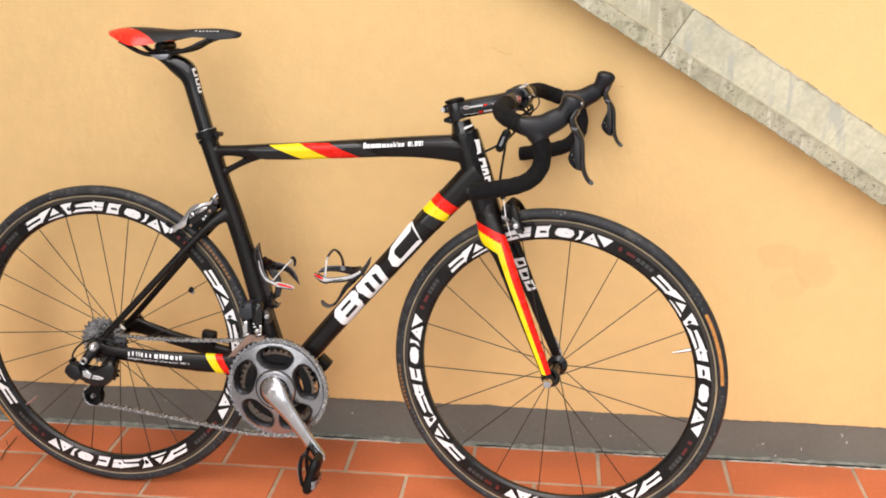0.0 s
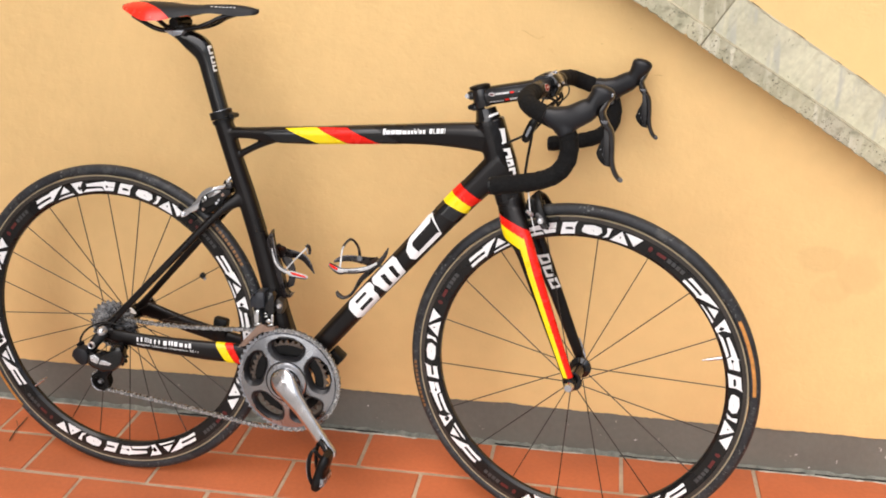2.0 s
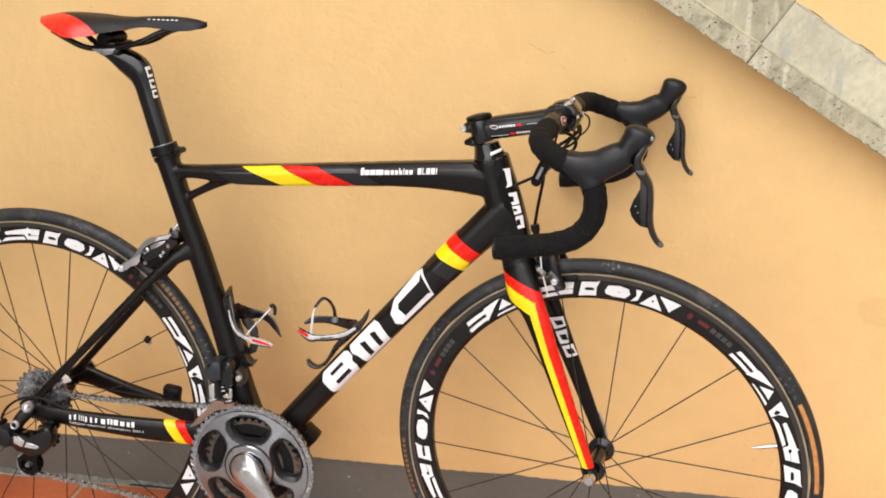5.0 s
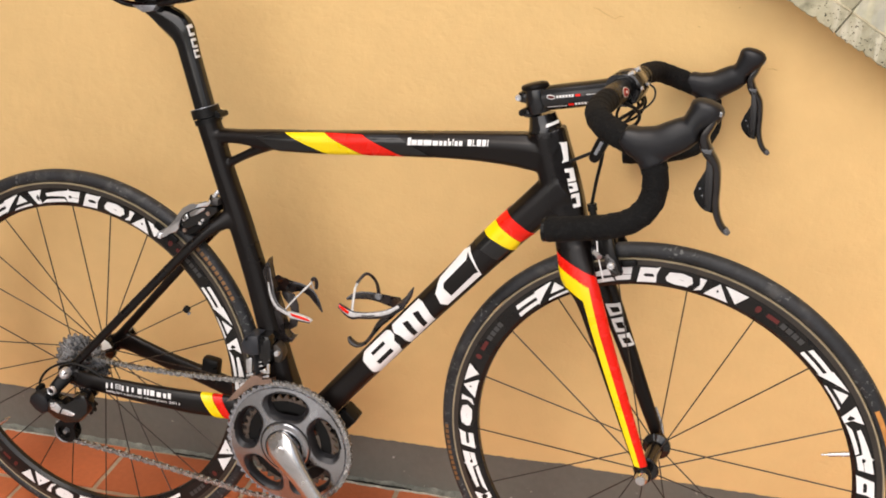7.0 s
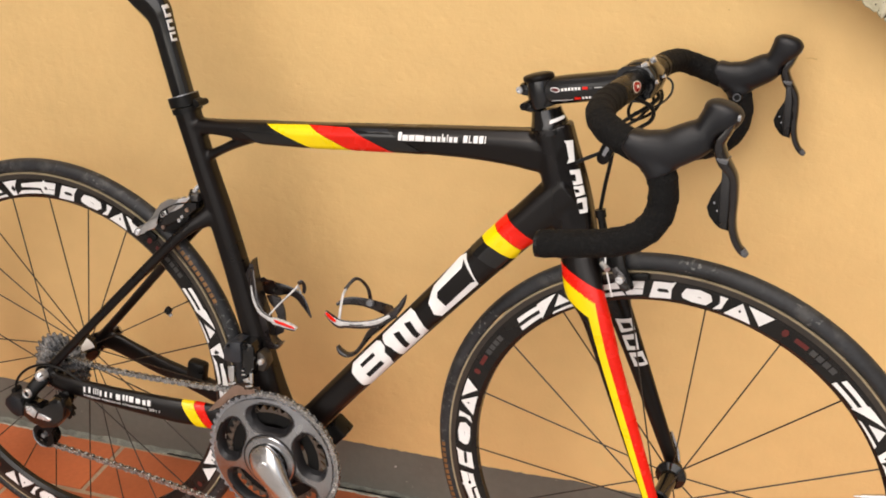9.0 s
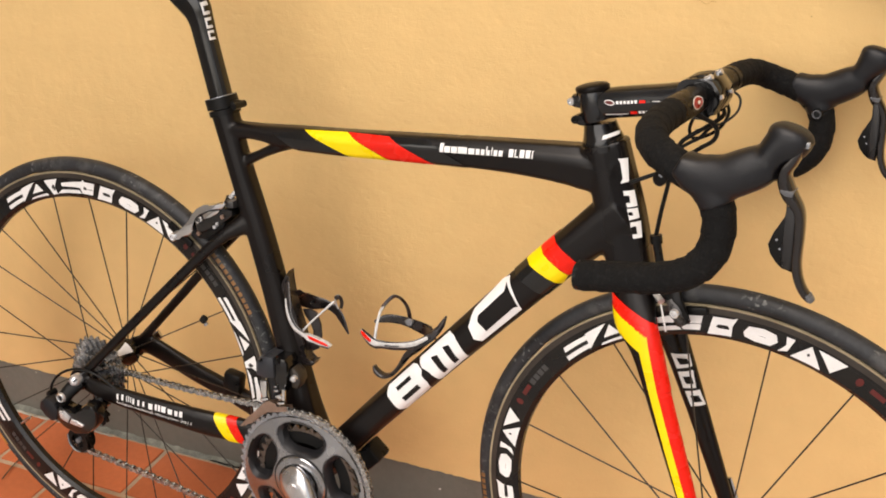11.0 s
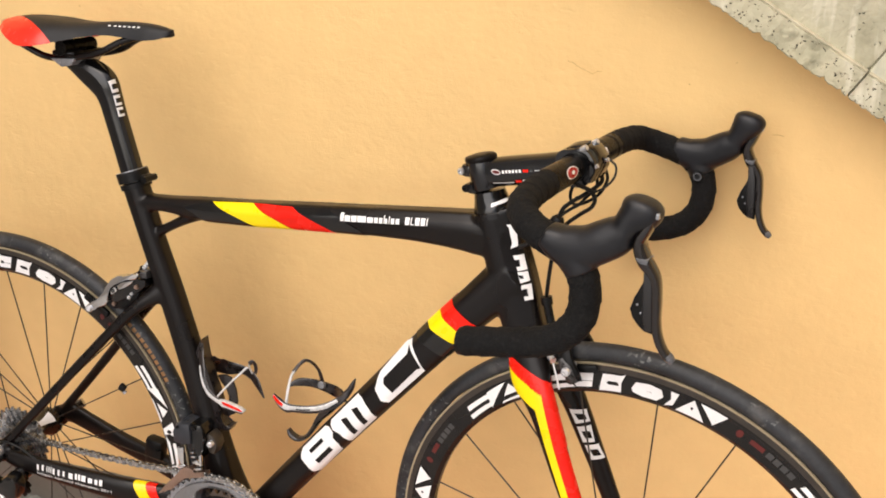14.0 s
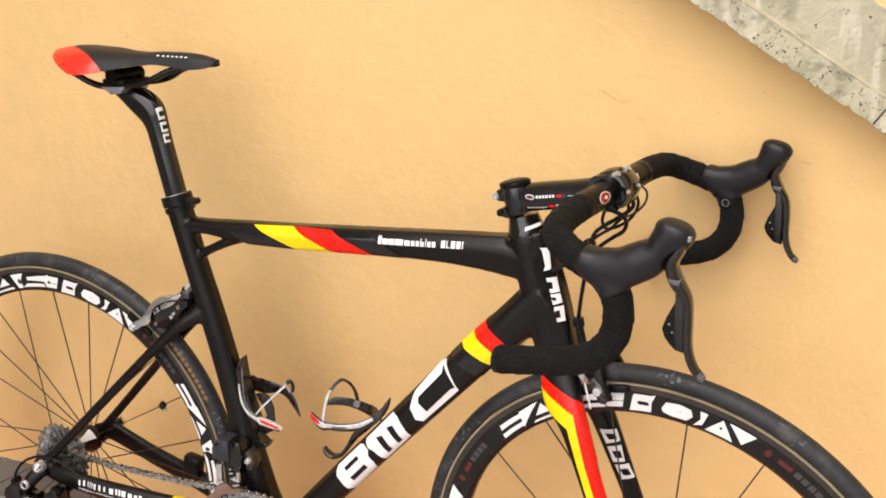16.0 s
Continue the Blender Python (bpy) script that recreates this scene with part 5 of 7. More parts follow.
def bar_half(s):
    side = s
    course = [(0.872, 0.088 if s < 0 else 0.066, 0.8745), (0.8725, 0.11, 0.8745), (0.874, 0.14, 0.8735), (0.880, 0.170, 0.871), (0.894, 0.189, 0.864), (0.918, 0.1985, 0.855), (0.940, 0.200, 0.846), (0.9545, 0.200, 0.829), (0.9595, 0.200, 0.808), (0.9555, 0.200, 0.783), (0.939, 0.2005, 0.762), (0.912, 0.201, 0.7495), (0.878, 0.202, 0.742), (0.838, 0.203, 0.7345)]
    pts = smooth_path([(x, y * side, z) for x, y, z in course], 14)
    bm = bmesh.new()
    rows, run = [], 0.0
    for i, p in enumerate(pts):
        if i:
            run += float(np.linalg.norm(p - pts[i - 1]))
        wrap = 0.0009 * ((run / 0.019) % 1.0) ** 2
        r = 0.0146 + wrap
        rows.append((*p, r, r))
    tube(bm, rows, 18, 1, smooth=False, side=(0.3, 0.2, 1))
    part("bar_tape", bm, TAPE, bar, "worn black cork bar tape")
    bm = bmesh.new()
    e = pts[-1]
    rod(bm, [(e[0] + 0.004, e[1], e[2]), (e[0] - 0.004, e[1], e[2] - 0.0008)], 0.0142, 16, 1)
    part("end_plug", bm, PLASTIC, bar)
    # brake hood
    bm = bmesh.new()
    y = 0.2005 * side
    up = 0.003 if side > 0 else -0.001
    tube(bm, [(0.9185, y, 0.8600, 0.0158, 0.0120), (0.938, y, 0.8520, 0.0168, 0.0190), (0.958, y, 0.8540, 0.0170, 0.0195), (0.974, y, 0.8622, 0.0164, 0.0192), (0.986, y - 0.001 * side, 0.8690, 0.0156, 0.0180), (0.9965, y - 0.001 * side, 0.8740, 0.0148, 0.0140)], 20, 5, 2.4)
    tube(bm, [(0.9720, y - 0.001 * side, 0.8615, 0.0130, 0.0120), (0.9830, y - 0.001 * side, 0.8695, 0.0138, 0.0128), (0.9925, y - 0.002 * side, 0.8790, 0.0144, 0.0122), (0.9990, y - 0.002 * side, 0.8880 + up, 0.0140, 0.0100)], 20, 4, 2.3)
    tube(bm, [(0.9890, y - 0.001 * side, 0.8600, 0.0144, 0.0105), (0.9915, y - 0.001 * side, 0.8740, 0.0148, 0.0122), (0.9975, y - 0.002 * side, 0.8855, 0.0150, 0.0146), (1.0050, y - 0.003 * side, 0.8950 + up, 0.0156, 0.0190), (1.0068, y - 0.003 * side, 0.9015 + up, 0.0150, 0.0182), (1.0078, y - 0.003 * side, 0.9058 + up, 0.0118, 0.0130), (1.0082, y - 0.003 * side, 0.9075 + up, 0.0060, 0.0065)], 20, 5, 2.35)
    tube(bm, [(0.938, y, 0.8500, 0.0160, 0.0162), (0.950, y, 0.8400, 0.0164, 0.0166), (0.9562, y, 0.8290, 0.0162, 0.0163)], 20, 4, 2.2)
    hood = part("brake_hood", bm, HOOD, bar, "matte black rubber brake hood")
    welded(hood, 0.0021, 7)
    # lever body, blade and shift paddle
    bm = bmesh.new()
    tube(bm, [(1.0195, y, 0.8945, 0.0080, 0.0028), (1.0128, y, 0.8800, 0.0090, 0.0044), (1.0070, y, 0.8670, 0.0096, 0.0054), (1.0120, y, 0.8520, 0.0092, 0.0062), (1.0232, y, 0.8370, 0.0080, 0.0042), (1.0258, y, 0.8180, 0.0070, 0.0044), (1.0272, y, 0.7970, 0.0064, 0.0040), (1.0298, y, 0.7830, 0.0062, 0.0039), (1.0350, y, 0.7715, 0.0060, 0.0037), (1.0415, y, 0.7642, 0.0052, 0.0034), (1.0448, y, 0.7620, 0.0036, 0.0022)], 14, 6, 2.8)
    lever = part("brake_lever", bm, LEVER, bar, "glossy dark carbon brake lever")
    # pale tip piece: scuffing plus the tip's highlight as a lighter colour
    bm = bmesh.new()
    tube(bm, [(1.0398, y, 0.7664, 0.0056, 0.0036), (1.0432, y, 0.7634, 0.0050, 0.0035), (1.0458, y, 0.7616, 0.0034, 0.0022)], 14, 4, 2.8)
    part("lever_tip", bm, LEVERGREY, bar, "grey lever tip, scuffed and with its highlight painted in")
    bm = bmesh.new()
    plate(bm, [(1.0108, 0.8470), (1.0136, 0.8298), (1.0050, 0.8150), (1.0015, 0.8025), (1.0045, 0.7945), (1.0102, 0.7879), (1.0158, 0.7836), (1.0250, 0.7820), (1.0236, 0.8154), (1.0195, 0.8440)], y - 0.004 * side - 0.0030, y - 0.004 * side + 0.0030, 0.0015)
    part("shift_paddle", bm, PLASTIC, bar, "black shift paddle")
    bm = bmesh.new()
    plate(bm, [(1.0108, 0.8490), (1.0180, 0.8500), (1.0212, 0.8300), (1.0224, 0.8050), (1.0238, 0.7840), (1.0168, 0.7850), (1.0128, 0.8020), (1.0132, 0.8250)], y - 0.004 * side - 0.0048, y - 0.004 * side + 0.0048, 0.0018)
    part("paddle_flap", bm, FLAP, bar, "dark grey upper shift paddle")
    for x, z in ((1.0085, 0.8085), (1.0120, 0.8010)):
        bm = bmesh.new()
        rod(bm, [(x, y - 0.004 * side - 0.0036, z), (x, y - 0.004 * side + 0.0036, z)], 0.0011, 8, 1)
        part("paddle_pin", bm, GREYALLOY, bar, "tiny grey pin")
    bm = bmesh.new()
    tube(bm, [(1.0070, y, 0.8545, 0.0094, 0.0022), (1.0120, y, 0.8528, 0.0098, 0.0042), (1.0172, y, 0.8518, 0.0090, 0.0034)], 14, 3, 3.0)
    part("lever_cap", bm, LEVERGREY, bar, "grey lever joint")
    bm = bmesh.new()
    box(bm, (1.0205, y - 0.0078, 0.8915), (1.0238, y - 0.0030, 0.8970), 0.0008)
    part("pivot_cap", bm, GREYALLOY, bar, "small bright lever pin")


bar_half(-1)
bar_half(1)
# clip on the far drop, cables
bm = bmesh.new()
lathe(bm, [(0.0, 0.0), (0.0055, 0.0), (0.0065, 0.003), (0.004, 0.005), (0.0, 0.005)], (0, 0, 0), 16)
bmesh.ops.translate(bm, verts=bm.verts, vec=(0.9545, 0.181, 0.829))
clip = part("junction_clip", bm, PLASTIC, bar, "small black cable junction clip")
bm = bmesh.new()
lathe(bm, [(0.0036, 0.0010), (0.0048, 0.0010), (0.0052, -0.0006), (0.0036, -0.0006)], (0, 0, 0), 18, closed=True)
bmesh.ops.translate(bm, verts=bm.verts, vec=(0.9545, 0.181, 0.829))
part("clip_ring", bm, LEVERGREY, clip, "scuffed grey ring")


def cable(points, r=0.0024, mat=PLASTIC, m=STEER, name="cable", label="black cable", parent=None):
    bm = bmesh.new()
    rod(bm, points, r, 10, 7)
    return part(name, bm, mat, parent or bike, label, m)


cable([(0.880, 0.030, 0.862), (0.8955, 0.004, 0.8562), (0.8833, -0.016, 0.8446), (0.8705, -0.022, 0.8351), (0.8611, -0.023, 0.8240), (0.8555, -0.022, 0.800), (0.852, -0.020, 0.775), (0.846, -0.014, 0.745), (0.8410, -0.0085, 0.712)])
cable([(0.880, -0.036, 0.862), (0.8925, -0.024, 0.8535), (0.8978, -0.020, 0.8440), (0.8945, -0.019, 0.8334), (0.8828, -0.019, 0.8239), (0.8680, -0.018, 0.8110), (0.856, -0.016, 0.798), (0.842, -0.012, 0.788), (0.808, -0.018, 0.770)])
cable([(0.880, 0.024, 0.860), (0.8900, 0.004, 0.8500), (0.8850, -0.014, 0.8410), (0.8800, -0.020, 0.8340), (0.8720, -0.0215, 0.8285), (0.8650, -0.0225, 0.8230), (0.8590, -0.024, 0.8170)], 0.0019)
cable([(0.884, 0.040, 0.864), (0.8950, 0.022, 0.8540), (0.8935, 0.004, 0.8420), (0.8820, -0.006, 0.8330), (0.8700, -0.010, 0.8300), (0.8660, -0.012, 0.8400), (0.8700, -0.014, 0.8540)], 0.0019)
cable([(0.8930, 0.014, 0.8820), (0.9070, 0.012, 0.8745), (0.9095, 0.004, 0.8630), (0.9014, -0.004, 0.8520), (0.8880, -0.010, 0.8450), (0.8740, -0.016, 0.8400)], 0.0013)
bm = bmesh.new()
tube(bm, [(0.8592, -0.024, 0.8175, 0.0050, 0.0050), (0.8570, -0.024, 0.8125, 0.0064, 0.0080), (0.8500, -0.023, 0.7970, 0.0066, 0.0086), (0.8434, -0.022, 0.7820, 0.0062, 0.0078), (0.8412, -0.021, 0.7770, 0.0045, 0.0048)], 12, 3, 3.0)
inline = part("cable_junction", bm, PLASTIC, bike, "black inline cable junction box", STEER)
bm = bmesh.new()
box(bm, (-0.0022, -0.0005, -0.0100), (0.0022, 0.0005, 0.0100), 0, pose(0.8500, -0.0302, 0.797, 0, 24, 0))
part("junction_face", bm, GREYALLOY, inline, "silver printed face")

# ---- brakes ----
def front_brake():
    """The front caliper: black arms over the tyre, a grey pad holder with a bright bolt, a bare wire."""
    bm = bmesh.new()
    box(bm, (-0.010, -0.020, -0.016), (0.012, 0.020, 0.016), 0.005, pose(0.8610, 0, 0.657, 0, -17, 0))
    rod(bm, [(0.845, 0, 0.652), (0.878, 0, 0.662)], 0.0055, 14, 1)
    body = part("front_brake", bm, PLASTIC, bike, "black dual-pivot brake caliper with silver fittings", STEER)
    for s in (-1, 1):
        bm = bmesh.new()
        tube(bm, [(0.862, s * 0.004, 0.676, 0.006, 0.009), (0.870, s * 0.020, 0.666, 0.0055, 0.009), (0.878, s * 0.029, 0.650, 0.005, 0.0085), (0.886, s * 0.029, 0.636, 0.0045, 0.0080), (0.891, s * 0.025, 0.625, 0.004, 0.006)], 12, 5, 2.6)
        part("arm", bm, PLASTIC, body, "black brake arm")
        bm = bmesh.new()
        tube(bm, [(0.8720, s * 0.0325, 0.6500, 0.0014, 0.0042), (0.8790, s * 0.0340, 0.6420, 0.0018, 0.0064), (0.8840, s * 0.0342, 0.6340, 0.0018, 0.0068), (0.8905, s * 0.0320, 0.6240, 0.0015, 0.0046)], 14, 5, 2.4)
        holder = part("pad_holder", bm, DARKHOLDER, body, "dark grey slotted pad holder")
        bm = bmesh.new()
        lathe(bm, [(0.0044, s * 0.0352), (0.0058, s * 0.0352), (0.0058, s * 0.0366), (0.0044, s * 0.0366)], (0.8872, 0, 0.6292), 18, closed=True)
        part("slot_rim", bm, SPOKE, holder, "worn rim of the slot")
        bm = bmesh.new()
        lathe(bm, [(0.0, s * 0.0390), (0.0020, s * 0.0390), (0.0024, s * 0.0402), (0.0048, s * 0.0398), (0.0056, s * 0.0380), (0.0056, s * 0.0160), (0.0, s * 0.0160)], (0.8812, 0, 0.6378), 18)
        part("pad_bolt", bm, BRIGHT, body, "bright pad bolt")
        bm = bmesh.new()
        box(bm, (-0.021, -0.003, -0.005), (0.023, 0.003, 0.005), 0.002, pose(0.8890, s * 0.0150, 0.6350, 0, -12.7, 0))
        part("brake_pad", bm, PLASTIC, body, "black brake pad")
    bm = bmesh.new()
    rod(bm, [(0.8490, -0.010, 0.682), (0.8430, -0.009, 0.703)], 0.0050, 14, 1)
    rod(bm, [(0.8430, -0.009, 0.703), (0.8408, -0.0085, 0.7125)], 0.0068, 12, 1)
    part("barrel_adjuster", bm, PLASTIC, body, "knurled black barrel adjuster")
    bm = bmesh.new()
    rod(bm, [(0.8500, -0.012, 0.684), (0.8600, -0.030, 0.650), (0.8715, -0.030, 0.610)], 0.0011, 6, 1, smooth=False)
    part("brake_wire", bm, WHITE, body, "bare pale brake wire")
    bm = bmesh.new()
    rod(bm, [(0.8545, -0.026, 0.6500), (0.8640, -0.034, 0.6470)], 0.0042, 10, 1)
    part("wire_clamp", bm, BRIGHT, body, "silver wire clamp")
    return body


front_brake()


def rear_brake():
    """The rear caliper: a polished near arm over a black body, with pads at the rim."""
    bm = bmesh.new()
    plate(bm, [(0.2005, 0.6046), (0.2060, 0.6180), (0.2160, 0.6290), (0.2300, 0.6330), (0.2366, 0.6262), (0.2480, 0.6280), (0.2560, 0.6200), (0.2480, 0.6080), (0.2280, 0.5930), (0.2080, 0.5880)], -0.0205, 0.0220, 0.004)
    body = part("rear_brake", bm, PLASTIC, bike, "silver and black dual-pivot brake caliper")
    bm = bmesh.new()
    plate(bm, [(0.1903, 0.6039), (0.1953, 0.6091), (0.1983, 0.6153), (0.2027, 0.6246), (0.2122, 0.6360), (0.2246, 0.6441), (0.2347, 0.6465), (0.2420, 0.6446), (0.2542, 0.6476), (0.2598, 0.6551), (0.2626, 0.6508), (0.2563, 0.6423), (0.2406, 0.6405), (0.2298, 0.6379), (0.2173, 0.6311), (0.2093, 0.6242), (0.2050, 0.6149), (0.2054, 0.6035), (0.1994, 0.5945), (0.1855, 0.5905), (0.1800, 0.5880), (0.1742, 0.5809), (0.1672, 0.5791), (0.1623, 0.5841), (0.1669, 0.5913), (0.1761, 0.5972), (0.1840, 0.6010)], -0.0275, -0.0185, 0.0022)
    part("arm", bm, CHROME, body, "polished silver brake arm")
    bm = bmesh.new()
    plate(bm, [(0.2076, 0.6239), (0.2200, 0.6330), (0.2330, 0.6395), (0.2570, 0.6425), (0.2690, 0.6430), (0.2690, 0.6337), (0.2515, 0.6197), (0.2202, 0.6017), (0.2085, 0.5990), (0.2055, 0.6091)], -0.0225, 0.0050, 0.002)
    part("inner_arm", bm, GLOSS, body, "gloss black inner arm")
    bm = bmesh.new()
    plate(bm, [(0.2082, 0.6206), (0.2188, 0.6266), (0.2221, 0.6206), (0.2121, 0.6132)], -0.0265, -0.0205, 0.001)
    cover = part("arm_cover", bm, CHROME, body, "bright cover plate")
    bm = bmesh.new()
    plate(bm, [(0.2228, 0.6289), (0.2336, 0.6360), (0.2521, 0.6410), (0.2482, 0.6352), (0.2360, 0.6279), (0.2250, 0.6224)], -0.0265, -0.0205, 0.001)
    part("arm_cover", bm, CHROME, body, "bright cover plate")
    bm = bmesh.new()
    lathe(bm, [(0.0016, -0.0272), (0.0030, -0.0272), (0.0030, -0.0262), (0.0016, -0.0262)], (0.2150, 0, 0.6202), 16, closed=True)
    part("cover_mark", bm, PLASTIC, cover)
    for x, z, r, front in ((0.2115, 0.5985, 0.0030, 0.0240), (0.2400, 0.6134, 0.0028, 0.0245), (0.2450, 0.6195, 0.0022, 0.0250), (0.2543, 0.6310, 0.0032, 0.0250)):
        bm = bmesh.new()
        rod(bm, [(x, -front, z), (x, 0.0060, z)], r, 12, 1)
        part("body_bolt", bm, BRIGHT if r < 0.003 else BROWN, body, "small worn bolt")
    bm = bmesh.new()
    plate(bm, [(0.2556, 0.6530), (0.2700, 0.6545), (0.2701, 0.6440), (0.2575, 0.6430)], -0.0200, 0.0000, 0.002)
    part("cable_clamp", bm, DARKHOLDER, body, "dark cable clamp")
    bm = bmesh.new()
    tube(bm, [(0.1690, 0.0225, 0.5860, 0.0045, 0.0060), (0.1950, 0.0260, 0.5980, 0.0045, 0.0065), (0.2150, 0.0220, 0.6200, 0.0055, 0.0080), (0.2300, 0.0100, 0.6300, 0.0055, 0.0080)], 12, 5, 2.8)
    part("arm", bm, PLASTIC, body, "black far brake arm")
    for s in (-1, 1):
        bm = bmesh.new()
        box(bm, (-0.024, -0.003, -0.005), (0.022, 0.003, 0.006), 0.002, pose(0.1740, s * 0.0145, 0.5865, 0, 34, 0))
        part("brake_pad", bm, PLASTIC, body, "black brake pad")
        bm = bmesh.new()
        lathe(bm, [(0.0, s * 0.0285), (0.0022, s * 0.0285), (0.0026, s * 0.0300), (0.0046, s * 0.0295), (0.0054, s * 0.0275), (0.0054, s * 0.0170), (0.0, s * 0.0170)], (0.1697, 0, 0.5860), 18)
        part("pad_bolt", bm, BRIGHT, body, "bright pad bolt")
    bm = bmesh.new()
    rod(bm, [(0.2530, -0.0065, 0.6460), (0.2565, -0.0065, 0.6540)], 0.0062, 14, 1)
    part("barrel_adjuster", bm, PLASTIC, body, "knurled black barrel adjuster")
    return body

rear_brake()
cable([(0.2560, -0.0060, 0.6530), (0.2600, -0.0055, 0.6585), (0.2660, -0.0040, 0.6650), (0.2720, -0.0020, 0.6700)], 0.0036, BRIGHT, None, "cable", "bright rear brake cable end")

# ---- drivetrain ----
bm = bmesh.new()
C = (BB.x, BB.z)
toothed(bm, 0.1055, 53, 0.0055, 0.094, -0.0475, -0.0435, C)
ring_big = part("chainring", bm, GREYALLOY, bike, "large grey toothed chainring", sharp=25)
bm = bmesh.new()
toothed(bm, 0.079, 39, 0.007, 0.0725, -0.0395, -0.036, C)
inner_ring = part("inner_chainring", bm, DARKSTEEL, ring_big, "small inner chainring", sharp=25)
bm = bmesh.new()
lathe(bm, [(0.054, -0.0390), (0.0727, -0.0385), (0.0727, -0.0365), (0.054, -0.0360)], (BB.x, 0, BB.z), 60, closed=True)
part("web", bm, PLASTIC, inner_ring, "black chainring web")


def window(i, grow=1.0, n=32):
    """Outline of one of the five windows between the crank spider's arms."""
    out, mid = [], radians(90 + 72 * i)
    for j in range(n):
        w = 2 * math.pi * j / n
        c, q = math.cos(w), math.sin(w)
        c, q = math.copysign(abs(c) ** 0.72, c), math.copysign(abs(q) ** 0.72, q)
        r, a = 0.0690 + 0.0238 * grow * q, mid + radians(31.5 * grow) * c
        out.append((BB.x + r * math.cos(a), BB.z + r * math.sin(a)))
    return out


def dish(x, z):
    """The spider's face falls away towards its rim."""
    return -0.0585 + 0.0085 * (math.hypot(x - BB.x, z - BB.z) - 0.04) / 0.06


def holed_disc(y0, y1):
    bm = bmesh.new()
    outlines = [[(BB.x + r * math.cos(2 * math.pi * j / 96), BB.z + r * math.sin(2 * math.pi * j / 96)) for j in range(96)] for r in (0.0990, 0.040)]
    outlines += [window(i) for i in range(5)]
    edges, loops, flat = [], [], []
    for o in outlines:
        vs = [bm.verts.new((x, y0, z)) for x, z in o]
        flat += vs
        loops.append(vs)
        edges += [bm.edges.new((vs[k], vs[(k + 1) % len(vs)])) for k in range(len(vs))]
    bmesh.ops.triangle_fill(bm, use_beauty=True, use_dissolve=False, edges=edges)
    for n, vs in enumerate(loops):
        c = sum((v.co for v in vs), Vector()) / len(vs)
        far = []
        for v in vs:
            d = (v.co - Vector((BB.x, y0, BB.z))).normalized() if n < 2 else (v.co - c).normalized()
            q = v.co + Vector((0, y1 - y0, 0))
            far.append(bm.verts.new(q + (d * 0.002 if n == 0 else Vector())))
        for k in range(len(vs)):
            bm.faces.new((vs[k], vs[(k + 1) % len(vs)], far[(k + 1) % len(vs)], far[k]))
    for v in flat:
        v.co.y = dish(v.co.x, v.co.z)
    return bm


spider = part("spider", holed_disc(-0.0570, -0.0455), SPIDER, ring_big, "satin grey five-arm crank spider", sharp=30)
for i in range(5):
    bm = bmesh.new()
    rings = []
    for grow, y in ((1.03, -0.0004), (0.99, 0.0006), (0.84, 0.0050), (0.78, 0.0150)):
        rings.append([bm.verts.new((x, y + dish(x, z), z)) for x, z in window(i, grow)])
    for r0, r1 in zip(rings, rings[1:]):
        for j in range(len(r0)):
            bm.faces.new((r0[j], r0[(j + 1) % len(r0)], r1[(j + 1) % len(r0)], r1[j]))
    part("window_lip", bm, DARKALLOY, ring_big, "dark grey window edge")
bm = bmesh.new()
lathe(bm, [(0.0, -0.0610), (0.034, -0.0618), (0.0395, -0.0608), (0.0412, -0.0588), (0.0412, -0.0465), (0.0, -0.0465)], (BB.x + 0.001, 0, BB.z + 0.002), 48)
part("power_meter", bm, SPIDER, ring_big, "round grey crank power-meter housing")
bm = bmesh.new()
lathe(bm, [(0.0405, -0.0592), (0.0430, -0.0588), (0.0440, -0.0574), (0.0440, -0.0470), (0.0405, -0.0470)], (BB.x + 0.001, 0, BB.z + 0.002), 48, closed=True)
part("collar", bm, DARKALLOY, ring_big, "black collar round the housing")
bm = bmesh.new()
lathe(bm, [(0.0290, -0.0626), (0.0318, -0.0626), (0.0318, -0.0610), (0.0290, -0.0610)], (BB.x, 0, BB.z), 48, closed=True)
part("seal_ring", bm, PLASTIC, ring_big, "black ring round the crank axle")
for i in range(5):
    w = radians(90 + 72 * i)
    bm = bmesh.new()
    rows = []
    for j in range(9):
        a = w + radians(-11 + 2.75 * j)
        rows.append([bm.verts.new((BB.x + r * math.cos(a), -0.0512, BB.z + r * math.sin(a))) for r in (0.0915, 0.0945)])
    for a, b in zip(rows, rows[1:]):
        bm.faces.new((a[0], a[1], b[1], b[0]))
    part("ring_mark", bm, PLASTIC if i else GREYTEXT, ring_big)
bm = bmesh.new()
tube(bm, [(0.3770, -0.0640, 0.2935, 0.003, 0.0100), (0.3800, -0.0650, 0.2895, 0.0060, 0.0185), (0.3865, -0.0670, 0.2810, 0.0095, 0.0245), (0.3950, -0.0690, 0.2700, 0.0115, 0.0265), (0.4115, -0.0730, 0.2490, 0.0105, 0.0210), (0.4320, -0.0745, 0.2220, 0.0085, 0.0165), (0.456, -0.0755, 0.188, 0.0075, 0.0138), (0.480, -0.0760, 0.155, 0.0075, 0.0128), (0.492, -0.0760, 0.139, 0.0075, 0.0120), (0.498, -0.0760, 0.131, 0.0060, 0.0080)], 20, 6, 2.6)
crank = part("crank", bm, SILVER, bike, "polished silver right crank arm")
bm = bmesh.new()
lathe(bm, [(0.0, -0.0812), (0.0090, -0.0811), (0.0100, -0.0803), (0.0100, -0.0700), (0.0, -0.0700)], (BB.x + 0.001, 0, BB.z + 0.003), 28)
part("crank_bolt", bm, SILVER, crank, "polished crank cap")
bm = bmesh.new()
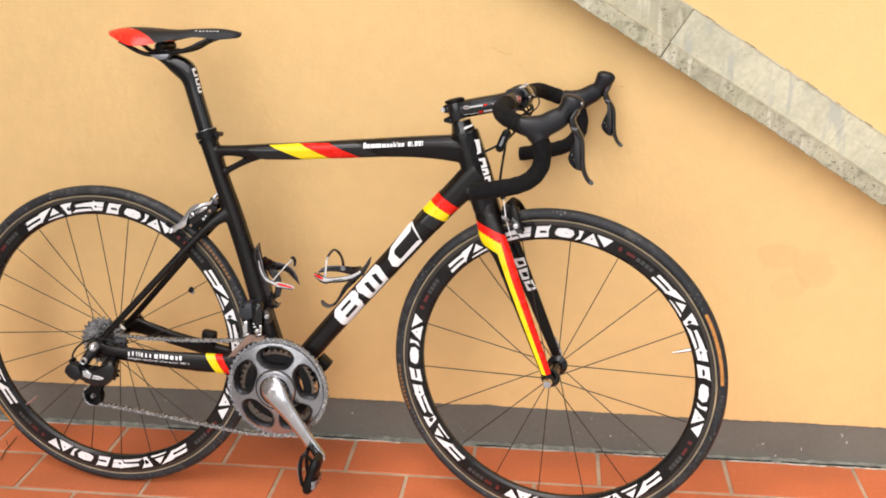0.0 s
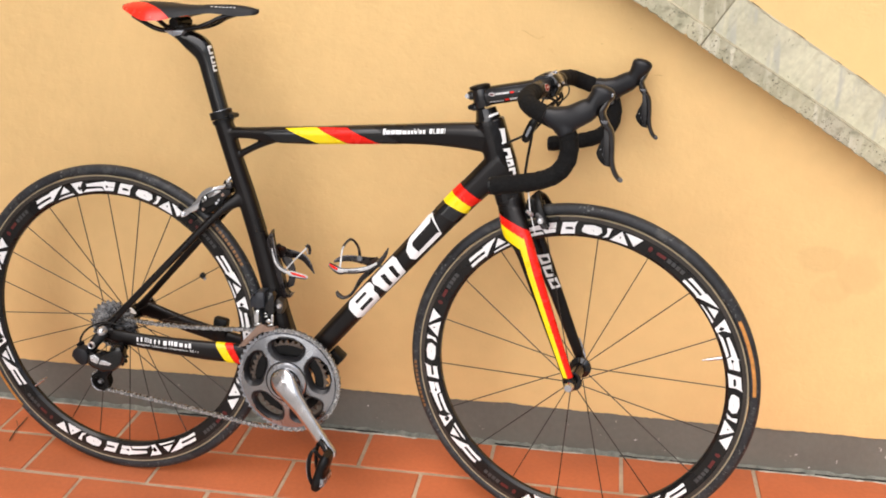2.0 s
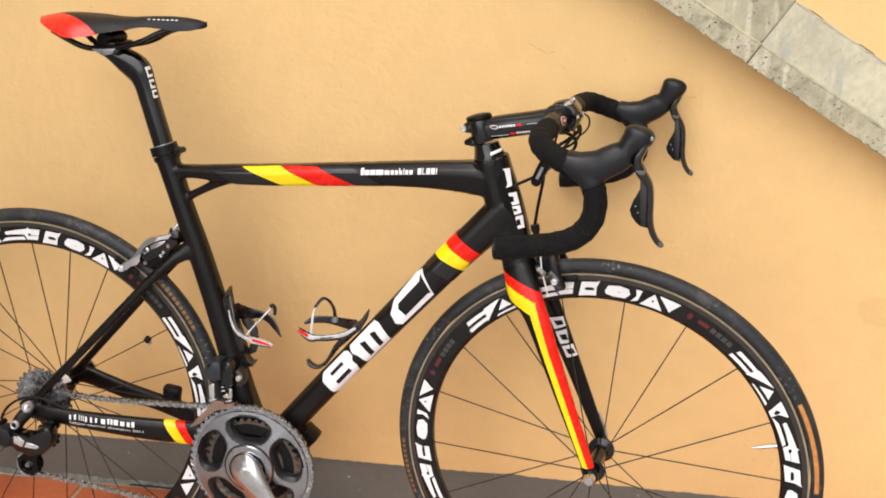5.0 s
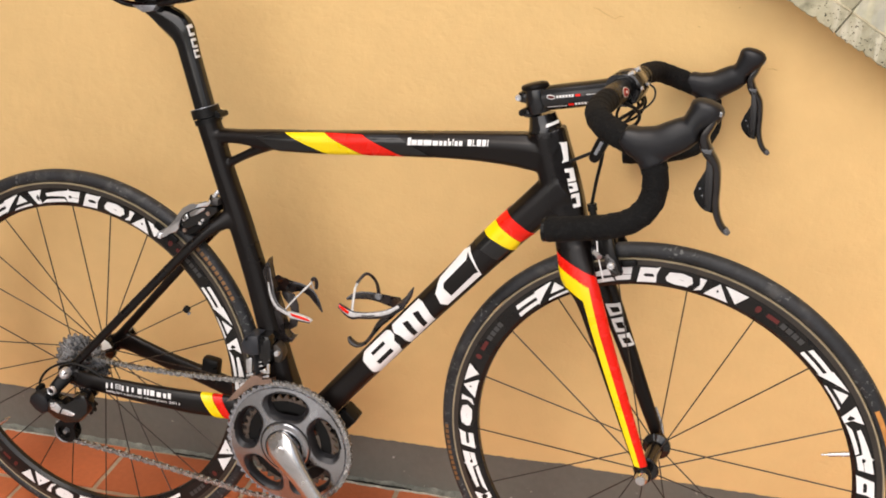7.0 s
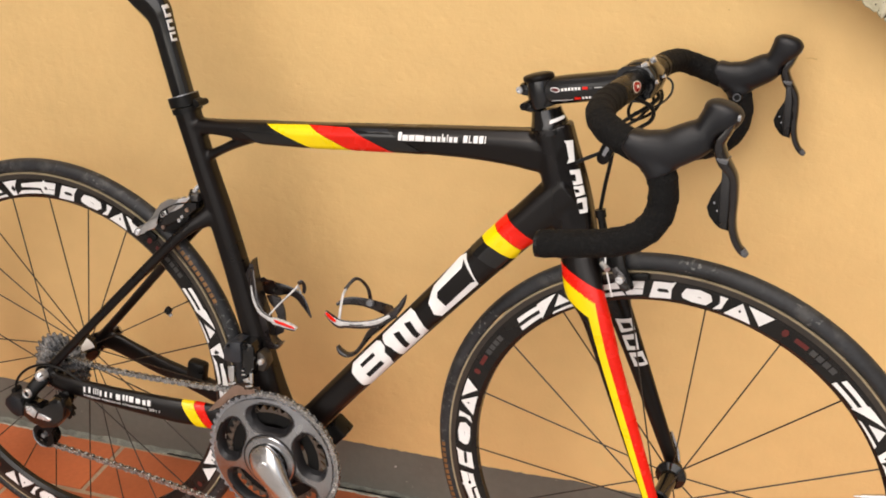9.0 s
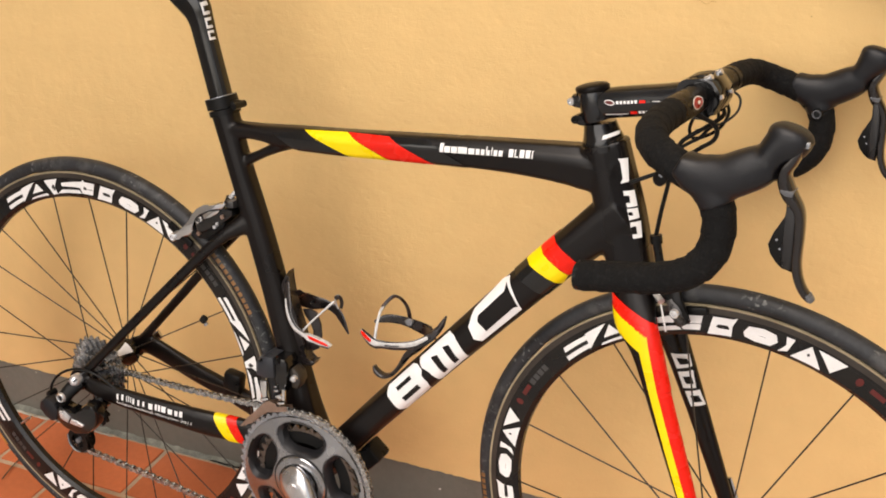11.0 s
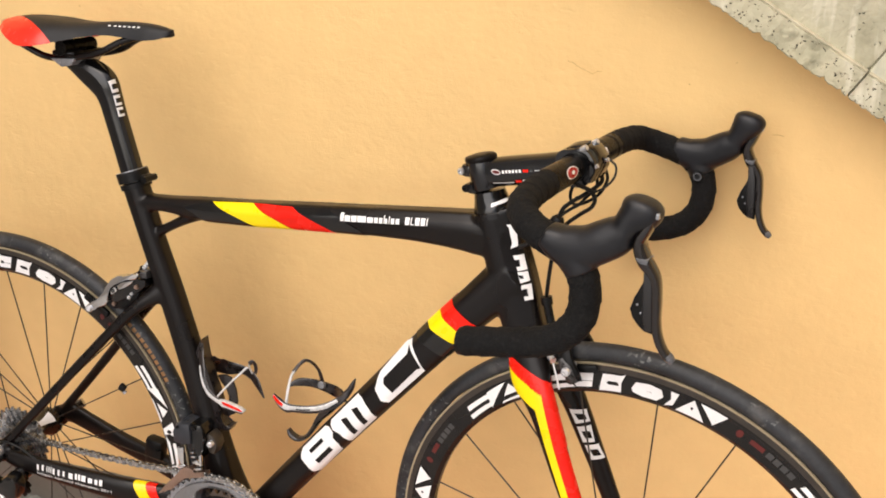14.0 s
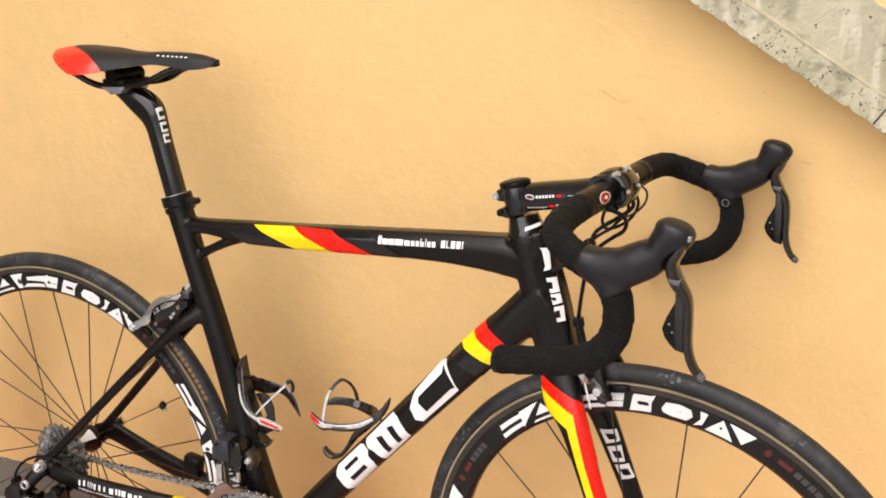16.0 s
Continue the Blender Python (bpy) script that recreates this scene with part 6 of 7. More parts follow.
rod(bm, [(0.492, -0.066, 0.139), (0.492, -0.086, 0.139)], 0.0075, 16, 1)
rod(bm, [(0.492, -0.084, 0.139), (0.492, -0.104, 0.139)], 0.0065, 14, 1)
axle = part("pedal_axle", bm, SILVER, crank, "silver pedal axle")
# clipless pedal hanging from the axle
bm = bmesh.new()
tube(bm, [(0.4975, -0.1080, 0.1540, 0.0180, 0.0075), (0.4930, -0.1090, 0.1400, 0.0230, 0.0115), (0.4870, -0.1100, 0.1220, 0.0240, 0.0110), (0.4850, -0.1110, 0.1080, 0.0250, 0.0135), (0.4800, -0.1115, 0.0940, 0.0260, 0.0125), (0.4765, -0.1120, 0.0840, 0.0230, 0.0095), (0.4755, -0.1120, 0.0805, 0.0160, 0.0060)], 18, 5, 3.0)
pedal = part("pedal", bm, PLASTIC, bike, "black clipless road pedal")
for s in (-1, 1):
    bm = bmesh.new()
    tube(bm, [(0.4900, -0.1100 + s * 0.012, 0.1480, 0.0035, 0.0035), (0.4790, -0.1100 + s * 0.017, 0.1640, 0.0035, 0.0040), (0.4725, -0.1100 + s * 0.020, 0.1640, 0.0035, 0.0040), (0.4675, -0.1105 + s * 0.021, 0.1500, 0.0040, 0.0042), (0.4665, -0.1110 + s * 0.021, 0.1260, 0.0040, 0.0040), (0.4695, -0.1115 + s * 0.020, 0.1050, 0.0038, 0.0038), (0.4745, -0.1120 + s * 0.018, 0.0940, 0.0035, 0.0035)], 10, 5)
    part("front_loop", bm, PLASTIC, pedal, "black pedal front loop")
bm = bmesh.new()
tube(bm, [(0.4690, -0.0880, 0.1560, 0.0030, 0.0030), (0.4690, -0.1100, 0.1590, 0.0030, 0.0030), (0.4690, -0.1320, 0.1560, 0.0030, 0.0030)], 10, 4, side=(1, 0, 0))
part("loop_bridge", bm, PLASTIC, pedal, "black bridge of the loop")
# sheen down the loop's left side, drawn as a grey strip
bm = bmesh.new()
tube(bm, [(0.4640, -0.1315, 0.1500, 0.0012, 0.0022), (0.4630, -0.1320, 0.1280, 0.0012, 0.0026), (0.4660, -0.1320, 0.1070, 0.0012, 0.0022)], 8, 4)
part("loop_sheen", bm, GREYALLOY, pedal, "grey strip painted as the loop edge's sheen")
bm = bmesh.new()
plate(bm, [(0.4900, 0.1130), (0.4985, 0.1100), (0.4975, 0.0960), (0.4880, 0.0920)], -0.1360, -0.0880, 0.003)
part("contact_plate", bm, GREYALLOY, pedal, "worn grey steel contact plate")

# cassette: ten cogs
bm = bmesh.new()
lathe(bm, [(0.0, -0.052), (0.014, -0.052), (0.016, -0.048), (0.016, -0.018), (0.0, -0.018)], HUB_R, 24)
cassette = part("cassette", bm, COG, bike, "bright ten-speed cassette")
for i, teeth in enumerate((25, 23, 21, 19, 17, 16, 15, 14, 13, 12)):
    bm = bmesh.new()
    r = teeth * 0.0127 / (2 * math.pi)
    y = -0.0195 - 0.0033 * i
    toothed(bm, r + 0.001, teeth, 0.006, r - 0.012, y - 0.0010, y + 0.0010, (HUB_R.x, HUB_R.z))
    part("cog", bm, COG, cassette, sharp=25)

# chain: inner and outer link plates with rollers, along its run
def chain_run():
    run = []
    gx, gz, gr = HUB_R.x, HUB_R.z, 0.0285
    for a in range(200, 88, -8):
        run.append((gx + gr * math.cos(radians(a)), -0.0390, gz + gr * math.sin(radians(a))))
    run += [(0.063, -0.0400, 0.3565), (0.113, -0.0410, 0.3548), (0.188, -0.0425, 0.3575), (0.261, -0.0440, 0.3625), (0.320, -0.0450, 0.3680)]
    ang0 = 96
    for a in range(ang0, -93, -6):
        run.append((BB.x + 0.1055 * math.cos(radians(a)), -0.0455, BB.z + 0.1055 * math.sin(radians(a))))
    run += [(0.318, -0.0450, 0.1615), (0.15, -0.0520, 0.1870), (0.0000, -0.0615, 0.2075)]
    for a in range(-80, -241, -20):
        run.append((-0.0105 + 0.0205 * math.cos(radians(a)), -0.0620, 0.2255 + 0.0205 * math.sin(radians(a))))
    run += [(0.004, -0.0600, 0.258), (0.016, -0.0560, 0.276), (0.022, -0.0500, 0.292), (0.010, -0.0440, 0.303), (-0.014, -0.0400, 0.308)]
    return [np.array(p) for p in run]


run = chain_run()
run.append(run[0])
lengths = np.cumsum([0] + [float(np.linalg.norm(b - a)) for a, b in zip(run, run[1:])])
count = int(lengths[-1] / 0.0127)
at = [Vector([np.interp(lengths[-1] * i / count, lengths, [p[k] for p in run]) for k in range(3)]) for i in range(count + 1)]
bm = bmesh.new()
for i in range(count):
    a, b = at[i], at[i + 1]
    d = (b - a).normalized()
    up = d.cross(Vector((0, 1, 0))).normalized()
    outer = i % 2
    for s in (-1, 1):
        y0 = s * (0.0032 if outer else 0.0021)
        outline = []
        for u, h in ((-0.0040, 0.0), (-0.0030, 0.0034), (0.0010, 0.0040), (0.0063, 0.0026), (0.0117, 0.0040), (0.0157, 0.0034), (0.0167, 0.0)):
            outline.append((u, h))
        outline += [(u, -h) for u, h in outline[-2:0:-1]]
        lo = [bm.verts.new(a + d * u + up * h + Vector((0, y0 - 0.0005, 0))) for u, h in outline]
        hi = [bm.verts.new(a + d * u + up * h + Vector((0, y0 + 0.0005, 0))) for u, h in outline]
        k = len(outline)
        bm.faces.new(lo)
        bm.faces.new(hi[::-1])
        for j in range(k):
            bm.faces.new((lo[j], hi[j], hi[(j + 1) % k], lo[(j + 1) % k]))
    rod(bm, [a - Vector((0, 0.0042, 0)), a + Vector((0, 0.0042, 0))], 0.0023, 7, 1, side=(1, 0, 0), smooth=False)
part("chain", bm, STEEL, bike, "oiled steel roller chain", sharp=30)

# rear derailleur
bm = bmesh.new()
tube(bm, [(0.006, -0.070, 0.336, 0.006, 0.0125), (0.000, -0.078, 0.3265, 0.008, 0.0115), (-0.006, -0.084, 0.3180, 0.009, 0.0105), (-0.012, -0.086, 0.3080, 0.009, 0.0095), (-0.017, -0.086, 0.3000, 0.008, 0.0085)], 16, 4, 2.6)
der = part("rear_derailleur", bm, PLASTIC, bike, "black electronic rear derailleur")
bm = bmesh.new()
plate(bm, [(-0.0540, 0.2880), (-0.0500, 0.3000), (-0.0400, 0.3085), (-0.0300, 0.3080), (-0.0200, 0.3040), (-0.0140, 0.2920), (-0.0190, 0.2740), (-0.0300, 0.2690), (-0.0436, 0.2755)], -0.1000, -0.0740, 0.006)
part("motor_housing", bm, HOOD, der, "dark grey motor housing")
bm = bmesh.new()
plate(bm, [(-0.0190, 0.2990), (-0.0090, 0.2965), (0.0103, 0.3020), (0.0215, 0.2890), (0.0300, 0.2985), (0.0320, 0.3110), (0.0440, 0.3200), (0.0560, 0.3190), (0.0620, 0.3050), (0.0580, 0.2860), (0.0400, 0.2660), (0.0155, 0.2600), (-0.0070, 0.2660), (-0.0200, 0.2750)], -0.0990, -0.0760, 0.0055)
tube(bm, [(0.038, -0.084, 0.3030, 0.008, 0.0110), (0.044, -0.068, 0.3080, 0.008, 0.0105), (0.042, -0.054, 0.3040, 0.008, 0.0090)], 14, 4, 2.6)
link = part("linkage", bm, GLOSS, der, "gloss black derailleur linkage")
for outline in ([(-0.0102, 0.2945), (0.0002, 0.2975), (0.0112, 0.2890), (0.0052, 0.2780), (-0.0094, 0.2835)], [(0.0138, 0.2880), (0.0250, 0.2862), (0.0372, 0.2825), (0.0325, 0.2775), (0.0085, 0.2785)]):
    bm = bmesh.new()
    plate(bm, outline, -0.1008, -0.0960, 0.0012)
    part("name_plate", bm, BRIGHT, der, "bright silver plate")
bm = bmesh.new()
lathe(bm, [(0.0042, -0.0925), (0.0050, -0.0965), (0.0064, -0.0970), (0.0078, -0.0950), (0.0082, -0.090), (0.0082, -0.078), (0.0042, -0.078)], (-0.0090, 0, 0.3145), 28, closed=True)
part("mount_bolt", bm, BRIGHT, der, "bright hollow mounting bolt")
bm = bmesh.new()
lathe(bm, [(0.0, -0.0910), (0.0044, -0.0910), (0.0044, -0.0790), (0.0, -0.0790)], (-0.0090, 0, 0.3145), 16)
part("bolt_socket", bm, PLASTIC, der)
for y in (-0.0700, -0.0540):
    bm = bmesh.new()
    lathe(bm, [(0.0125, y - 0.0008), (0.0205, y - 0.0008), (0.0205, y + 0.0008), (0.0125, y + 0.0008)], (-0.0105, 0, 0.2255), 32, closed=True)
    plate(bm, [(-0.0200, 0.2430), (0.0060, 0.2360), (0.0240, 0.2640), (0.0380, 0.2900), (0.0300, 0.2980), (0.0140, 0.2830)], y - 0.0009, y + 0.0007)
    part("cage_plate", bm, PLASTIC, der, "black pulley cage plate")
bm = bmesh.new()
tube(bm, [(-0.0290, -0.0716, 0.2330, 0.0006, 0.0016), (-0.0275, -0.0716, 0.2180, 0.0006, 0.0017), (-0.0180, -0.0716, 0.2080, 0.0006, 0.0017), (-0.0060, -0.0716, 0.2070, 0.0006, 0.0009)], 8, 5)
part("cage_edge", bm, GREYALLOY, der, "worn bright cage edge")
for cx, cz in ((-0.0105, 0.2255), (0.030, 0.284)):
    bm = bmesh.new()
    toothed(bm, 0.0205, 11, 0.005, 0.0055, -0.064, -0.060, (cx, cz))
    pulley = part("pulley", bm, PLASTIC, der, "black jockey wheel", sharp=25)
    bm = bmesh.new()
    lathe(bm, [(0.0, -0.0712), (0.0036, -0.0712), (0.0042, -0.0700), (0.0042, -0.0560), (0.0, -0.0560)], (cx, 0, cz), 14)
    part("pulley_bolt", bm, GREYALLOY, pulley, "small steel pulley bolt")
bm = bmesh.new()
lathe(bm, [(0.0, -0.0890), (0.0042, -0.0885), (0.0050, -0.0860), (0.0050, -0.0740), (0.0, -0.0740)], (-0.0415, 0, 0.3090), 14)
part("cable_plug", bm, PLASTIC, der, "black cable plug")
cable([(-0.0415, -0.082, 0.3080), (-0.0400, -0.081, 0.3220), (-0.0300, -0.078, 0.3380), (-0.0120, -0.074, 0.3510), (0.014, -0.070, 0.3580), (0.045, -0.067, 0.3520), (0.075, -0.064, 0.3360)], 0.0021, PLASTIC, None, "cable", "black derailleur cable loop")

# rear skewer and its lever on the far side
bm = bmesh.new()
lathe(bm, [(0.0, -0.0850), (0.0035, -0.0845), (0.0068, -0.0825), (0.0092, -0.0785), (0.0096, -0.074), (0.0096, -0.067), (0.0, -0.067)], (0.0050, 0, 0.3395), 28)
skewer = part("rear_skewer", bm, BRIGHT, bike, "silver rear quick-release skewer")

bm = bmesh.new()
rod(bm, [(0.002, 0.066, 0.334), (0.002, 0.078, 0.334)], 0.008, 14, 1)
tube(bm, [(0.002, 0.076, 0.334, 0.003, 0.007), (0.020, 0.081, 0.346, 0.003, 0.007), (0.040, 0.078, 0.360, 0.002, 0.008)], 10, 4)
part("release_lever", bm, SILVER, skewer, "silver quick-release lever")
bm = bmesh.new()
box(bm, (-0.0100, -0.0838, -0.0011), (0.0100, -0.0800, 0.0011), 0, pose(0.0050, 0, 0.3395, 0, -35, 0))
part("slot", bm, PLASTIC, skewer)
# front derailleur
bm = bmesh.new()
plate(bm, [(0.3130, 0.4130), (0.3130, 0.4310), (0.3184, 0.4410), (0.3299, 0.4475), (0.3440, 0.4480), (0.3450, 0.4150), (0.3300, 0.4110)], -0.0450, -0.0040, 0.006)
fder = part("front_derailleur", bm, MOTORGREY, bike, "black electronic front derailleur")
bm = bmesh.new()
plate(bm, [(0.3440, 0.4480), (0.3600, 0.4480), (0.3640, 0.4400), (0.3640, 0.4100), (0.3560, 0.3920), (0.3440, 0.3900), (0.3410, 0.4150)], -0.0420, -0.0060, 0.005)
part("arm", bm, GLOSS, fder, "gloss black derailleur arm")
bm = bmesh.new()
rod(bm, [(0.3500, -0.0400, 0.4430), (0.3500, -0.0450, 0.4430)], 0.0035, 12, 1)
part("pivot_pin", bm, PLASTIC, fder, "black pivot pin")
bm = bmesh.new()
rod(bm, [(0.3240, -0.0430, 0.4400), (0.3240, -0.0465, 0.4400)], 0.0022, 10, 1)
part("pivot_pin", bm, PLASTIC, fder, "black pivot pin")
bm = bmesh.new()
plate(bm, [(0.3620, 0.4290), (0.3680, 0.4330), (0.3770, 0.4260), (0.3800, 0.4140), (0.3740, 0.4010), (0.3650, 0.4020)], -0.0330, -0.0120, 0.003)
part("bracket", bm, TRACK, fder, "worn coppery mount bracket")
bm = bmesh.new()
lathe(bm, [(0.0, -0.0400), (0.0020, -0.0400), (0.0024, -0.0392), (0.0036, -0.0392), (0.0046, -0.0382), (0.0050, -0.0362), (0.0050, -0.0300), (0.0, -0.0300)], (0.3715, 0, 0.4190), 20)
part("mount_bolt", bm, BRIGHT, fder, "bright mounting bolt")
for outline, y0, y1, label in (([(0.3232, 0.4080), (0.3338, 0.4110), (0.3332, 0.3860), (0.3300, 0.3830), (0.3240, 0.3825)], -0.0480, -0.0430, "polished derailleur link"), ([(0.3590, 0.4040), (0.3636, 0.4040), (0.3636, 0.3880), (0.3585, 0.3860)], -0.0480, -0.0430, "polished derailleur link"), ([(0.3465, 0.3900), (0.3555, 0.3950), (0.3590, 0.3885), (0.3500, 0.3840)], -0.0470, -0.0425, "bright link foot"), ([(0.3440, 0.3990), (0.3510, 0.4000), (0.3510, 0.3970), (0.3440, 0.3955)], -0.0455, -0.0340, "small bright spring"), ([(0.3440, 0.4050), (0.3490, 0.4060), (0.3490, 0.4035), (0.3440, 0.4025)], -0.0455, -0.0340, "small bright spring"), ([(0.3235, 0.3815), (0.3370, 0.3850), (0.3365, 0.3800), (0.3235, 0.3770)], -0.0495, -0.0440, "bright link foot"), ([(0.3520, 0.3830), (0.3640, 0.3870), (0.3640, 0.3830), (0.3520, 0.3790)], -0.0505, -0.0450, "bright link foot")):
    bm = bmesh.new()
    plate(bm, outline, y0, y1, 0.0010)
    part("link", bm, CHROME, fder, label)
for y, dz in ((-0.0525, 0.0), (-0.0380, -0.004)):
    bm = bmesh.new()
    plate(bm, [(0.2890, 0.3290 + dz), (0.3040, 0.3480 + dz), (0.3230, 0.3680 + dz), (0.3330, 0.3800 + dz), (0.3420, 0.3840 + dz), (0.3490, 0.3830 + dz), (0.3530, 0.3780 + dz), (0.3690, 0.3830 + dz), (0.3700, 0.3755 + dz), (0.3500, 0.3690 + dz), (0.3360, 0.3655 + dz), (0.3180, 0.3510 + dz), (0.3000, 0.3330 + dz)], y - 0.0008, y + 0.0008)
    part("cage_plate", bm, BROWN, fder, "coppery worn cage plate")

# battery under the down tube, sensor on the far chainstay
bm = bmesh.new()
box(bm, (-0.022, -0.017, -0.018), (0.030, 0.017, 0.012), 0.004, pose(0.4645, 0.0, 0.302, 0, -49.6, 0))
part("battery", bm, PLASTIC, bike, "black battery under the down tube")
bm = bmesh.new()
box(bm, (-0.016, -0.010, -0.024), (0.016, 0.010, 0.022), 0.006, pose(0.2085, 0.045, 0.329, 0, 8, 0))
part("speed_sensor", bm, PLASTIC, bike, "black sensor strapped to the chainstay")
bm = bmesh.new()
box(bm, (-0.005, -0.004, -0.006), (0.006, 0.004, 0.006), 0.003, pose(0.1945, -0.002, 0.4550, 0, 35, 0))
magnet = part("spoke_magnet", bm, PLASTIC, rear, "black spoke magnet")
bm = bmesh.new()
rod(bm, [(0.1990, -0.004, 0.4500), (0.2015, -0.004, 0.4475)], 0.0032, 10, 1)
part("magnet_tip", bm, GREYALLOY, magnet, "bright magnet tip")

# ---- bottle cages ----
def strip(rows, mat, parent, name, label="", side=(0.15, 1, 0)):
    """A moulded carbon ribbon: rows of x, y, z and half width."""
    bm = bmesh.new()
    tube(bm, [(x, y, z, 0.0013, h) for x, y, z, h in rows], 12, 7, 2.4, side=side)
    return part(name, bm, mat, parent, label)


def seat_tube_cage():
    """A moulded carbon cage: a finned back, wide dark wings, pale near arm, red-topped lip and a wire hoop."""
    bm = bmesh.new()
    plate(bm, [(0.3472, 0.5644), (0.3452, 0.5500), (0.3492, 0.5370), (0.3560, 0.5100), (0.3660, 0.4800), (0.3720, 0.4520), (0.3735, 0.4400), (0.3794, 0.4345), (0.3887, 0.4372), (0.3840, 0.4290), (0.3719, 0.4265), (0.3600, 0.4330), (0.3480, 0.4750), (0.3380, 0.5150), (0.3340, 0.5350), (0.3395, 0.5517)], -0.0090, 0.0090, 0.0018)
    cage = part("bottle_cage", bm, CAGEBLACK, bike, "black carbon bottle cage with white and red arms")
    strip([(0.343, 0.006, 0.5250, 0.0190), (0.352, 0.018, 0.5150, 0.0165), (0.364, 0.027, 0.5085, 0.0115), (0.382, 0.033, 0.5068, 0.0075), (0.398, 0.034, 0.5005, 0.0075), (0.410, 0.031, 0.4890, 0.0060), (0.4222, 0.027, 0.4725, 0.0010)], CAGEBLACK, cage, "wing", "worn black carbon far wing")
    bm = bmesh.new()
    plate(bm, [(0.3600, 0.5050), (0.3733, 0.5083), (0.3825, 0.5050), (0.3895, 0.4884), (0.3912, 0.4697), (0.3860, 0.4500), (0.3760, 0.4440), (0.3690, 0.4500), (0.3770, 0.4620), (0.3790, 0.4760), (0.3740, 0.4880), (0.3640, 0.4960)], 0.0060, 0.0100, 0.0012)
    part("lower_wing", bm, CAGEBLACK, cage, "black carbon lower wing")
    strip([(0.346, -0.006, 0.5560, 0.0030), (0.350, -0.016, 0.5420, 0.0060), (0.3575, -0.0255, 0.5280, 0.0062), (0.3610, -0.0295, 0.5165, 0.0060), (0.3670, -0.0320, 0.5050, 0.0056), (0.3760, -0.0345, 0.4960, 0.0054), (0.3890, -0.0360, 0.4900, 0.0050)], CAGEBLACK, cage, "arm_core", "black carbon arm core")
    strip([(0.3550, -0.0262, 0.5330, 0.0010), (0.3593, -0.0302, 0.5189, 0.0018), (0.3660, -0.0334, 0.5053, 0.0024), (0.3757, -0.0360, 0.4963, 0.0026), (0.3900, -0.0376, 0.4905, 0.0028)], CAGEWHITE, cage, "arm", "worn white arm")
    bm = bmesh.new()
    plate(bm, [(0.3865, 0.4920), (0.3960, 0.4945), (0.4103, 0.4922), (0.4261, 0.4890), (0.4330, 0.4852), (0.4306, 0.4822), (0.4155, 0.4832), (0.3960, 0.4846)], -0.0400, -0.0330, 0.0018)
    lip = part("lip", bm, CAGEWHITE, cage, "white lip with a red top")
    bm = bmesh.new()
    plate(bm, [(0.3975, 0.4934), (0.4103, 0.4914), (0.4255, 0.4882), (0.4305, 0.4854), (0.4285, 0.4842), (0.4130, 0.4866), (0.4000, 0.4890)], -0.0408, -0.0396, 0.0004)
    part("red_top", bm, RED, lip, "red printed top")
    bm = bmesh.new()
    plate(bm, [(0.3960, 0.4848), (0.4155, 0.4834), (0.4306, 0.4824), (0.4290, 0.4806), (0.4155, 0.4816), (0.3970, 0.4828)], -0.0404, -0.0330, 0.0006)
    part("lip_edge", bm, CAGEBLACK, lip, "black lower edge")
    strip([(0.3835, -0.0330, 0.4915, 0.0013), (0.3940, -0.0250, 0.5060, 0.0014), (0.4060, -0.0150, 0.5200, 0.0015), (0.4170, -0.0030, 0.5330, 0.0018)], CAGEWHITE, cage, "hoop", "thin pale front hoop")
    strip([(0.4120, 0.0080, 0.5320, 0.0030), (0.4150, 0.0140, 0.5330, 0.0036), (0.4165, 0.0180, 0.5240, 0.0034), (0.4150, 0.0190, 0.5140, 0.0026)], CAGEBLACK, cage, "hook", "black hook")
    strip([(0.4118, 0.0074, 0.5310, 0.0008), (0.4130, 0.0090, 0.5240, 0.0009), (0.4145, 0.0120, 0.5160, 0.0008)], CAGEWHITE, cage, "hook_edge", "worn pale edge of the hook")
    return cage


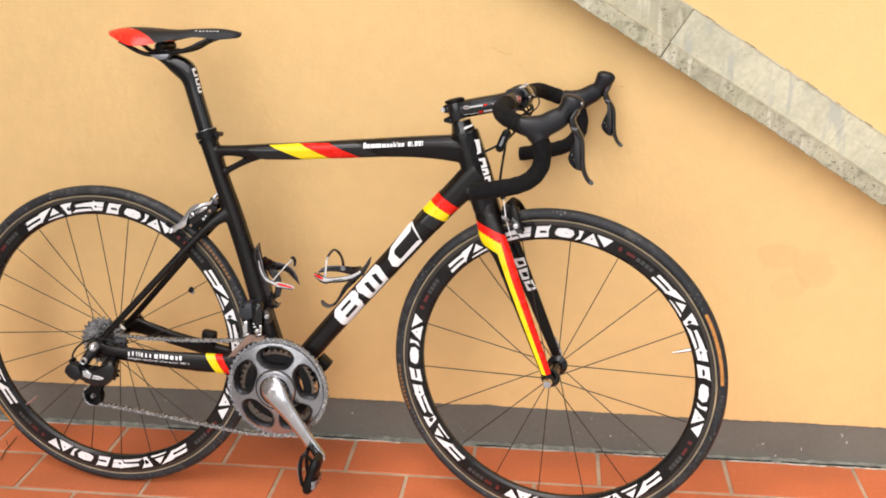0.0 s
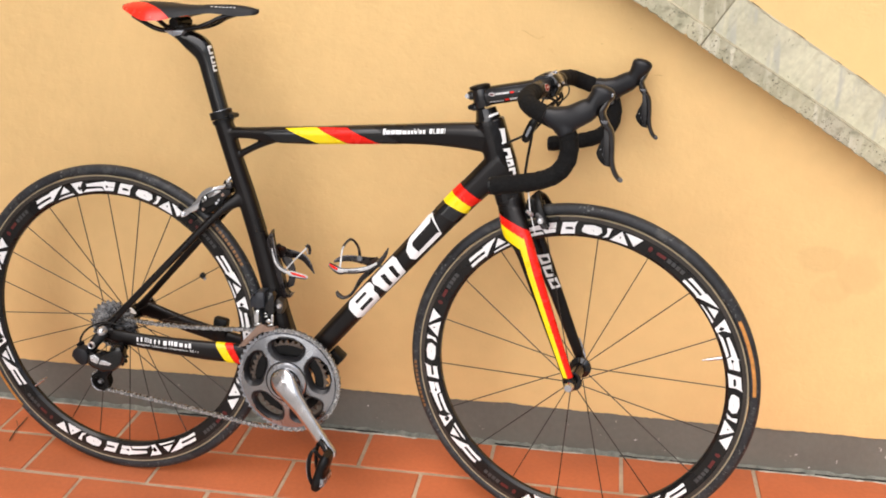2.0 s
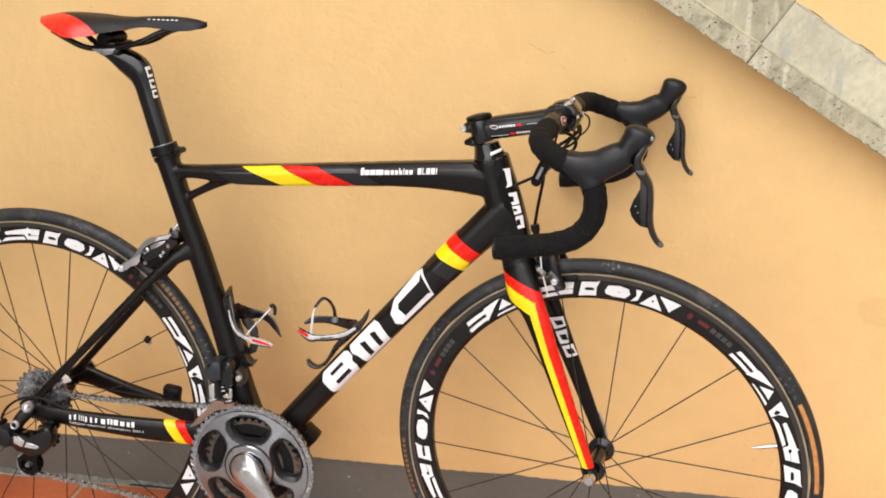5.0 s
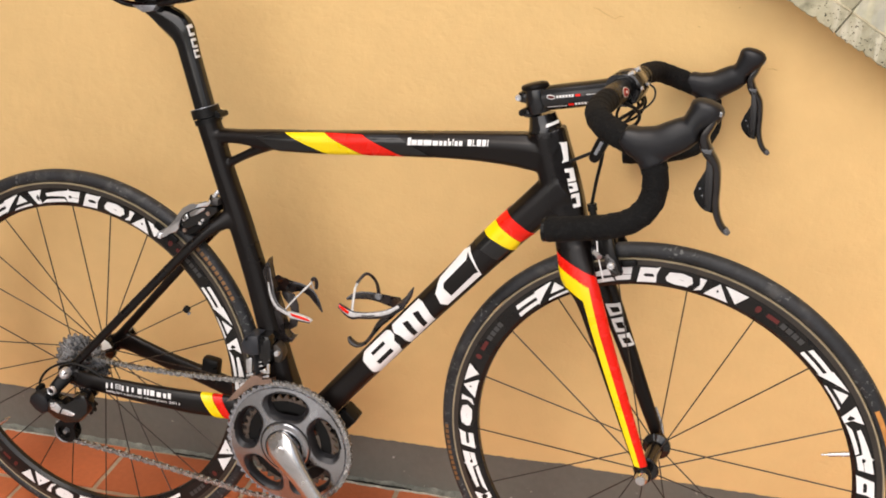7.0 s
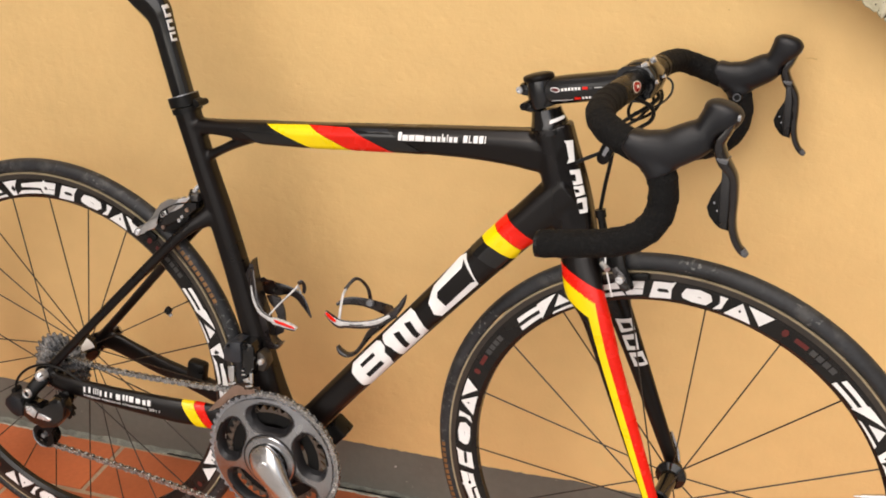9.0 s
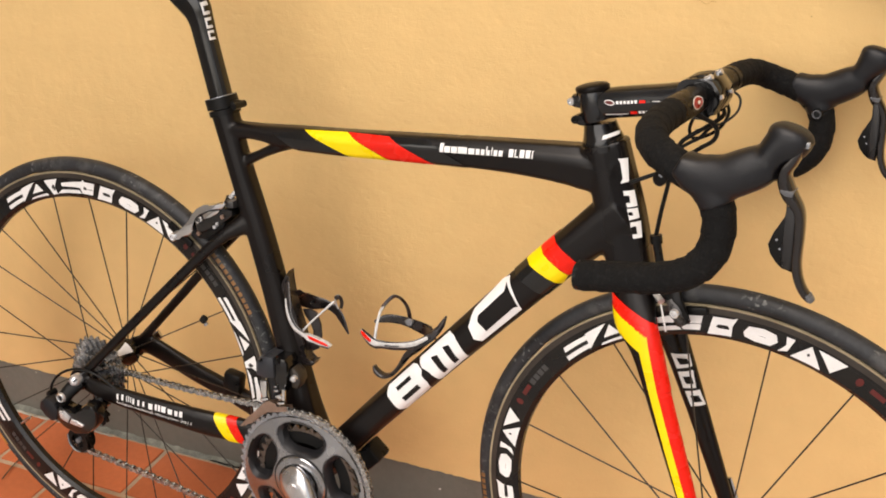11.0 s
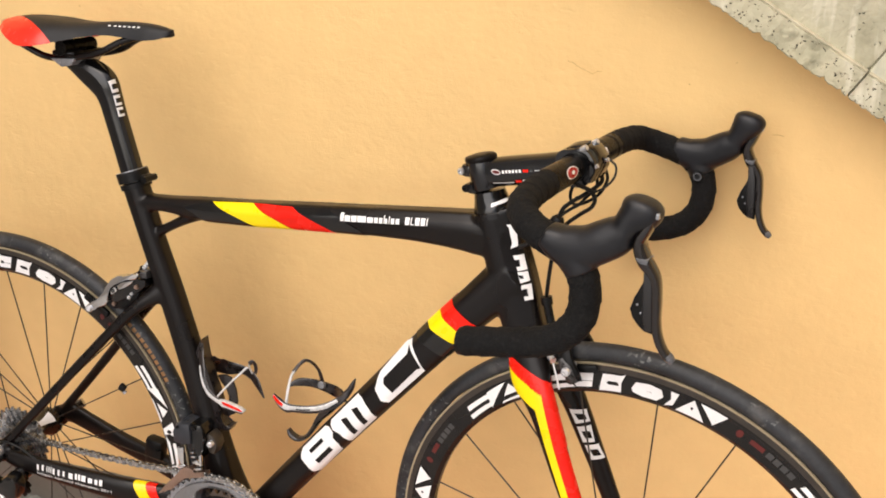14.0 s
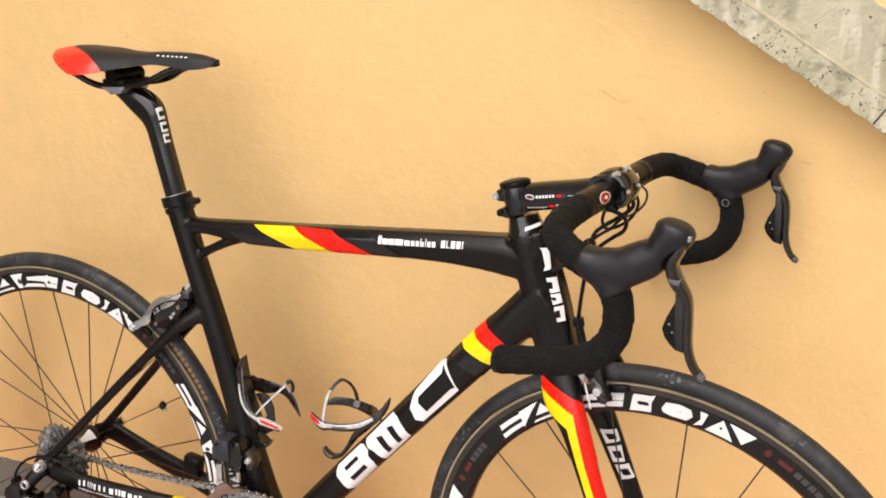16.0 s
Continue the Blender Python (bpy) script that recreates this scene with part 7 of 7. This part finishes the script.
def down_tube_cage():
    """The same make of cage, lying along the down tube with its hoop upright."""
    bm = bmesh.new()
    tube(bm, [(0.4780, 0, 0.4500, 0.0040, 0.0022), (0.4825, 0, 0.4425, 0.0060, 0.0042), (0.4934, 0, 0.4385, 0.0065, 0.0034), (0.5062, 0, 0.4450, 0.0060, 0.0030), (0.5171, 0, 0.4600, 0.0060, 0.0032), (0.5284, 0, 0.4790, 0.0075, 0.0050), (0.5431, 0, 0.4950, 0.0100, 0.0060), (0.5640, 0, 0.5170, 0.0100, 0.0055), (0.5735, 0, 0.5290, 0.0060, 0.0042), (0.5775, 0, 0.5370, 0.0045, 0.0034), (0.5821, 0, 0.5475, 0.0012, 0.0010)], 14, 6, 2.4)
    cage = part("bottle_cage", bm, CAGEBLACK, bike, "black carbon bottle cage with white and red arms")
    strip([(0.4715, -0.0250, 0.5115, 0.0042), (0.4839, -0.0315, 0.5075, 0.0070), (0.4957, -0.0345, 0.5035, 0.0076), (0.5065, -0.0345, 0.5040, 0.0058), (0.5271, -0.0330, 0.5060, 0.0058), (0.5500, -0.0280, 0.5110, 0.0060), (0.5660, -0.0170, 0.5190, 0.0056), (0.5720, -0.0050, 0.5260, 0.0040)], CAGEBLACK, cage, "arm_core", "black carbon arm core")
    strip([(0.4720, -0.0264, 0.5118, 0.0026), (0.4839, -0.0330, 0.5080, 0.0038), (0.4957, -0.0360, 0.5045, 0.0042), (0.5065, -0.0360, 0.5052, 0.0029), (0.5271, -0.0344, 0.5074, 0.0031), (0.5500, -0.0294, 0.5128, 0.0030), (0.5650, -0.0186, 0.5206, 0.0022)], CAGEWHITE, cage, "arm", "worn white arm with a red tip")
    strip([(0.4735, -0.0284, 0.5124, 0.0018), (0.4830, -0.0344, 0.5098, 0.0028), (0.4925, -0.0372, 0.5068, 0.0020)], RED, cage, "red_tip", "red arm tip")
    strip([(0.5130, -0.0368, 0.5052, 0.0012), (0.5230, -0.0362, 0.5060, 0.0012), (0.5330, -0.0346, 0.5078, 0.0012)], GREYTEXT, cage, "arm_print", "grey print on the white arm")
    strip([(0.4640, 0.0250, 0.5020, 0.0020), (0.4790, 0.0305, 0.5080, 0.0058), (0.5000, 0.0325, 0.5098, 0.0066), (0.5200, 0.0305, 0.5090, 0.0078), (0.5396, 0.0240, 0.5090, 0.0094), (0.5550, 0.0120, 0.5130, 0.0105), (0.5640, 0.0020, 0.5180, 0.0105)], CAGEBLACK, cage, "wing", "worn black carbon far arm")
    bm = bmesh.new()
    lathe(bm, [(0.0, 0.0245), (0.0050, 0.0250), (0.0056, 0.0262), (0.0056, 0.0290), (0.0, 0.0290)], (0.5160, 0, 0.5130), 20)
    part("hoop_joint", bm, GREYALLOY, cage, "scuffed grey hoop joint")
    strip([(0.4965, -0.0355, 0.5040, 0.0023), (0.4965, -0.0300, 0.5230, 0.0021), (0.4955, -0.0190, 0.5400, 0.0020), (0.4960, -0.0110, 0.5460, 0.0022)], CAGEWHITE, cage, "hoop", "thin pale front hoop")
    strip([(0.4955, -0.0120, 0.5455, 0.0028), (0.4990, -0.0020, 0.5525, 0.0025), (0.5041, 0.0060, 0.5563, 0.0026), (0.5105, 0.0140, 0.5500, 0.0028), (0.5155, 0.0220, 0.5360, 0.0030), (0.5165, 0.0285, 0.5170, 0.0034)], CAGEBLACK, cage, "hoop", "black front hoop")
    return cage


seat_tube_cage()
down_tube_cage()

# floor tiles, laid in half bond
def tile_mesh():
    bm = bmesh.new()
    box(bm, (-0.1385, -0.0665, -0.004), (0.1385, 0.0665, 0.0), 0.0022)
    for f in bm.faces:
        f.smooth = False
    me = bpy.data.meshes.new("tile")
    bm.to_mesh(me)
    bm.free()
    me.materials.append(TILE)
    return me


TILE_MESH = tile_mesh()
tile_rng = random.Random(11)
for row in range(4):
    for col in range(-5, 9):
        x = 0.351 + 0.2855 * col + (0.143 if row % 2 else 0.0)
        if x + 0.14 > 2.55:
            continue
        ob = new("tile", TILE_MESH)
        ob.parent = floor
        ob.matrix_basis = pose(x + tile_rng.uniform(-0.001, 0.001), -0.0765 - 0.1425 * row, tile_rng.uniform(-0.0008, 0.0), tile_rng.uniform(-0.2, 0.2), tile_rng.uniform(-0.15, 0.15), tile_rng.uniform(-0.2, 0.2))

# dry twig on the tiles
bm = bmesh.new()
TWIG_POINTS = ((-0.305, -0.195, 0.005), (-0.315, -0.163, 0.003), (-0.319, -0.137, 0.003), (-0.320, -0.118, 0.003), (-0.321, -0.094, 0.005))
rod(bm, TWIG_POINTS, 0.0013, 7, 5)
rod(bm, [TWIG_POINTS[2], (-0.330, -0.122, 0.004), (-0.338, -0.112, 0.006)], 0.0008, 6, 4)
tagged(part("twig", bm, TWIG, None), "thin dry brown twig lying on the terracotta tiles", "twig")
